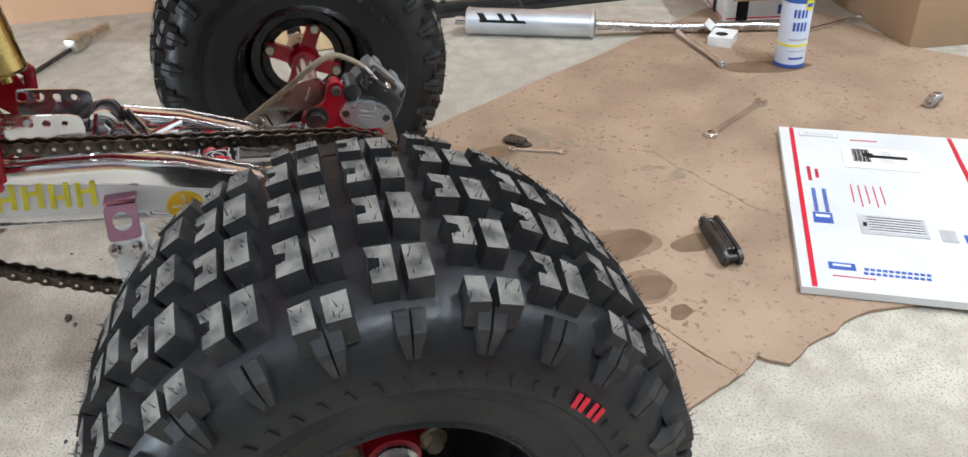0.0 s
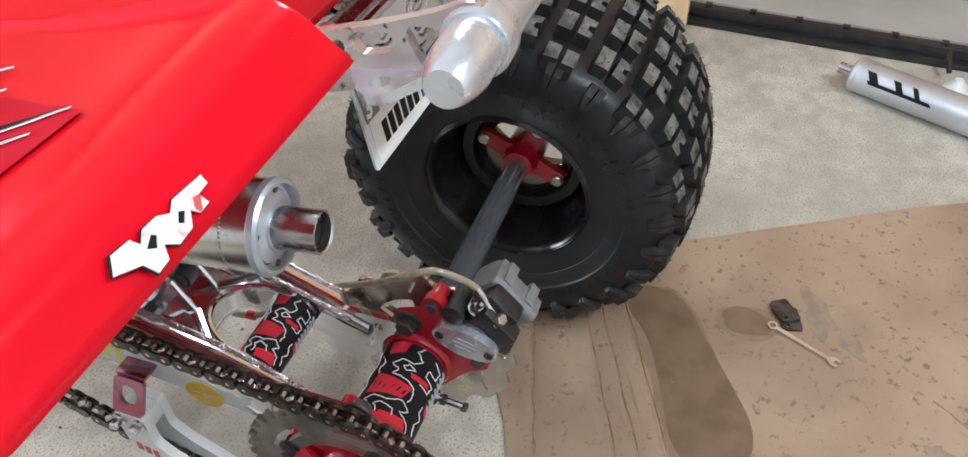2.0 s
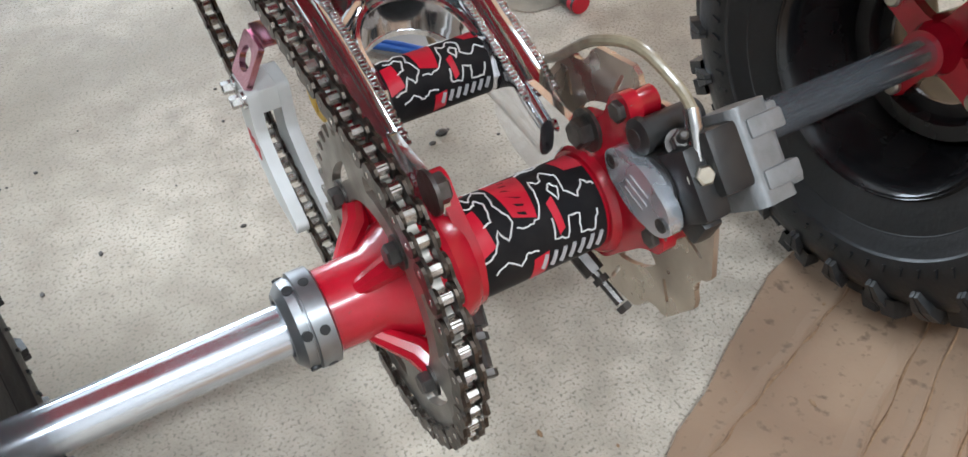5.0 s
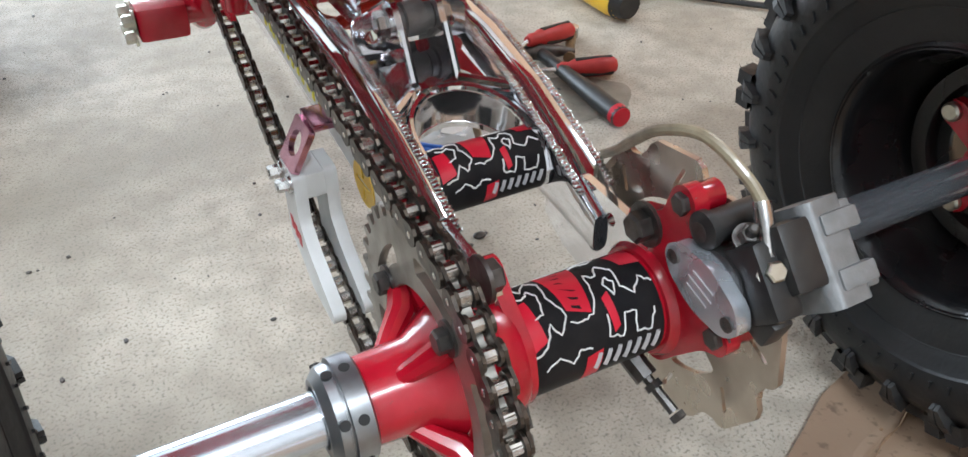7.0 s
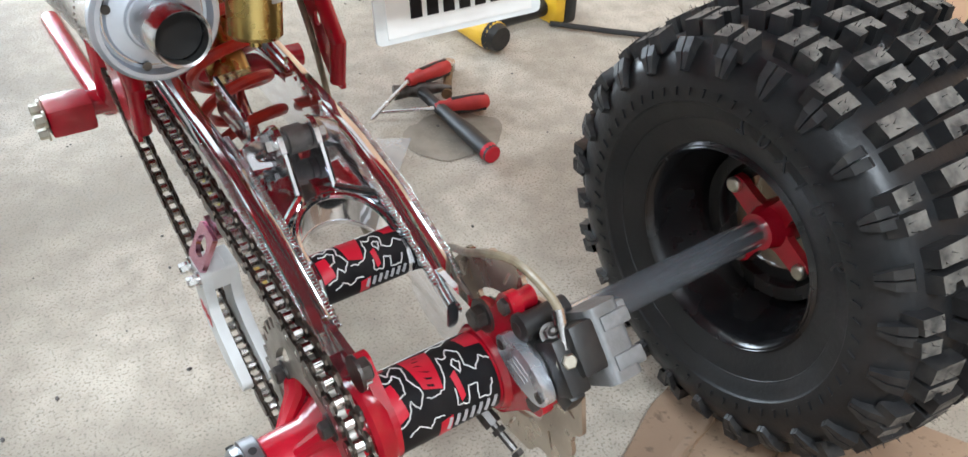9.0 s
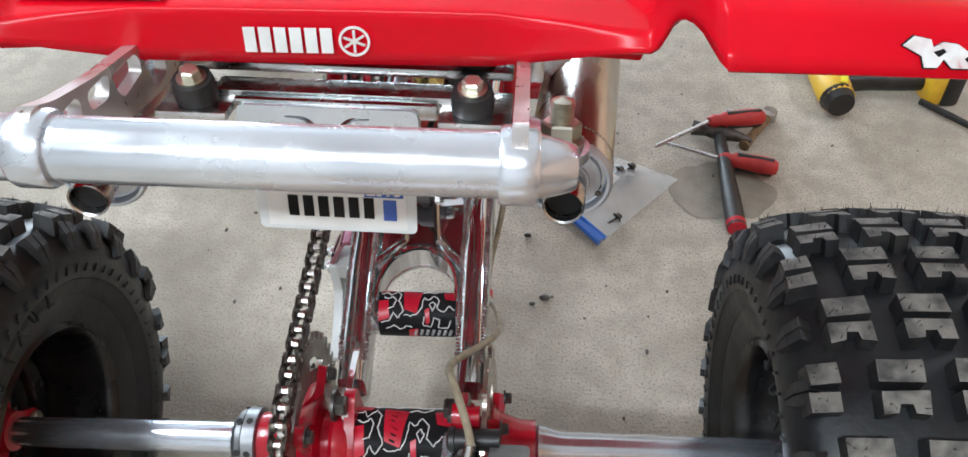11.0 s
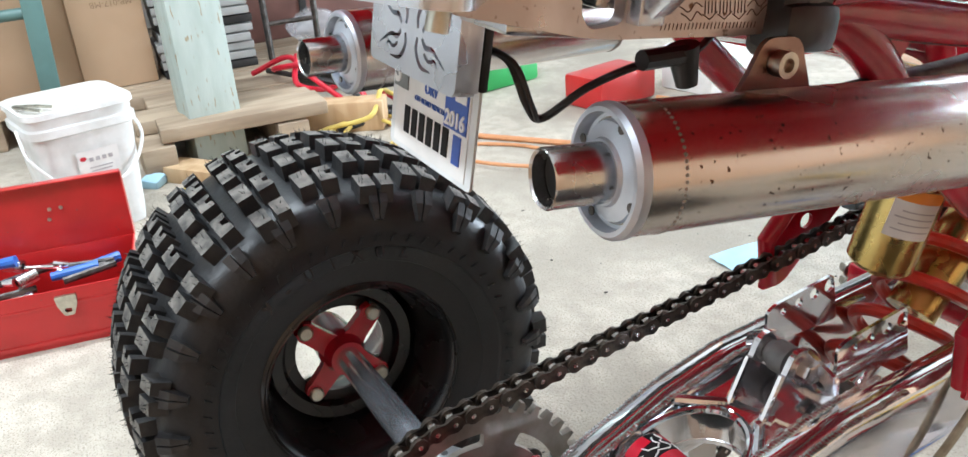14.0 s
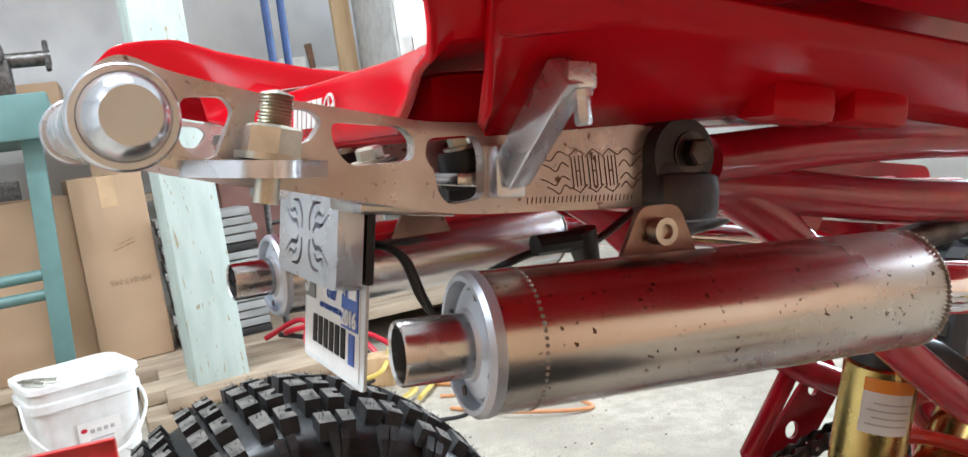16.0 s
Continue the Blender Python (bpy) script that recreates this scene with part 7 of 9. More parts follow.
spanner("spanner", (0.475, -0.340), (0.432, -0.442), 0.0075, "small chrome combination spanner on the cardboard", 0.0064)
spanner("spanner", (0.420, -0.722), (0.545, -0.908), 0.0135, "large chrome combination spanner on the cardboard", 0.0064)
spanner("spanner", (0.955, -1.40), (0.885, -1.165), 0.0135, "long chrome spanner beside the spray can", 0.0064)
pad = thing("brake_pad", "two grey steel brake pad shims on the cardboard", "brake pad", (0.494, -0.368, 0.0064), 20)
for k, (dx, dy, tn) in enumerate(((0, 0, 0), (0.012, 0.006, 18))):
    bm = bmesh.new()
    plate(bm, rounded2([(-0.022, -0.014), (0.020, -0.014), (0.022, 0.010), (0.008, 0.016), (-0.020, 0.014)], 0.004), [circle2(-0.014, 0.006, 0.003, 10)], 0.004, pose(dx, dy, 0.002 + 0.0045 * k, 0, 3 * k, tn))
    part("pad_plate", bm, DARK_STEEL, pad)
bm = bmesh.new()
lathe(bm, [(0, 0), (0, 0.0072), (0.018, 0.0072), (0.022, 0.0058), (0.200, 0.0058), (0.205, 0.0075), (0.228, 0.0085), (0.230, 0.0062), (0.222, 0.0060), (0.222, 0)], (0, 0, 0), (1, 0, 0), 20)
ext = part("extension_bar", bm, CHROME, None)
ext.matrix_basis = pose(0.968, -0.893, 0.0150, 0, 0, math.degrees(math.atan2(-0.014, -0.23)))
tagged(ext, "chrome socket extension bar on the cardboard", "socket extension")
bm = bmesh.new()
lathe(bm, [(0, 0.006), (0, 0.0115), (0.016, 0.0118), (0.018, 0.0135), (0.034, 0.0135), (0.034, 0.009), (0.02, 0.009), (0.02, 0.006)], (0, 0, 0), (1, 0, 0), 24, closed=True)
sk = part("socket", bm, STEEL, None)
sk.matrix_basis = pose(0.425, -1.205, 0.0198, 0, 0, -62)
tagged(sk, "short steel socket lying on the cardboard", "socket")

# dark oily patch soaked into the concrete under the hammer
OIL_WET = mat("oily_concrete", (0.29, 0.254, 0.206), 0.62, second=(0.21, 0.183, 0.147), scale=24, bump=0.3, bump_scale=240, speck=(0.30, 0.265, 0.215), speck_scale=260, speck_cut=(0.60, 0.72))
bm = bmesh.new()
rim_pts = []
for k in range(40):
    a = 2 * math.pi * k / 40
    q = 1 + 0.22 * noise.noise(Vector((math.cos(a) * 1.6, math.sin(a) * 1.6, 4.0))) + 0.06 * noise.noise(Vector((math.cos(a) * 6, math.sin(a) * 6, 1.0)))
    rim_pts.append(bm.verts.new((0.415 + 0.085 * q * math.cos(a), 0.660 + 0.075 * q * math.sin(a), 0.0014)))
bm.faces.new(rim_pts)
tagged(part("oil_patch", bm, OIL_WET, None, smooth=0), "dark oily patch soaked into the concrete", "stain", kind="structure")

# folding tool, closed
tool = thing("folding_tool", "closed black folding multi-tool on the cardboard", "multi-tool", (0.066, -0.580, 0.0064), 174)
for s in (-1, 1):
    bm = bmesh.new()
    plate(bm, rounded2([(-0.062, 0.002), (-0.056, 0.024), (0.050, 0.026), (0.062, 0.018), (0.062, 0.004), (0.050, 0.0), (-0.055, 0.0)], 0.006), [], 0.006, basis((0, s * 0.011, 0), (1, 0, 0), (0, 0, 1)))
    part("scale", bm, BLACK_PLASTIC, tool, "black handle side")
for k, y in enumerate((-0.0055, -0.0018, 0.0018, 0.0055)):
    bm = bmesh.new()
    plate(bm, rounded2([(-0.045, 0.006), (0.045, 0.006), (0.042, 0.0235), (-0.04, 0.022 + 0.001 * (k % 2))], 0.003), [], 0.0022, basis((0, y, 0), (1, 0, 0), (0, 0, 1)))
    part("blade", bm, DARK_STEEL, tool)
for x in (-0.052, 0.052):
    bm = bmesh.new()
    sweep(bm, [(x, -0.0165, 0.013), (x, 0.0165, 0.013)], 0.006, 12)
    part("pivot", bm, BLACK_PLASTIC, tool)

# flat mailing carton
E0, E1 = Vector((0.405, -0.863)), Vector((-0.076, -0.634))
ed = (E1 - E0).normalized()
en = Vector((-ed.y, ed.x)) * -1
if en.y > 0:
    en = -en
carton = thing("mailing_carton", "flat white mailing carton with red stripes and labels", "carton", (0, 0, 0))
mc = basis((*E0, 0.0205), (*ed, 0), (*en, 0))
if mc.col[2][2] < 0:
    mc = basis((*E0, 0.0205), (*en, 0), (*ed, 0))
SWAP = abs((mc.to_3x3() @ Vector((1, 0, 0))).xy.dot(ed)) < 0.5
def cp(u, v):
    """A place on the carton: u along its near edge, v across it."""
    return (v, u) if SWAP else (u, v)
CL_, CW_ = (E1 - E0).length, 0.40
bm = bmesh.new()
plate(bm, [cp(0, 0), cp(CL_, 0.004), cp(CL_ - 0.003, CW_), cp(-0.002, CW_)][:: (1 if not SWAP else -1)], [], 0.012, mc @ Matrix.Translation((0, 0, -0.007)))
cbody = part("carton_body", bm, mat("white_card", (0.60, 0.595, 0.59), 0.6, second=(0.54, 0.535, 0.53), scale=5, bump=0.05), carton, "white printed card")
def cbar(u0, u1, v0, v1, material, nm="print_bar", lift=0.0):
    a, b = cp(u0, v0), cp(u1, v1)
    x0, x1, y0, y1 = min(a[0], b[0]), max(a[0], b[0]), min(a[1], b[1]), max(a[1], b[1])
    bars([((x0 + x1) / 2, (y0 + y1) / 2, x1 - x0, y1 - y0)], cbody, material, mc @ Matrix.Translation((0, 0, -0.0004 + lift)), nm)
cbar(0.003, CL_ - 0.003, 0.0185, 0.0260, RED_PRINT, "red_stripe")
cbar(0.003, CL_ - 0.003, 0.300, 0.3075, RED_PRINT, "red_stripe")
cbar(0.016, 0.034, 0.036, 0.105, GREY_PRINT, "code_frame")
cbar(0.018, 0.032, 0.038, 0.103, WHITE_PRINT, "code_field", 0.0003)
for k in range(16):
    cbar(0.020, 0.030, 0.042 + 0.0036 * k, 0.0436 + 0.0036 * k + 0.0006 * (k % 3), GREY_PRINT, "code_bar", 0.0006)
for k in range(8):                                  # small lettering shown as plain bars
    cbar(0.037, 0.0405, 0.126 + 0.006 * k, 0.1305 + 0.006 * k, RED_PRINT, "print_bar")
    cbar(0.160 + 0.0065 * k, 0.1645 + 0.0065 * k, 0.0385, 0.0445, RED_PRINT, "print_bar")
for k in range(5):
    cbar(0.167 + 0.0065 * k, 0.1715 + 0.0065 * k, 0.0515, 0.0570, RED_PRINT, "print_bar")
for k in range(11):
    cbar(0.238 + 0.0072 * k, 0.2428 + 0.0072 * k, 0.0400, 0.0465, BLUE_PRINT, "print_bar")
    cbar(0.238 + 0.0072 * k, 0.2428 + 0.0072 * k, 0.0570, 0.0635, BLUE_PRINT, "print_bar")
    cbar(0.470, 0.4755, 0.096 + 0.0085 * k, 0.102 + 0.0085 * k, BLUE_PRINT, "print_bar")
    cbar(0.481, 0.4865, 0.094 + 0.0085 * k, 0.100 + 0.0085 * k, BLUE_PRINT, "print_bar")
cbar(0.318, 0.350, 0.036, 0.066, BLUE_PRINT, "blue_patch")
cbar(0.325, 0.333, 0.040, 0.062, WHITE_PRINT, "patch_wing", 0.0004)
cbar(0.462, 0.480, 0.046, 0.084, BLUE_PRINT, "blue_patch")
cbar(0.467, 0.472, 0.052, 0.078, WHITE_PRINT, "patch_wing", 0.0004)
for k in range(12):
    cbar(0.496, 0.4985, 0.050 + 0.005 * k, 0.0535 + 0.005 * k, RED_PRINT, "print_bar")
cbar(0.070, 0.150, 0.105, 0.240, WHITE_PRINT, "paper_label", 0.0003)
for k in range(14):
    cbar(0.076, 0.126, 0.122 + 0.0022 * k, 0.1231 + 0.0022 * k + 0.0005 * (k % 3), BLACK_PRINT, "barcode_bar", 0.0007)
for k in range(6):
    cbar(0.080 + 0.008 * k, 0.083 + 0.008 * k, 0.168, 0.188 + 0.004 * (k % 2), GREY_PRINT, "print_bar", 0.0007)
cbar(0.098, 0.108, 0.150, 0.215, BLACK_PRINT, "torn_tape", 0.0011)
cbar(0.092, 0.104, 0.140, 0.158, BLACK_PRINT, "torn_tape", 0.0013)
for k in range(5):                                  # pale red small print
    cbar(0.215, 0.275 + 0.012 * (k % 2), 0.105 + 0.012 * k, 0.1066 + 0.012 * k, RED_PRINT, "small_print")
cbar(0.315, 0.372, 0.105, 0.205, GREY_PRINT, "shipping_label", 0.0002)
for k in range(12):
    cbar(0.320 + 0.0038 * k, 0.3214 + 0.0038 * k, 0.118, 0.200, WHITE_PRINT if k % 2 else BLACK_PRINT, "label_bar", 0.0006)
cbar(0.338, 0.350, 0.110, 0.116, BLACK_PRINT, "code_patch", 0.0008)
cbar(0.34, 0.375, 0.222, 0.245, GREY_PRINT, "code_bar")
cbar(0.35, 0.372, 0.256, 0.278, BLUE_PRINT, "code_patch")


# ---- spray can ----
can = thing("spray_can", "blue and white spray lubricant can with red cap", "spray can", (0.722, -1.060, 0.006), 15)
bm = bmesh.new()
lathe(bm, [(0, 0), (0, 0.029), (0.004, 0.033), (0.170, 0.033), (0.174, 0.031)], (0, 0, 0), (0, 0, 1), 40)
body = part("can_body", bm, mat("can_white", (0.62, 0.66, 0.76), 0.3, second=(0.55, 0.60, 0.72), scale=20), can, "white can wall with blue print")
for z0, z1, mt, nm in ((0.002, 0.010, BLUE_PRINT, "blue_band"), (0.150, 0.172, BLUE_PRINT, "blue_band"), (0.052, 0.057, YELLOW_PRINT, "yellow_band")):
    bm = bmesh.new()
    lathe(bm, [(z0, 0.0332), (z0, 0.0336), (z1, 0.0336), (z1, 0.0332)], (0, 0, 0), (0, 0, 1), 40)
    part(nm, bm, mt, body)
def can_patch(a0, a1, z0, z1, material, nm, lift=0.0006):
    bm = bmesh.new()
    rows = [[bm.verts.new(((0.033 + lift) * math.cos(a), (0.033 + lift) * math.sin(a), z)) for z in (z0, z1)] for a in (radians(a0 + (a1 - a0) * k / 6) for k in range(7))]
    for p, q in zip(rows, rows[1:]):
        bm.faces.new((p[0], p[1], q[1], q[0]))
    part(nm, bm, material, body)
can_patch(165, 200, 0.135, 0.158, YELLOW_PRINT, "yellow_shield", 0.0012)
can_patch(170, 195, 0.142, 0.150, BLUE_PRINT, "shield_bar", 0.0018)
for k in range(4):
    can_patch(125 + 14 * k, 134 + 14 * k, 0.118, 0.136, BLUE_PRINT, "block")
    can_patch(128 + 14 * k, 137 + 14 * k, 0.088, 0.108, BLUE_PRINT, "block")
can_patch(120, 195, 0.066, 0.070, GREY_PRINT, "small_print")
can_patch(120, 195, 0.040, 0.043, GREY_PRINT, "small_print")
can_patch(130, 190, 0.022, 0.027, BLUE_PRINT, "small_print")
bm = bmesh.new()
lathe(bm, [(0.172, 0.0315), (0.176, 0.030), (0.188, 0.022), (0.192, 0.021), (0.192, 0)], (0, 0, 0), (0, 0, 1), 36)
part("can_shoulder", bm, ALU, can, "bare metal shoulder")
bm = bmesh.new()
lathe(bm, [(0.190, 0), (0.190, 0.0225), (0.200, 0.0225), (0.212, 0.021), (0.226, 0.0175), (0.226, 0)], (0, 0, 0), (0, 0, 1), 30)
box(bm, (0.008, 0.006, 0.232), (0.030, 0.022, 0.020), rot(0, -25, 30), 0.006)
part("nozzle_cap", bm, RED_PRINT, can, "red plastic spray head")
bm = bmesh.new()
sweep(bm, [(0.0, 0.010, 0.236), (0.005, 0.055, 0.262)], 0.0013, 8)
part("straw", bm, RED_PRINT, can, "thin red straw")

# small white box with a round hole
wb = thing("parts_box", "small open white card box with a round hole", "box", (0.892, -0.978, 0.0064), -38)
for sx in (-1, 1):
    bm = bmesh.new()
    box(bm, (sx * 0.034, 0, 0.011), (0.001, 0.056, 0.022))
    part("side_wall", bm, WHITE_PRINT, wb, smooth=0)
for sy in (-1, 1):
    bm = bmesh.new()
    box(bm, (0, sy * 0.0285, 0.011), (0.069, 0.001, 0.022))
    part("side_wall", bm, WHITE_PRINT, wb, smooth=0)
bm = bmesh.new()
plate(bm, [(-0.034, -0.028), (0.034, -0.028), (0.034, 0.028), (-0.034, 0.028)], [circle2(-0.006, 0.002, 0.015, 24)], 0.001, Matrix.Translation((0, 0, 0.0225)))
part("top_panel", bm, WHITE_PRINT, wb, smooth=0)
bm = bmesh.new()
box(bm, (0, 0, 0.0008), (0.068, 0.056, 0.001))
part("base_panel", bm, WHITE_PRINT, wb, smooth=0)
bm = bmesh.new()
box(bm, (0.030, 0.040, 0.030), (0.05, 0.001, 0.024), rot(-50))
part("flap", bm, WHITE_PRINT, wb, smooth=0)
bars([(0, 0.0, 0.05, 0.018)], wb, BLACK_PRINT, basis((0.0352, 0, 0.011), (0, 1, 0), (0, 0, 1)), "black_patch")
bm = bmesh.new()
lathe(bm, [(0.002, 0.006), (0.002, 0.013), (0.016, 0.013), (0.016, 0.006)], (-0.006, 0.002, 0), (0, 0, 1), 20, closed=True)
part("bearing", bm, DARK_STEEL, wb)

# open shipping box
sb = thing("shipping_box", "open white shipping box with red lines and black tape", "box", (1.115, -1.165, 0), -10)
bw, bd, bh = 0.20, 0.20, 0.105
bm = bmesh.new()
for sx in (-1, 1):
    box(bm, (sx * bw / 2, 0, bh / 2), (0.004, bd, bh))
for sy in (-1, 1):
    box(bm, (0, sy * bd / 2, bh / 2), (bw - 0.006, 0.004, bh))
box(bm, (0, 0, 0.003), (bw - 0.006, bd - 0.006, 0.004))
part("box_wall", bm, WHITE_PRINT, sb, smooth=0)
bm = bmesh.new()
box(bm, (0, 0, 0.008), (bw - 0.012, bd - 0.012, 0.003))
for sx in (-1, 1):
    box(bm, (sx * (bw / 2 - 0.0045), 0, bh / 2), (0.003, bd - 0.012, bh - 0.004))
for sy in (-1, 1):
    box(bm, (0, sy * (bd / 2 - 0.0045), bh / 2), (bw - 0.014, 0.003, bh - 0.004))
part("box_lining", bm, BOX_CARD, sb, "brown card inside", smooth=0)
for c, s, r in (((-bw / 2 - 0.030, 0, bh - 0.012), (0.075, bd, 0.004), rot(0, -22)), ((bw / 2 + 0.030, 0, bh + 0.02), (0.075, bd, 0.004), rot(0, -38)), ((0, bd / 2 + 0.032, bh + 0.012), (bw, 0.075, 0.004), rot(22)), ((0, -bd / 2 - 0.022, bh + 0.030), (bw, 0.075, 0.004), rot(-52))):
    bm = bmesh.new()
    box(bm, c, s, r)
    fl = part("flap", bm, BOX_CARD, sb, "open card flap with worn corrugations", smooth=0)
    along_x = s[0] > s[1]
    n = 16
    for k in range(n):
        bm = bmesh.new()
        f = (k + 0.5) / n - 0.5
        off = Vector((f * s[0], 0, 0.0024)) if along_x else Vector((0, f * s[1], 0.0024))
        box(bm, Vector(c) + r @ off, ((s[0] / n * 0.42, s[1] * 0.98, 0.0012) if along_x else (s[0] * 0.98, s[1] / n * 0.42, 0.0012)), r)
        part("corrugation", bm, CARD_EDGE, fl, smooth=0)
for z in (0.012, 0.090):
    bars([(0, 0, bd - 0.01, 0.004)], sb, RED_PRINT, basis((-bw / 2 - 0.0025, 0, z), (0, -1, 0), (0, 0, 1)), "red_line")
    bars([(0, 0, bw - 0.01, 0.004)], sb, RED_PRINT, basis((0, bd / 2 + 0.0025, z), (-1, 0, 0), (0, 0, 1)), "red_line")
bars([(-0.055, 0, 0.030, 0.104)], sb, BLACK_PRINT, basis((-bw / 2 - 0.0030, 0, bh / 2), (0, -1, 0), (0, 0, 1)), "black_tape")
bars([(0.02, 0, 0.030, 0.104)], sb, BLACK_PRINT, basis((0, bd / 2 + 0.0030, bh / 2), (-1, 0, 0), (0, 0, 1)), "black_tape")
bars([(0.045, 0.018, 0.05, 0.012), (0.05, -0.02, 0.025, 0.025)], sb, BLUE_PRINT, basis((-bw / 2 - 0.0030, 0, bh / 2), (0, -1, 0), (0, 0, 1)), "blue_patch")
bars([(-0.05, -0.01, 0.035, 0.028)], sb, BLUE_PRINT, basis((0, bd / 2 + 0.0030, bh / 2), (-1, 0, 0), (0, 0, 1)), "blue_patch")

# ---- spare silencer with its pipe ----
sp0, sp1, sp2 = Vector((1.150, -0.395, 0.036)), Vector((1.032, -0.700, 0.033)), Vector((0.925, -1.165, 0.016))
spare = thing("spare_silencer", "dull aluminium silencer with a long pipe on the floor", "silencer", (0, 0, 0))
bm = bmesh.new()
d = sp1 - sp0
lathe(bm, [(0.0, 0.012), (0.0, 0.030), (0.004, 0.0345), (0.010, 0.0345), (0.012, 0.033), (d.length - 0.012, 0.033), (d.length - 0.010, 0.0345), (d.length - 0.003, 0.0345), (d.length, 0.030), (d.length, 0.012)], sp0, d, 40)
sbod = part("can_body", bm, mat("dull_aluminium", (0.62, 0.63, 0.66), 0.42, 0.85, second=(0.52, 0.53, 0.56), scale=9, rough_var=0.08), spare)
bm = bmesh.new()
lathe(bm, [(-0.030, 0.009), (-0.030, 0.011), (0.0, 0.011), (0.0, 0.009)], sp0, d, 24, closed=True)
part("outlet", bm, STEEL, spare)
bm = bmesh.new()
sweep(bm, spline([sp1, sp1.lerp(sp2, 0.4) + Vector((0, 0, -0.006)), sp1.lerp(sp2, 0.8), sp2], 6), 0.012, 18)
sweep(bm, spline([sp1 + Vector((0.010, 0, -0.01)), sp1.lerp(sp2, 0.5) + Vector((0.022, 0, -0.014)), sp2 + Vector((0.03, 0.02, -0.006))], 6), 0.007, 12)
lathe(bm, [(0, 0.012), (0, 0.0145), (0.03, 0.0155), (0.03, 0.012)], sp2, (sp2 - sp1), 20, closed=True)
part("pipe", bm, STEEL, spare, "scuffed steel pipe")
# dark slanted blocks on the silencer
dn = d.normalized()
up = Vector((-0.75, 0.29, 0.60)).normalized()
up = (up - dn * up.dot(dn)).normalized()
sd_ = dn.cross(up)
bm = bmesh.new()
for k, (s0, w, lean) in enumerate(((0.030, 0.052, 0.0), (0.082, 0.040, 0.010), (0.118, 0.030, 0.006))):
    for a0, a1, ww, ss in ((12, 24, w, 0.0), (-18, 12, w * 0.34, w * 0.1)):
        rows = []
        for j in range(5):
            a = radians(a0 + (a1 - a0) * j / 4)
            nrm = up * math.cos(a) + sd_ * math.sin(a)
            sh = s0 + ss + 0.0004 * (a0 + (a1 - a0) * j / 4)
            rows.append([bm.verts.new(sp0 + dn * t + nrm * 0.0336) for t in (sh, sh + ww)])
        for p, q in zip(rows, rows[1:]):
            bm.faces.new((p[0], p[1], q[1], q[0]))
part("dark_mark", bm, BLACK_PRINT, sbod, "dark slanted print")
# small funnel-shaped white cap with a stem, beyond the silencer
bm = bmesh.new()
lathe(bm, [(0, 0.026), (0.002, 0.026), (0.016, 0.012), (0.022, 0.008), (0.022, 0)], (1.215, -0.585, 0.001), (0, 0, 1), 20)
fn = part("bottle_nozzle", bm, WHITE_PLASTIC, None)
tagged(fn, "small white plastic cap on the concrete", "cap")
bm = bmesh.new()
sweep(bm, [(1.235, -0.565, 0.024), (1.285, -0.560, 0.040)], 0.005, 10)
part("stem", bm, BLACK_PLASTIC, fn)

# ---- by the east wall: sill, black strip, panel, boards, tall carton ----
slab("door_sill", (1.46, -0.62, 0.012), (0.20, 1.46, 0.024), mat("grey_sill", (0.40, 0.385, 0.35), 0.6, second=(0.33, 0.315, 0.29), scale=5, bump=0.1), "flat grey sill before the panelled door", "sill")
st = thing("edge_strip", "black rubber edge strip along the sill", "strip", (1.325, -0.60, 0), 0)
bm = bmesh.new()
box(bm, (0, 0, 0.016), (0.026, 1.36, 0.032), None, 0.004)
box(bm, (-0.022, 0, 0.005), (0.03, 1.36, 0.010), None, 0.002)
part("strip_body", bm, BLACK_PLASTIC, st)
for k in range(14):
    bm = bmesh.new()
    box(bm, (0.004, -0.62 + 0.095 * k, 0.034), (0.016, 0.014, 0.006), None, 0.001)
    part("clip", bm, BLACK_PLASTIC, st)
dr = thing("panel_door", "tan wooden panel door with a narrow rail", "door", (1.575, -0.60, 0.024))
bm = bmesh.new()
box(bm, (0, 0, 1.0), (0.03, 1.5, 1.98), None, 0.003)
part("panel", bm, PANEL, dr)
for y, w in ((0.49, 0.035), (-0.28, 0.03)):
    bm = bmesh.new()
    box(bm, (-0.022, y, 1.0), (0.014, w, 1.98), None, 0.002)
    part("rail", bm, WOOD, dr)
bm = bmesh.new()
box(bm, (-0.018, 0, 0.008), (0.010, 1.5, 0.014))
part("seal", bm, BLACK_PLASTIC, dr)
for k, (x, y, w, tn) in enumerate(((1.15, -0.02, 0.085, 4), (1.18, 0.075, 0.035, 8), (1.20, 0.12, 0.09, 10), (1.21, 0.22, 0.04, 3), (1.24, 0.28, 0.09, 12))):
    bm = bmesh.new()
    box(bm, (0, 0, 0.62), (0.036, w, 1.24), None, 0.003)
    bd_ = part("board", bm, WOOD, None)
    bd_.matrix_basis = pose(x, y, 0.0, 0, 13, tn)
    tagged(bd_, "pale pine board leaning on the wall", "board", "leaning boards")
tc = thing("tall_carton", "large brown cardboard carton standing on the floor", "carton", (1.02, -1.74, 0), -4)
bm = bmesh.new()
box(bm, (0, 0, 0.45), (0.62, 0.68, 0.90), None, 0.004)
part("carton_wall", bm, BOX_CARD, tc)
bm = bmesh.new()
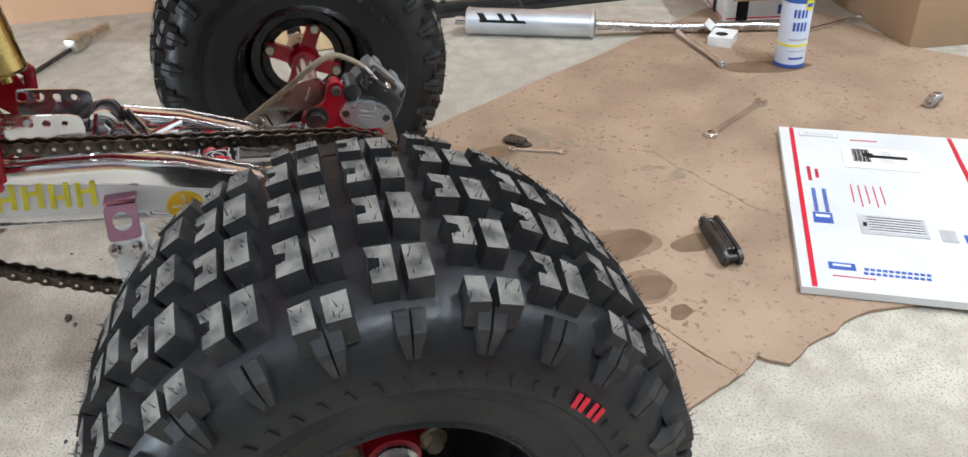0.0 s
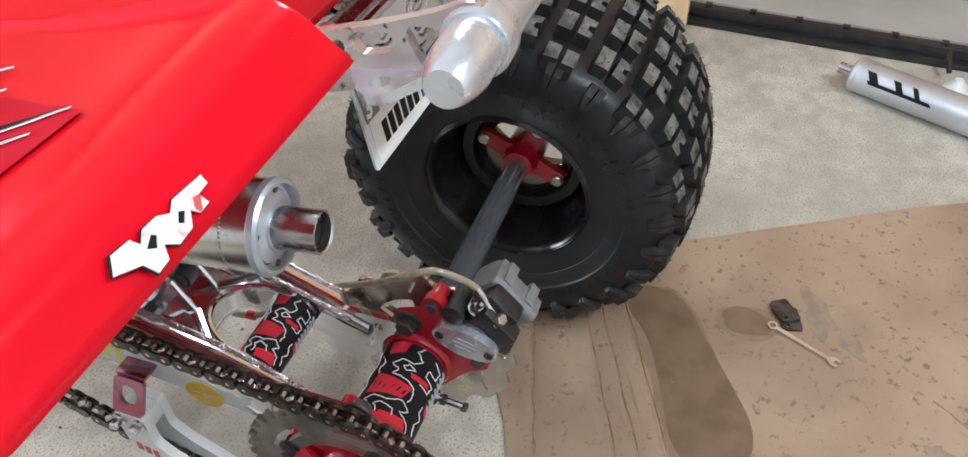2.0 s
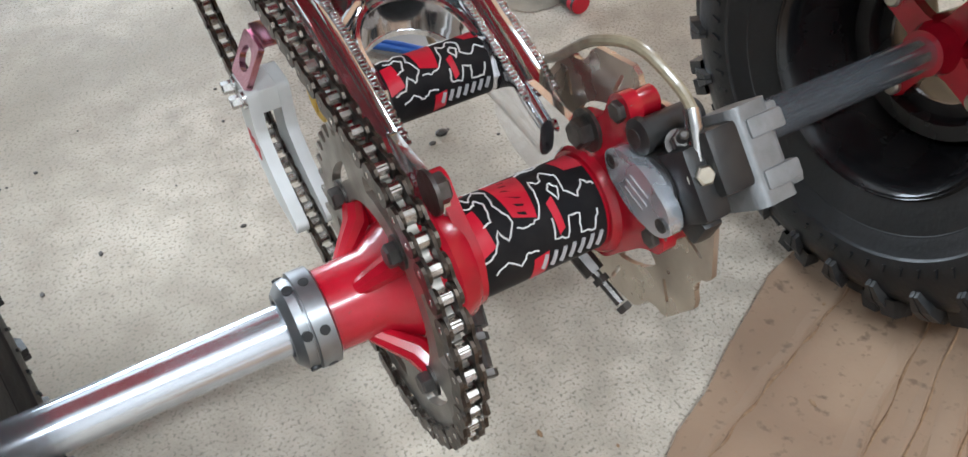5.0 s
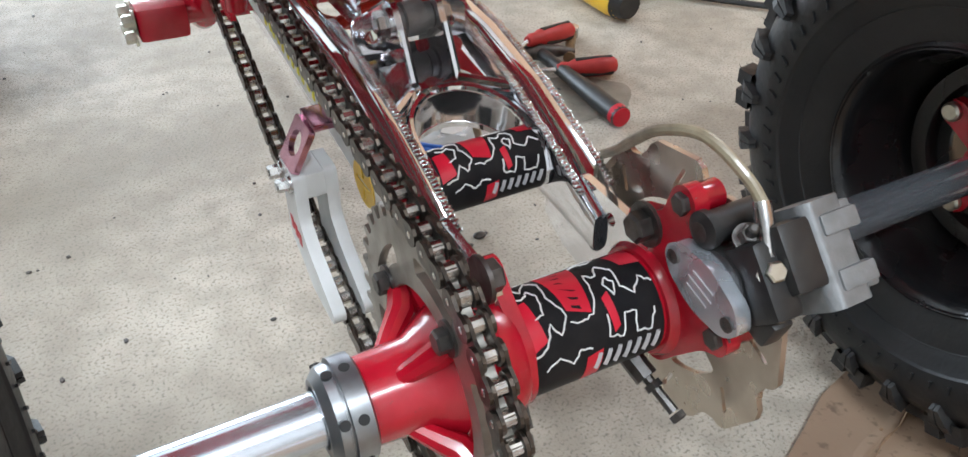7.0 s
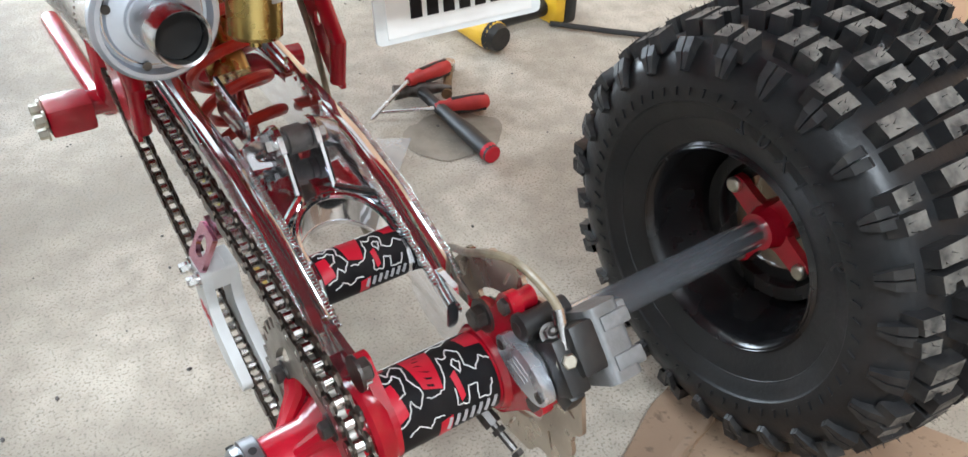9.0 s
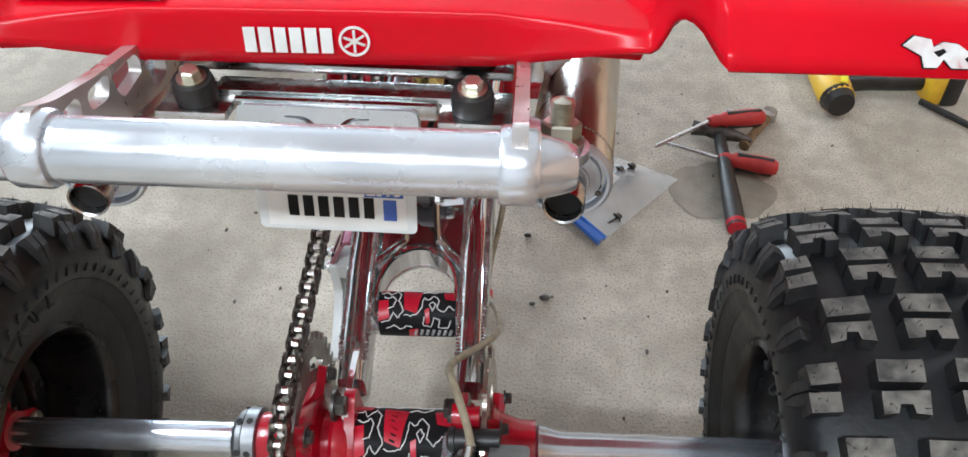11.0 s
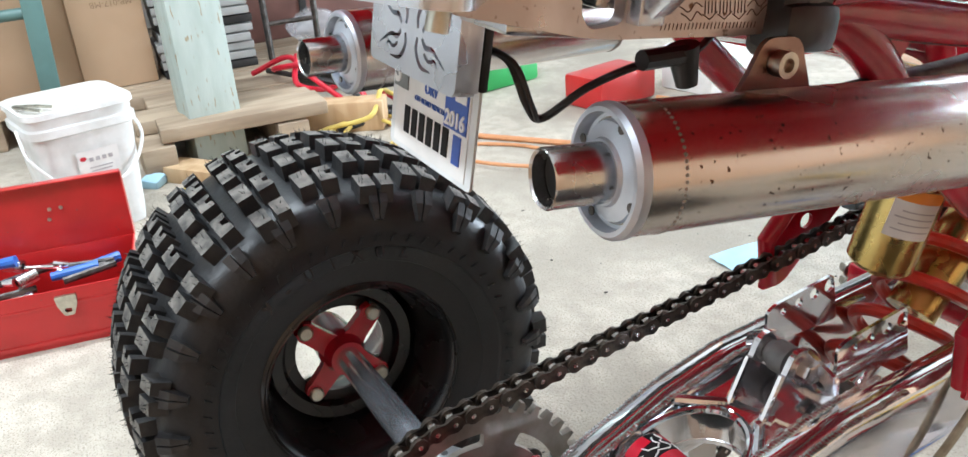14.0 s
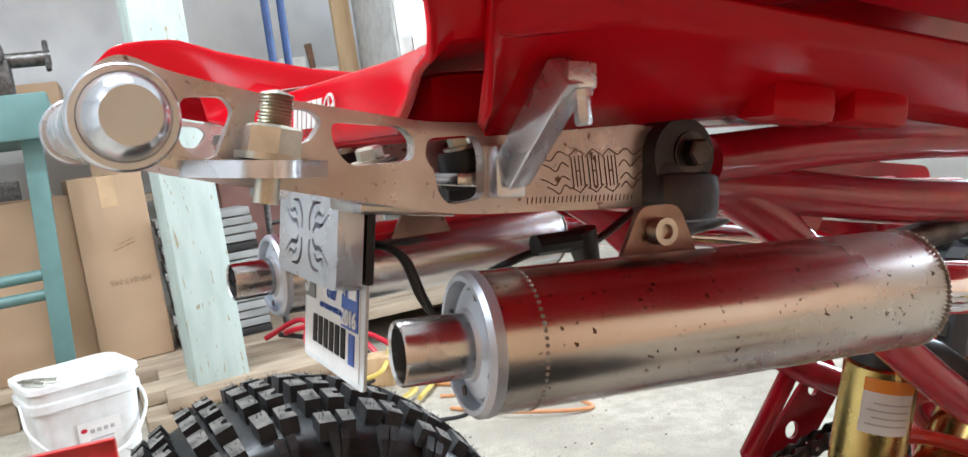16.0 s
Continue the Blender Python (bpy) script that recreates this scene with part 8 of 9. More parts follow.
box(bm, (0.1, 0.32, 0.905), (0.42, 0.06, 0.004), rot(10))
part("flap", bm, BOX_CARD, tc)
# plug and lead at the far end
lead = thing("mains_cable", "black mains plug and cord by the wall", "cord", (0, 0, 0))
bm = bmesh.new()
sweep(bm, spline([(1.30, 0.60, 0.012), (1.12, 0.68, 0.010), (0.95, 0.78, 0.010), (0.80, 0.92, 0.010)], 6), 0.006, 8)
part("wire", bm, BLACK_PLASTIC, lead)
bm = bmesh.new()
box(bm, (1.33, 0.585, 0.02), (0.07, 0.035, 0.035), rot(0, 0, -20), 0.008)
sweep(bm, [(1.36, 0.57, 0.02), (1.44, 0.53, 0.02)], 0.011, 10)
part("plug", bm, ZINC, lead)

# ---- tools in front of the right wheel ----
def screwdriver(p, q, tip, label):
    """Handle from p to q, blade from p to tip."""
    ob = thing("screwdriver", label, "screwdriver", (0, 0, 0), 0, "screwdrivers")
    p, q, tip = Vector(p), Vector(q), Vector(tip)
    bm = bmesh.new()
    ax = q - p
    L = ax.length
    lathe(bm, [(0, 0), (0, 0.008), (0.010, 0.012), (0.020, 0.0105), (0.030, 0.0145), (L * 0.7, 0.0165), (L - 0.010, 0.0155), (L - 0.002, 0.010), (L, 0)], p, ax, 16)
    h = part("handle", bm, mat("red_grip", (0.50, 0.03, 0.03), 0.5, second=(0.40, 0.02, 0.02), scale=30), ob, "red plastic grip")
    bm = bmesh.new()
    for k in range(3):
        a = 0.5 + 2.1 * k
        _, u, v = frame_of(ax)
        o = (u * math.cos(a) + v * math.sin(a)) * 0.0125
        sweep(bm, [p + ax * 0.30 + o, p + ax * 0.9 + o], 0.0048, 8)
    part("grip_inlay", bm, BLACK_PLASTIC, h)
    bm = bmesh.new()
    sweep(bm, [p, p.lerp(tip, 0.93), tip], 0.0038, 10, radii=[0.0038, 0.0038, 0.002])
    part("shaft", bm, STEEL, ob)


screwdriver((0.404, 0.795, 0.040), (0.505, 0.828, 0.030), (0.312, 0.755, 0.010), "red-handled screwdriver lying across a hammer")
screwdriver((0.418, 0.722, 0.020), (0.515, 0.700, 0.020), (0.330, 0.764, 0.014), "red-handled screwdriver on the concrete")
ham = thing("hammer", "dark worn hammer with a red handle end", "hammer", (0, 0, 0))
h0, h1 = Vector((0.432, 0.556, 0.017)), Vector((0.424, 0.790, 0.020))
bm = bmesh.new()
sweep(bm, [h0, h0.lerp(h1, 0.3), h0.lerp(h1, 0.6), h1], 0.014, 14, radii=[0.0155, 0.0150, 0.0115, 0.0105])
part("grip", bm, BLACK_PLASTIC, ham, "black rubber grip")
bm = bmesh.new()
dh = (h1 - h0).normalized()
lathe(bm, [(-0.002, 0), (-0.002, 0.0145), (0.010, 0.0162), (0.012, 0.0162)], h0, dh, 16)
part("end_cap", bm, RED_PRINT, ham, "red end of the grip")
bm = bmesh.new()
sweep(bm, [h1 + Vector((-0.045, 0.012, 0)), h1 + Vector((-0.02, 0.006, 0)), h1, h1 + Vector((0.03, -0.008, 0)), h1 + Vector((0.055, -0.02, 0))], 0.013, 12, radii=[0.014, 0.011, 0.014, 0.010, 0.004])
part("head", bm, DARK_STEEL, ham, "dark steel head")
pl = thing("ratchet", "short worn ratchet handle beside the screwdrivers", "ratchet", (0, 0, 0))
bm = bmesh.new()
sweep(bm, [(0.466, 0.765, 0.012), (0.490, 0.805, 0.012), (0.512, 0.842, 0.014)], 0.009, 10, radii=[0.010, 0.008, 0.011])
part("grip", bm, mat("worn_brown", (0.22, 0.14, 0.07), 0.5, second=(0.12, 0.07, 0.03), scale=60), pl)
bm = bmesh.new()
lathe(bm, [(-0.008, 0), (-0.008, 0.014), (0.010, 0.014), (0.010, 0)], (0.520, 0.856, 0.012), (0, 0, 1), 16)
sweep(bm, [(0.445, 0.866, 0.009), (0.515, 0.850, 0.009)], 0.006, 8)
part("ratchet_head", bm, STEEL, pl)

# cordless drill lying on its side
dl = thing("cordless_drill", "yellow and black cordless drill lying on its side", "drill", (0.70, 0.955, 0.0), 0)
bm = bmesh.new()
sweep(bm, [(-0.075, 0.060, 0.034), (-0.070, 0.020, 0.034), (-0.062, -0.045, 0.034), (-0.058, -0.075, 0.034)], 0.028, 18, radii=[0.022, 0.029, 0.032, 0.029])
part("motor_housing", bm, TOOL_YELLOW, dl, "yellow housing")
bm = bmesh.new()
sweep(bm, [(-0.078, 0.060, 0.034), (-0.081, 0.085, 0.034), (-0.083, 0.108, 0.034)], 0.02, 16, radii=[0.023, 0.020, 0.012])
sweep(bm, [(-0.060, -0.066, 0.034), (-0.056, -0.090, 0.034)], 0.03, 16, radii=[0.031, 0.024])
sweep(bm, spline([(-0.050, -0.020, 0.034), (0.0, -0.008, 0.032), (0.07, -0.004, 0.032), (0.105, 0.0, 0.032)], 4), 0.019, 14)
part("grip", bm, BLACK_PLASTIC, dl, "black grip and chuck")
bm = bmesh.new()
box(bm, (0.115, 0.012, 0.036), (0.030, 0.105, 0.066), rot(0, 0, 8), 0.008)
part("battery_foot", bm, TOOL_YELLOW, dl, "yellow battery shoe")
bm = bmesh.new()
box(bm, (0.143, 0.016, 0.036), (0.034, 0.110, 0.070), rot(0, 0, 8), 0.008)
part("battery", bm, BLACK_PLASTIC, dl, "black battery pack")
bars([(0, 0, 0.026, 0.012)], dl, YELLOW_PRINT, basis((-0.052, -0.052, 0.0665), (0.3, 1, 0), (-1, 0.3, 0)), "label_bar")

# clear zip bag with a blue strip
bag = thing("zip_bag", "clear plastic zip bag with blue strip and bolts", "plastic bag", (0, 0, 0))
bm = bmesh.new()
c00, c10, c11, c01 = Vector((0.100, 0.640, 0.004)), Vector((0.214, 0.512, 0.004)), Vector((0.350, 0.680, 0.004)), Vector((0.235, 0.735, 0.004))
rngb = random.Random(3)
n = 12
g = [[None] * (n + 1) for _ in range(n + 1)]
for i in range(n + 1):
    for j in range(n + 1):
        a, b = i / n, j / n
        p = c00 * (1 - a) * (1 - b) + c10 * a * (1 - b) + c11 * a * b + c01 * (1 - a) * b
        p.z += 0.014 * math.sin(math.pi * a) * math.sin(math.pi * b) + 0.004 * noise.noise(p * 40) * math.sin(math.pi * a)
        p.z = max(p.z, 0.003)
        g[i][j] = bm.verts.new(p)
for i in range(n):
    for j in range(n):
        bm.faces.new((g[i][j], g[i + 1][j], g[i + 1][j + 1], g[i][j + 1]))
film_ob = part("film", bm, CLEAR_FILM, bag, "crumpled clear film", smooth=80)
film_ob.visible_shadow = True
bm = bmesh.new()
for k, t in enumerate((0.02, 0.09)):
    p, q = c00.lerp(c01, t), c10.lerp(c11, t)
    sweep(bm, [p + Vector((0, 0, 0.004)), p.lerp(q, 0.5) + Vector((0, 0, 0.009)), q + Vector((0, 0, 0.004))], 0.004, 8)
p, q = c00.lerp(c01, 0.05), c10.lerp(c11, 0.05)
box(bm, p.lerp(q, 0.5) + Vector((0, 0, 0.008)), (0.012, (q - p).length, 0.001), Matrix.Rotation(math.atan2(q.y - p.y, q.x - p.x) - math.pi / 2, 3, "Z"))
part("zip_strip", bm, BLUE_PLASTIC, bag, "blue zip strip")
for x, y in ((0.245, 0.575), (0.262, 0.668), (0.250, 0.69), (0.27, 0.70)):
    bm = bmesh.new()
    bolt(bm, (x, y, 0.008), (0.6, 0.5, 0.2), 0.006, 0.007)
    sweep(bm, [(x, y, 0.008), (x - 0.014, y - 0.012, 0.006)], 0.003, 8)
    part("loose_bolt", bm, DARK_STEEL, bag)
bm = bmesh.new()
plate(bm, [(-0.018, -0.035), (0.018, -0.035), (0.018, 0.035), (-0.018, 0.035)], [], 0.0006, pose(0.215, 0.64, 0.0195, 6, 4, -35))
part("paper_slip", bm, WHITE_PRINT, bag)

# blue paper towel in front of the left wheel
bm = bmesh.new()
grid2 = []
for i in range(9):
    row = []
    for j in range(7):
        x, y = -0.720 + 0.075 * i / 8 + 0.02 * (j / 6), 0.780 + 0.16 * j / 6
        row.append(bm.verts.new((x, y, 0.004 + 0.010 * abs(noise.noise(Vector((x * 22, y * 22, 0.3)))) + 0.008 * math.sin(math.pi * j / 6))))
    grid2.append(row)
for a, b in zip(grid2, grid2[1:]):
    for j in range(6):
        bm.faces.new((a[j], a[j + 1], b[j + 1], b[j]))
rag = part("paper_towel", bm, PAPER_BLUE, None, smooth=80)
tagged(rag, "crumpled pale blue paper towel on the floor", "paper towel")

# ---- left side: toolbox, bucket, post ----
tb = thing("toolbox", "open red steel toolbox full of hand tools", "toolbox", (-1.195, -0.428, 0), -7)
W, D, H = 0.46, 0.20, 0.108
bm = bmesh.new()
box(bm, (0, 0, 0.003), (D, W, 0.004))
for sx in (-1, 1):
    part("side_panel", bm, TOOLBOX_RED, tb, "red enamelled steel side")
    bm = bmesh.new()
    box(bm, (sx * D / 2, 0, H / 2), (0.003, W, H), None, 0.001)
for sy in (-1, 1):
    part("side_panel", bm, TOOLBOX_RED, tb, "red enamelled steel side")
    bm = bmesh.new()
    box(bm, (0, sy * W / 2, H / 2), (D, 0.003, H), None, 0.001)
part("end_panel", bm, TOOLBOX_RED, tb)
bm = bmesh.new()
box(bm, (D / 2 + 0.002, 0, H - 0.028), (0.003, W + 0.004, 0.006), None, 0.001)
box(bm, (D / 2 + 0.002, 0, 0.012), (0.003, W + 0.004, 0.010), None, 0.001)
part("raised_bead", bm, TOOLBOX_RED, tb)
bm = bmesh.new()
lid = rot(0, -8)
box(bm, Vector((-D / 2 - 0.014, 0, H + 0.060)), (0.003, W, 0.130), lid, 0.001)
for sy in (-1, 1):
    plate(bm, [(-0.030, 0.0), (0.0, 0.0), (-0.018, 0.130), (-0.036, 0.126)], [], 0.003, basis((-D / 2, sy * W / 2, H - 0.006), (1, 0, 0), (0, 0, 1)))
box(bm, Vector((-D / 2 - 0.020, 0, H + 0.125)), (0.036, W, 0.003), lid, 0.001)
part("lid", bm, TOOLBOX_RED, tb, "raised red lid")
for y in (0.11, 0.135, 0.115):
    bm = bmesh.new()
    lathe(bm, [(0, 0), (0, 0.004), (0.002, 0.003), (0.002, 0)], (-D / 2 - 0.011, y - 0.02, H + 0.055 + (0.02 if y > 0.13 else 0) + (y == 0.115) * 0.02), (1, 0, 0.1), 10)
    part("rivet", bm, ZINC, tb)
for y in (0.12, -0.12):
    bm = bmesh.new()
    plate(bm, rounded2([(-0.018, 0.012), (0.018, 0.012), (0.016, -0.006), (0.008, -0.026), (-0.008, -0.026), (-0.016, -0.006)], 0.004), [rounded2([(-0.006, -0.012), (0.006, -0.012), (0.005, -0.020), (-0.005, -0.020)], 0.002)], 0.006, basis((D / 2 + 0.006, y, H - 0.022), (0, 1, 0), (0, 0, 1)))
    part("latch", bm, ZINC, tb, "worn brass-coloured latch")
rt = random.Random(21)
for k in range(26):
    y = rt.uniform(-W / 2 + 0.03, W / 2 - 0.03)
    x = rt.uniform(-D / 2 + 0.03, D / 2 - 0.03)
    z = H - 0.015 + rt.uniform(-0.015, 0.022)
    a = rt.uniform(0.9, 2.2)
    ln = rt.uniform(0.05, 0.12)
    dx, dy = math.cos(a) * ln / 2, math.sin(a) * ln / 2
    y = max(-W / 2 + 0.07, min(W / 2 - 0.07, y))
    x = max(-D / 2 + 0.05, min(D / 2 - 0.05, x))
    dx = max(-0.045, min(0.045, dx))
    p, q = Vector((x - dx, y - dy, z)), Vector((x + dx, y + dy, z + rt.uniform(-0.008, 0.008)))
    bm = bmesh.new()
    kind = k % 4
    if kind == 0:
        sweep(bm, [p, q], 0.010, 10, radii=[0.008, 0.011])
        tool_ob, mt, nm, lb = "screwdriver", BLUE_PLASTIC, "screwdriver", "blue-handled screwdriver in the toolbox"
    elif kind == 1:
        sweep(bm, [p, p.lerp(q, 0.2), p.lerp(q, 0.8), q], 0.005, 10, radii=[0.009, 0.0045, 0.0045, 0.009])
        tool_ob, mt, nm, lb = "spanner", CHROME, "wrench", "chrome spanner in the toolbox"
    elif kind == 2:
        lathe(bm, [(0, 0.006), (0, 0.012), (0.035, 0.012), (0.035, 0.006)], p, q - p, 16, closed=True)
        tool_ob, mt, nm, lb = "socket", STEEL, "socket", "steel socket in the toolbox"
    else:
        sweep(bm, [p, q], 0.007, 8)
        tool_ob, mt, nm, lb = "dark_tool", DARK_STEEL, "tool", "dark steel hand tool in the toolbox"
    o = part(tool_ob, bm, mt, None)
    o.matrix_basis = pose(-1.195, -0.428, 0, 0, 0, -7)
    tagged(o, lb, nm, "tools in the toolbox")

bk = thing("bucket", "white square plastic bucket with dusty lid and label", "bucket", (-1.70, -0.25, 0), 14)
bm = bmesh.new()
lv = [(0.0, 0.092), (0.02, 0.095), (0.24, 0.110), (0.245, 0.118), (0.262, 0.118), (0.266, 0.113), (0.285, 0.114), (0.288, 0.120), (0.300, 0.119), (0.302, 0.110)]
rings = []
for z, h in lv:
    c = rounded2([(-h, -h), (h, -h), (h, h), (-h, h)], h * 0.38, 6)
    rings.append([bm.verts.new((x, y, z)) for x, y in c])
for a, b in zip(rings, rings[1:]):
    for k in range(len(a)):
        bm.faces.new((a[k], a[(k + 1) % len(a)], b[(k + 1) % len(a)], b[k]))
bm.faces.new(rings[0][::-1])
part("bucket_body", bm, WHITE_PLASTIC, bk, "white plastic bucket wall")
bm = bmesh.new()
c = rounded2([(-0.112, -0.112), (0.112, -0.112), (0.112, 0.112), (-0.112, 0.112)], 0.04, 6)
plate(bm, c, [], 0.006, pose(0, 0, 0.300))
part("lid", bm, mat("dusty_lid", (0.60, 0.58, 0.54), 0.7, second=(0.46, 0.44, 0.40), scale=12, bump=0.1), bk, "dusty grey-white lid")
bm = bmesh.new()
plate(bm, [(-0.045, -0.035), (0.045, -0.035), (0.045, 0.035), (-0.045, 0.035)], [], 0.0008, basis((0.1085, 0.010, 0.165), (0, 1, 0), (0.07, 0, 1)))
lb_ = part("paper_label", bm, WHITE_PRINT, bk, "white paper label with a red mark")
ml2 = basis((0.1092, 0.010, 0.165), (0, 1, 0), (0.07, 0, 1))
bm = bmesh.new()
plate(bm, circle2(-0.033, 0.018, 0.005, 14, 0.007), [], 0.0006, ml2)
part("red_mark", bm, RED_PRINT, lb_)
bars([(-0.016 + 0.014 * k, 0.013, 0.009, 0.009) for k in range(4)] , lb_, GREY_PRINT, ml2, "print_bar")
bars([(0.002, -0.006, 0.05, 0.003), (0.002, -0.014, 0.045, 0.003), (0.002, -0.022, 0.03, 0.003)], lb_, GREY_PRINT, ml2, "print_line")
bm = bmesh.new()
sweep(bm, spline([(0.02, -0.121, 0.255), (0.085, -0.122, 0.20), (0.118, -0.07, 0.135), (0.124, 0.0, 0.118), (0.118, 0.07, 0.135), (0.085, 0.122, 0.20), (0.02, 0.121, 0.255)], 6), 0.004, 8)
part("bail_handle", bm, WHITE_PLASTIC, bk, "white wire handle hanging down")
bt = thing("tongs", "pale tongs lying on the bucket lid", "tongs", (-1.64, -0.35, 0.306), 40)
for s in (-1, 1):
    bm = bmesh.new()
    sweep(bm, [(0, s * 0.003, 0.005), (0.05, s * 0.012, 0.006), (0.10, s * 0.016, 0.006)], 0.004, 8)
    part("tong_arm", bm, ZINC, bt)

po = thing("timber_post", "upright timber post in worn pale green paint", "post", (-2.02, 0.092, 0), 6)
bm = bmesh.new()
box(bm, (0, 0, 1.30), (0.142, 0.142, 2.60), None, 0.008)
part("post_body", bm, POST_PAINT, po)
bm = bmesh.new()
box(bm, (0, 0, 0.021), (0.20, 0.085, 0.042), rot(0, 0, 0), 0.003)
o = part("timber_offcut", bm, WOOD, None)
o.matrix_basis = pose(-1.835, 0.010, 0, 0, 0, 38)
tagged(o, "short pale timber offcut beside the post", "timber")
bm = bmesh.new()
box(bm, (0, 0, 0.014), (0.05, 0.05, 0.028), rot(12, 8, 30), 0.008)
o = part("glove", bm, PAPER_BLUE, None)
o.matrix_basis = pose(-1.86, -0.100, 0, 0, 0, 20)
tagged(o, "crumpled pale blue cloth beside the bucket", "cloth")

# low platform of old planks
pf = thing("plank_platform", "low platform of old dusty planks", "platform", (-2.95, 0.35, 0))
for k in range(7):
    bm = bmesh.new()
    box(bm, (0.42 - 0.145 * k, 0.0 + 0.05 * (k % 2), 0.115), (0.138, 2.0 + 0.06 * (k % 3), 0.034), rot(0, 0, 0.6 * (k % 3 - 1)), 0.005)
    part("plank", bm, OLD_WOOD, pf)
for k in range(4):
    bm = bmesh.new()
    box(bm, (0.565 + 0.145 * k, -0.21 + 0.03 * (k % 2), 0.113 + 0.004 * (k % 2)), (0.138, 0.50 - 0.05 * (k % 2), 0.038), rot(0, 1.0 * (k % 2), 1.4 * (k % 3 - 1)), 0.006)
    part("plank", bm, OLD_WOOD, pf)
for y in (-0.42, -0.06):
    bm = bmesh.new()
    box(bm, (0.79, y, 0.046), (0.58, 0.085, 0.092), None, 0.004)
    part("bearer", bm, OLD_WOOD, pf)
for y in (-0.85, -0.1, 0.75):
    bm = bmesh.new()
    box(bm, (0.0, y, 0.049), (0.92, 0.085, 0.098), None, 0.004)
    part("bearer", bm, OLD_WOOD, pf)
bm = bmesh.new()
lathe(bm, [(-0.012, 0), (-0.012, 0.045), (0.012, 0.045), (0.012, 0)], (-2.36, 0.10, 0.046), (0.3, 1, 0), 20)
cs = part("castor", bm, GREY_CAST, None)
tagged(cs, "grey castor wheel by the platform", "castor")

# green steel stand
gs = thing("steel_stand", "green painted steel workbench stand", "stand", (-2.42, -0.31, 0))
bm = bmesh.new()
box(bm, (0.02, 0.03, 0.50), (0.05, 0.055, 0.74), rot(-2.5, 0, 0), 0.003)
part("leg", bm, GREEN_STEEL, gs)
bm = bmesh.new()
box(bm, (-0.45, -0.45, 0.50), (0.05, 0.055, 0.74), None, 0.003)
part("leg", bm, GREEN_STEEL, gs)
bm = bmesh.new()
box(bm, (-0.20, -0.20, 0.93), (0.60, 0.62, 0.13), None, 0.006)
part("bench_top", bm, GREEN_STEEL, gs)
for z in (0.40, 0.46):
    bm = bmesh.new()
    sweep(bm, [(0.02, 0.02, z + 0.01), (-0.02, -0.55, z)], 0.017, 12)
    part("rail", bm, GREEN_STEEL, gs)
vice = thing("vice", "dark steel bench vice on the green stand", "vice", (-2.40, -0.35, 0.995))
bm = bmesh.new()
box(bm, (0, 0, 0.05), (0.12, 0.14, 0.10), None, 0.012)
box(bm, (0.03, 0.0, 0.12), (0.10, 0.12, 0.06), None, 0.012)
sweep(bm, [(0.02, 0.05, 0.10), (0.02, 0.18, 0.10)], 0.022, 12)
sweep(bm, [(0.06, 0.17, 0.06), (0.0, 0.17, 0.15)], 0.008, 8)
part("vice_body", bm, DARK_STEEL, vice)
hk = thing("bent_hook", "bent wire hook hanging on the stand", "hook", (-2.36, -0.19, 0.86))
bm = bmesh.new()
sweep(bm, spline([(0, 0, 0.0), (0.01, 0.03, -0.06), (0.01, 0.09, -0.05), (0.01, 0.10, 0.02)], 6), 0.006, 8)
part("hook_wire", bm, STEEL, hk)

# big cartons on the platform
for (x, y, z, sx, sy, sz, tn, lb) in ((-2.66, -0.10, 0.134, 0.30, 0.22, 0.60, 4, "tall brown cardboard carton on the platform"), (-2.70, -0.46, 0.132, 0.30, 0.56, 0.56, -3, "wide brown cardboard carton on the platform")):
    c = thing("carton", lb, "carton", (x, y, z), tn, "cartons on the platform")
    bm = bmesh.new()
    box(bm, (0, 0, sz / 2), (sx, sy, sz), None, 0.004)
    part("carton_wall", bm, BOX_CARD, c)
    for fy in (-1, 1):
        bm = bmesh.new()
        box(bm, (0, fy * (sy / 4 + 0.0005), sz + 0.002), (sx - 0.004, sy / 2 - 0.004, 0.003), rot(fy * -1.5))
        part("flap", bm, BOX_CARD, c)
    bm = bmesh.new()
    box(bm, (sx / 2 + 0.0006, 0.0, sz - 0.05), (0.0008, 0.05, 0.10))
    part("tape", bm, mat("parcel_tape", (0.50, 0.34, 0.20), 0.3, second=(0.45, 0.30, 0.17), scale=20) if sy < 0.3 else bpy.data.materials["parcel_tape"], c, "glossy parcel tape")
    if sy < 0.3:
        words("MP-017-MB", 0.026, mat("faded_ink", (0.20, 0.13, 0.08), 0.8, second=(0.26, 0.17, 0.10), scale=60), c, basis((sx / 2 + 0.001, 0.02, 0.26), (0, -1, 0), (0, 0, -1)), "stencil")
        bars([(0.0, 0, 0.07, 0.004), (0.01, 0.012, 0.05, 0.003)], c, CARD_EDGE, basis((sx / 2 + 0.001, 0.02, 0.37), (0, 1, 0.3), (0, -0.3, 1)), "scuff")
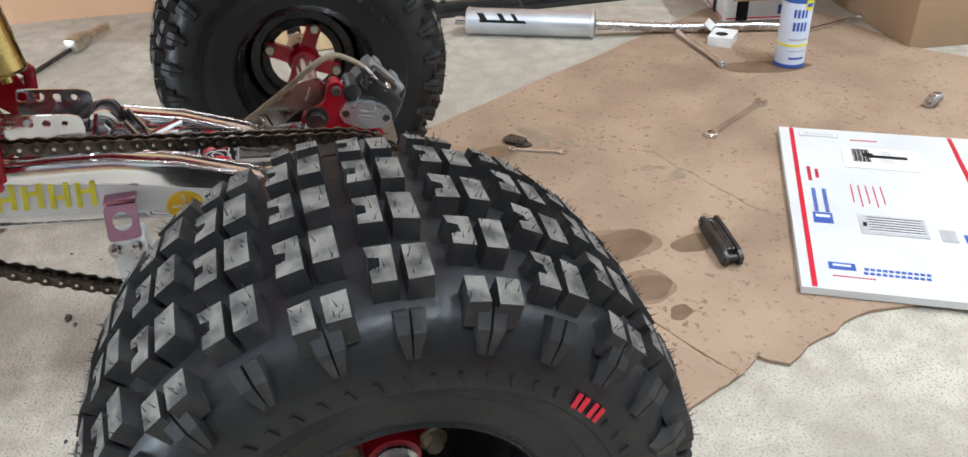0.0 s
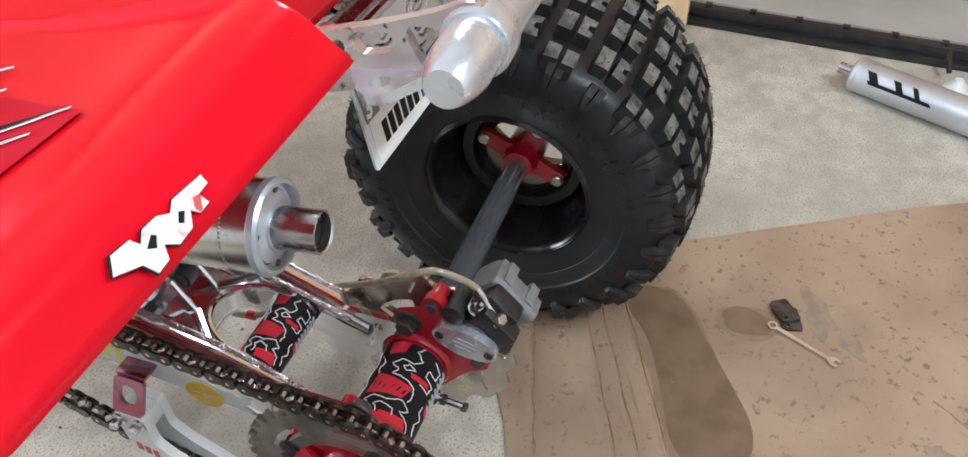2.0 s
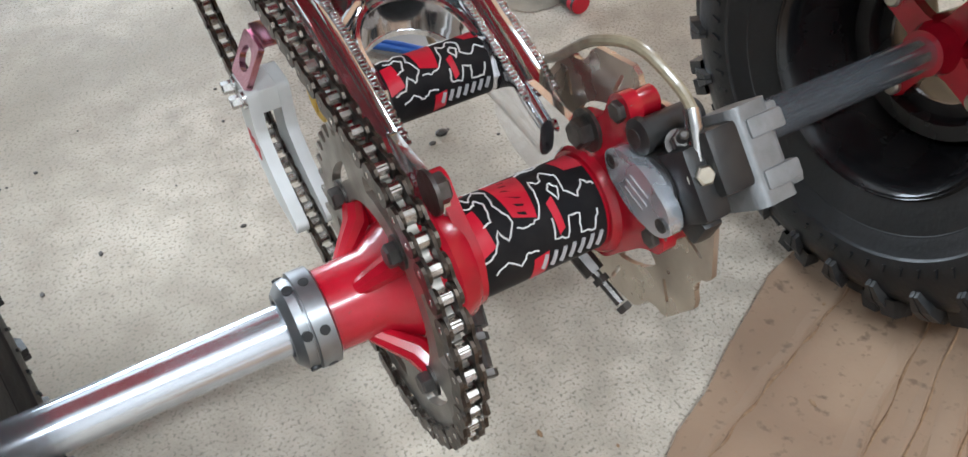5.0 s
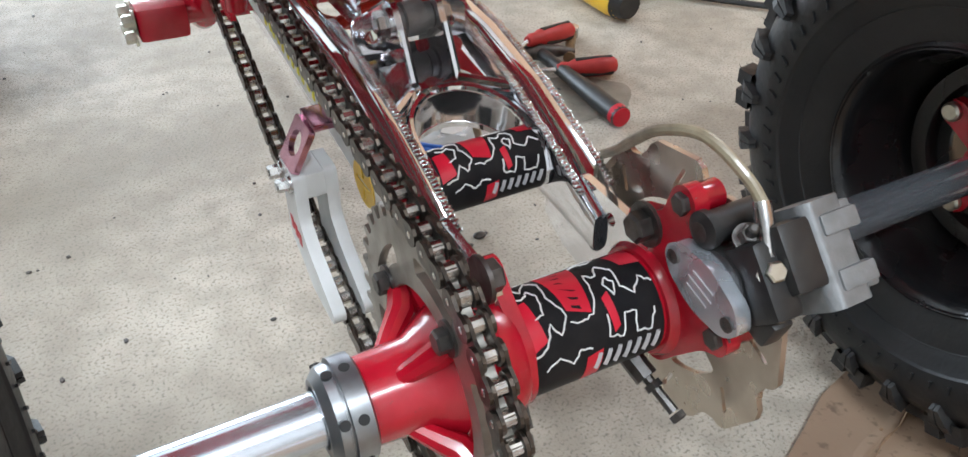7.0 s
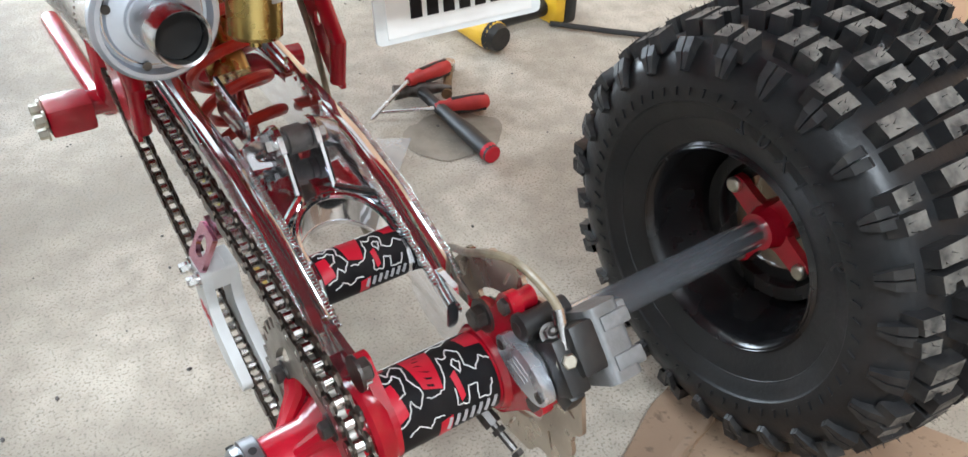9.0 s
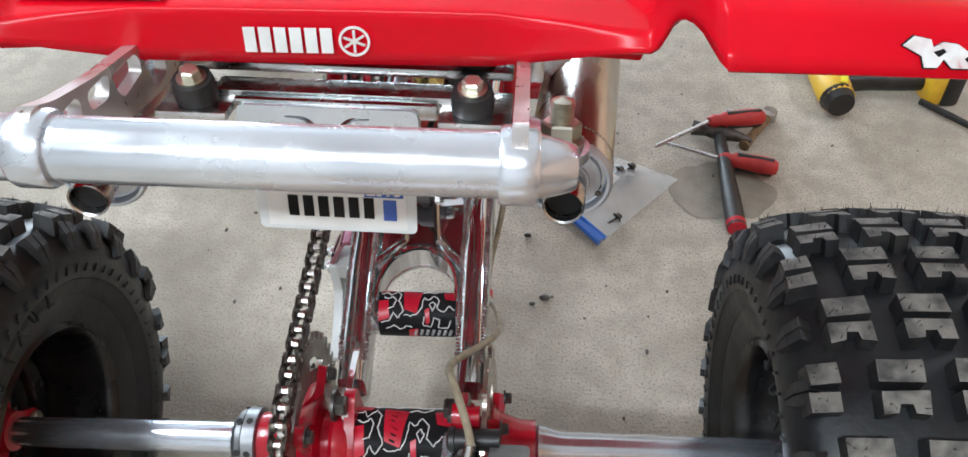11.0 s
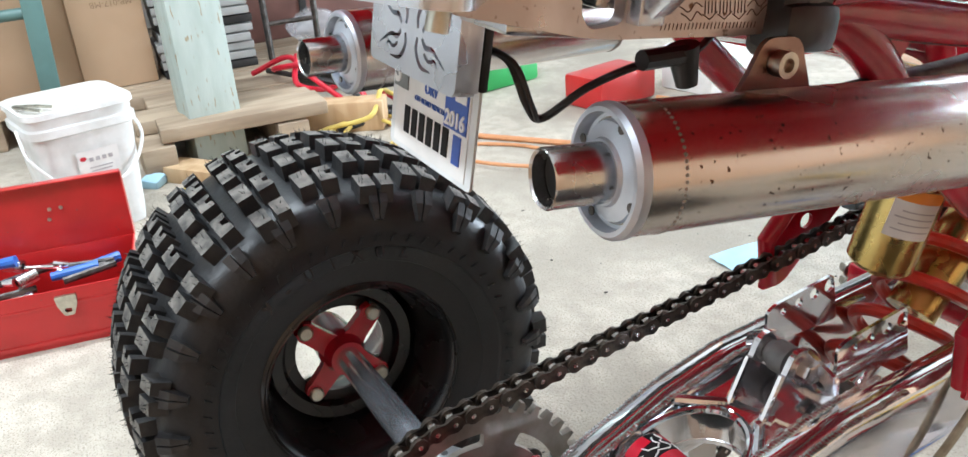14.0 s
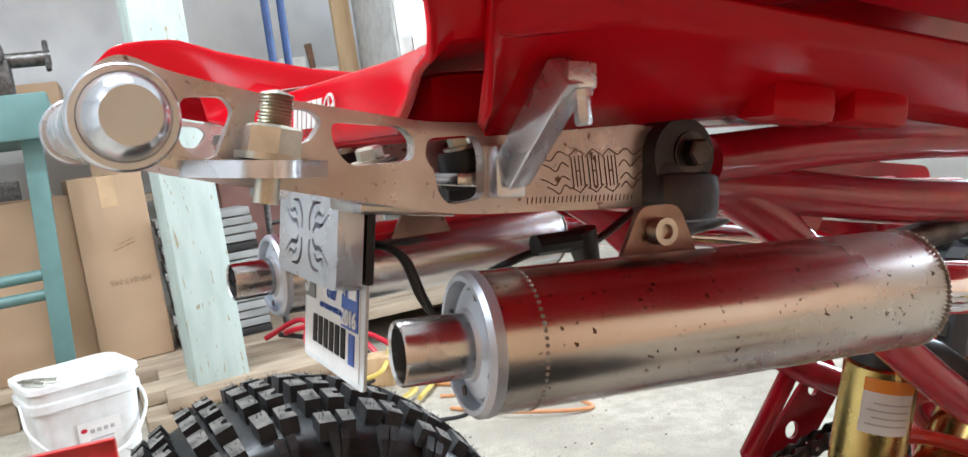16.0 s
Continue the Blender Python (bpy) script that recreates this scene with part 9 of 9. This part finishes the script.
# stack of pale strips
GREY_STRIP = mat("aged_strip_plastic", (0.30, 0.30, 0.29), 0.5, second=(0.22, 0.22, 0.21), scale=12, bump=0.08)
stk = thing("strip_stack", "stack of aged pale grey strips beside the cartons", "stack", (-2.60, 0.19, 0.134))
rs = random.Random(11)
for k in range(15):
    bm = bmesh.new()
    box(bm, (rs.uniform(-0.006, 0.006), rs.uniform(-0.008, 0.008), 0.012 + 0.029 * k), (0.20, 0.30, 0.024), rot(0, 0, rs.uniform(-1, 1)), 0.003)
    part("strip", bm, GREY_STRIP if k % 5 else BLACK_PLASTIC, stk)
bm = bmesh.new()
box(bm, (0, 0, 0.33), (0.20, 0.62, 0.66), rot(0, 0, 4), 0.01)
rb = part("dark_crate", bm, mat("brown_red_crate", (0.16, 0.07, 0.055), 0.6, second=(0.11, 0.045, 0.035), scale=8), None)
rb.matrix_basis = pose(-3.0, 0.60, 0.132)
for dy in (-0.13, 0.02):
    bm = bmesh.new()
    box(bm, (0.103, dy, 0.33), (0.008, 0.028, 0.655), rot(0, 0, 4), 0.002)
    part("strap", bm, BLACK_PLASTIC, rb, "black strap")
tagged(rb, "dark reddish-brown crate behind the post", "crate")
# handle of a hand truck
ht = thing("hand_truck", "dark steel hand truck with loop handle", "hand truck", (-2.55, 0.40, 0.132))
bm = bmesh.new()
sweep(bm, spline([(0, 0.0, 0.0), (0, 0.0, 0.40), (0, 0.03, 0.46), (0, 0.14, 0.47), (0, 0.17, 0.42), (0, 0.17, 0.0)], 5), 0.011, 10)
for z in (0.12, 0.25, 0.36):
    sweep(bm, [(0, 0.0, z), (0, 0.17, z)], 0.008, 8)
part("truck_frame", bm, DARK_STEEL, ht)
# tangle of jump leads
jl = thing("jump_leads", "tangle of red and black jump leads", "cable", (-2.16, 0.46, 0.0))
LEADS = [("red_lead", RED_PRINT, [(-0.14, -0.18, 0.15), (-0.06, -0.08, 0.20), (0.02, -0.05, 0.16), (0.10, 0.02, 0.09), (0.16, 0.09, 0.02), (0.06, 0.16, 0.012)]),
         ("red_lead", RED_PRINT, [(-0.12, -0.10, 0.15), (-0.02, -0.13, 0.18), (0.06, -0.02, 0.19), (0.02, 0.08, 0.12), (0.12, 0.12, 0.03), (0.20, 0.06, 0.010)]),
         ("red_lead", RED_PRINT, [(-0.02, -0.06, 0.21), (0.06, -0.09, 0.14), (0.02, 0.02, 0.10), (-0.06, 0.12, 0.11), (0.02, 0.20, 0.05), (0.10, 0.24, 0.010)]),
         ("black_lead", BLACK_PLASTIC, [(-0.10, -0.14, 0.16), (0.00, -0.07, 0.15), (0.09, 0.04, 0.12), (0.15, 0.10, 0.05), (0.10, 0.18, 0.01)]),
         ("black_lead", BLACK_PLASTIC, [(0.18, -0.02, 0.010), (0.20, 0.08, 0.03), (0.12, 0.15, 0.05), (0.04, 0.10, 0.03), (0.10, 0.26, 0.010)])]
for col, mt, pts in LEADS:
    bm = bmesh.new()
    sweep(bm, spline(pts, 6), 0.0085, 8)
    part(col, bm, mt, jl)
bm = bmesh.new()
box(bm, (0, 0, 0.045), (0.30, 0.085, 0.09), None, 0.006)
for v in bm.verts:
    v.co += Vector((noise.noise(v.co * 30), noise.noise(v.co * 30 + Vector((7, 0, 0))), 0)) * 0.006
o = part("rough_timber", bm, WOOD, None)
o.matrix_basis = pose(-2.03, 0.455, 0, 0, 0, 62)
tagged(o, "rough sawn timber block beside the leads", "timber")
bm = bmesh.new()
bmesh.ops.create_icosphere(bm, subdivisions=3, radius=0.10)
for v in bm.verts:
    v.co *= 1 + 0.25 * noise.noise(v.co * 22)
    v.co.z *= 0.6
wbag = part("plastic_sack", bm, CLEAR_FILM, None, smooth=80)
wbag.matrix_basis = pose(-2.75, 0.62, 0.19)
tagged(wbag, "crumpled translucent plastic sack", "bag")

# cords on the floor
def cord(name, pts, r, material, label):
    bm = bmesh.new()
    sweep(bm, spline([(x, y, r + z) for x, y, z in pts], 6), r, 8)
    o = part(name, bm, material, None)
    tagged(o, label, "cord", "cords on the floor")


cord("yellow_cable", [(-1.72, -0.06, 0), (-1.80, 0.00, 0), (-1.83, 0.10, 0), (-1.80, 0.24, 0), (-1.86, 0.36, 0), (-1.98, 0.42, 0), (-2.08, 0.52, 0), (-1.98, 0.62, 0.01), (-1.82, 0.58, 0), (-1.76, 0.48, 0), (-1.86, 0.42, 0.012), (-2.00, 0.50, 0.012), (-2.16, 0.60, 0), (-2.30, 0.62, 0)], 0.0065, YELLOW_CORD, "yellow extension cable in loose loops")
cord("yellow_cable", [(-1.84, 0.20, 0.01), (-1.88, 0.30, 0.02), (-1.93, 0.40, 0.03), (-1.90, 0.52, 0.05), (-2.02, 0.60, 0.09), (-2.12, 0.66, 0.05), (-2.02, 0.72, 0.01), (-1.84, 0.66, 0.008), (-1.70, 0.56, 0.008)], 0.0075, YELLOW_CORD, "yellow extension cable in loose loops")
cord("yellow_cable", [(-1.74, 0.36, 0.012), (-1.70, 0.46, 0.012), (-1.78, 0.58, 0.012), (-1.94, 0.56, 0.024), (-1.98, 0.46, 0.024), (-1.86, 0.38, 0.024), (-1.70, 0.40, 0.012), (-1.62, 0.50, 0)], 0.006, YELLOW_CORD, "yellow extension cable in loose loops")
bm = bmesh.new()
lathe(bm, [(0, 0), (0, 0.016), (0.02, 0.018), (0.03, 0.014), (0.11, 0.014), (0.115, 0.010), (0.115, 0)], (-1.76, 0.70, 0.0185), (1, 0.25, 0), 18)
tagged(part("torch", bm, GREY_CAST, None), "small grey metal torch on the floor", "torch")
cord("air_hose", [(-2.02, 0.60, 0), (-1.92, 0.60, 0), (-1.81, 0.66, 0), (-1.60, 0.81, 0), (-1.364, 1.013, 0), (-1.30, 1.20, 0), (-1.312, 1.36, 0), (-1.265, 1.457, 0.0), (-1.33, 1.53, 0.01), (-1.42, 1.46, 0.01), (-1.33, 1.385, 0.01), (-1.45, 1.375, 0), (-1.533, 1.40, 0), (-1.66, 1.36, 0)], 0.008, ORANGE_CORD, "orange cord lying across the floor")
cord("air_hose", [(-1.70, 0.62, 0), (-1.52, 0.82, 0), (-1.30, 0.86, 0), (-1.38, 0.70, 0.012), (-1.58, 0.60, 0)], 0.005, ORANGE_CORD, "thin orange cord in a loop")
cord("power_cable", [(-1.88, 0.30, 0.010), (-1.72, 0.33, 0.022), (-1.60, 0.45, 0), (-1.50, 0.60, 0.0), (-1.62, 0.68, 0)], 0.005, BLACK_PLASTIC, "black power cord on the floor")

# green case and pale battery tub beyond
for nm, c, s, mt, lb, cat in (("plastic_case", (-2.20, 1.02, 0.045), (0.20, 0.36, 0.09), GREEN_PLASTIC, "bright green plastic case on the floor", "case"),
                              ("tub", (-1.7, 1.62, 0.07), (0.2, 0.3, 0.14), WHITE_PLASTIC, "white plastic tub on the floor", "tub"),
                              ("tool_case", (-1.75, 1.25, 0.05), (0.16, 0.24, 0.10), TOOLBOX_RED, "red and black power tool case", "case")):
    bm = bmesh.new()
    box(bm, (0, 0, 0), s, None, 0.015)
    o = part(nm, bm, mt, None)
    o.matrix_basis = pose(*c, 0, 0, 12)
    tagged(o, lb, cat)

# shelf along the far wall
sh = thing("wall_shelf", "timber wall shelf with clutter", "shelf", (-3.95, 1.0, 0))
for z in (0.62, 1.02):
    bm = bmesh.new()
    box(bm, (0, 0, z), (0.50, 4.2, 0.035), None, 0.004)
    part("shelf_board", bm, OLD_WOOD, sh)
for y in (-1.6, 0.12, 1.06, 1.9):
    bm = bmesh.new()
    box(bm, (0.26, y, 1.30), (0.04, 0.09, 2.6), None, 0.004)
    part("stud", bm, WOOD, sh)
bm = bmesh.new()
g3 = []
for i in range(25):
    row = []
    for j in range(13):
        y, z = -1.2 + 3.8 * i / 24, 1.036 + 1.574 * j / 12
        row.append(bm.verts.new((-4.30 + 0.09 * noise.noise(Vector((y * 2.2, z * 2.2, 1.0))) + 0.03 * noise.noise(Vector((y * 9, z * 9, 2.0))), y, z)))
    g3.append(row)
for a, b in zip(g3, g3[1:]):
    for j in range(12):
        bm.faces.new((a[j], a[j + 1], b[j + 1], b[j]))
o = part("plastic_sheeting", bm, mat("milky_sheeting", (0.66, 0.66, 0.66), 0.4, second=(0.56, 0.56, 0.57), scale=4, bump=0.2, bump_scale=14), None, smooth=80)
tagged(o, "milky plastic sheeting hung on the far wall", "sheeting", kind="structure")
rk = random.Random(31)
items = [("shelf_box", BOX_CARD, "brown cardboard box on the shelf", "box"), ("white_box", WHITE_PRINT, "white box on the shelf", "box"), ("dark_box", DARK_STEEL, "dark metal box on the shelf", "box")]
y = -0.9
while y < 2.7:
    nm, mt, lb, cat = items[rk.randrange(3)]
    w, h = rk.uniform(0.12, 0.34), rk.uniform(0.06, 0.17)
    bm = bmesh.new()
    box(bm, (0, 0, h / 2), (0.26, w, h), None, 0.006)
    o = part(nm, bm, mt, None)
    o.matrix_basis = pose(-3.86, y + w / 2, (0.6375 if rk.random() < 0.5 else 1.0375), 0, 0, rk.uniform(-5, 5))
    tagged(o, lb, cat, "boxes on the shelf")
    y += w + rk.uniform(0.01, 0.10)
for k in range(7):
    bm = bmesh.new()
    sweep(bm, [(0, 0, 0), (0.0, rk.uniform(-0.05, 0.05), rk.uniform(0.12, 0.24))], 0.014, 8, radii=[0.012, 0.02])
    o = part("wooden_mallet", bm, mat("dark_wood_handle", (0.20, 0.10, 0.06), 0.5, second=(0.14, 0.07, 0.04), scale=30) if k == 0 else bpy.data.materials["dark_wood_handle"], None)
    o.matrix_basis = pose(-3.80, 0.95 + 0.16 * k + rk.uniform(-0.04, 0.04), 1.0375)
    tagged(o, "dark wooden tool standing upright on the shelf", "tool", "wooden tools")
rack = thing("blue_stand", "dark blue steel stand with two uprights", "stand", (-3.0, 0.62, 0))
for y, lean in ((-0.015, 0.02), (0.045, 0.03)):
    bm = bmesh.new()
    sweep(bm, [(0, y - lean, 0.0), (0, y, 1.0), (0, y + lean * 0.6, 1.75)], 0.016, 12)
    part("upright", bm, BLUE_STEEL, rack)
bm = bmesh.new()
box(bm, (0, -0.01, 0.90), (0.12, 0.30, 0.025), None, 0.004)
part("shelf_plate", bm, BLUE_STEEL, rack)
bm = bmesh.new()
box(bm, (0, 0, 0.02), (0.30, 0.30, 0.04), None, 0.01)
part("base_plate", bm, BLUE_STEEL, rack)
cab = thing("white_cabinet", "tall white cabinet against the far wall", "cabinet", (-3.45, 1.50, 0), 0)
bm = bmesh.new()
box(bm, (0, 0, 0.95), (0.55, 0.62, 1.90), None, 0.012)
part("cabinet_body", bm, WHITE_PLASTIC, cab)
bm = bmesh.new()
box(bm, (0.285, 0.0, 0.95), (0.018, 0.60, 1.84), None, 0.006)
dcab = part("door", bm, WHITE_PRINT, cab)
bm = bmesh.new()
sweep(bm, [(0.312, -0.24, 0.85), (0.312, -0.24, 1.15)], 0.008, 8)
part("handle", bm, STEEL, dcab)
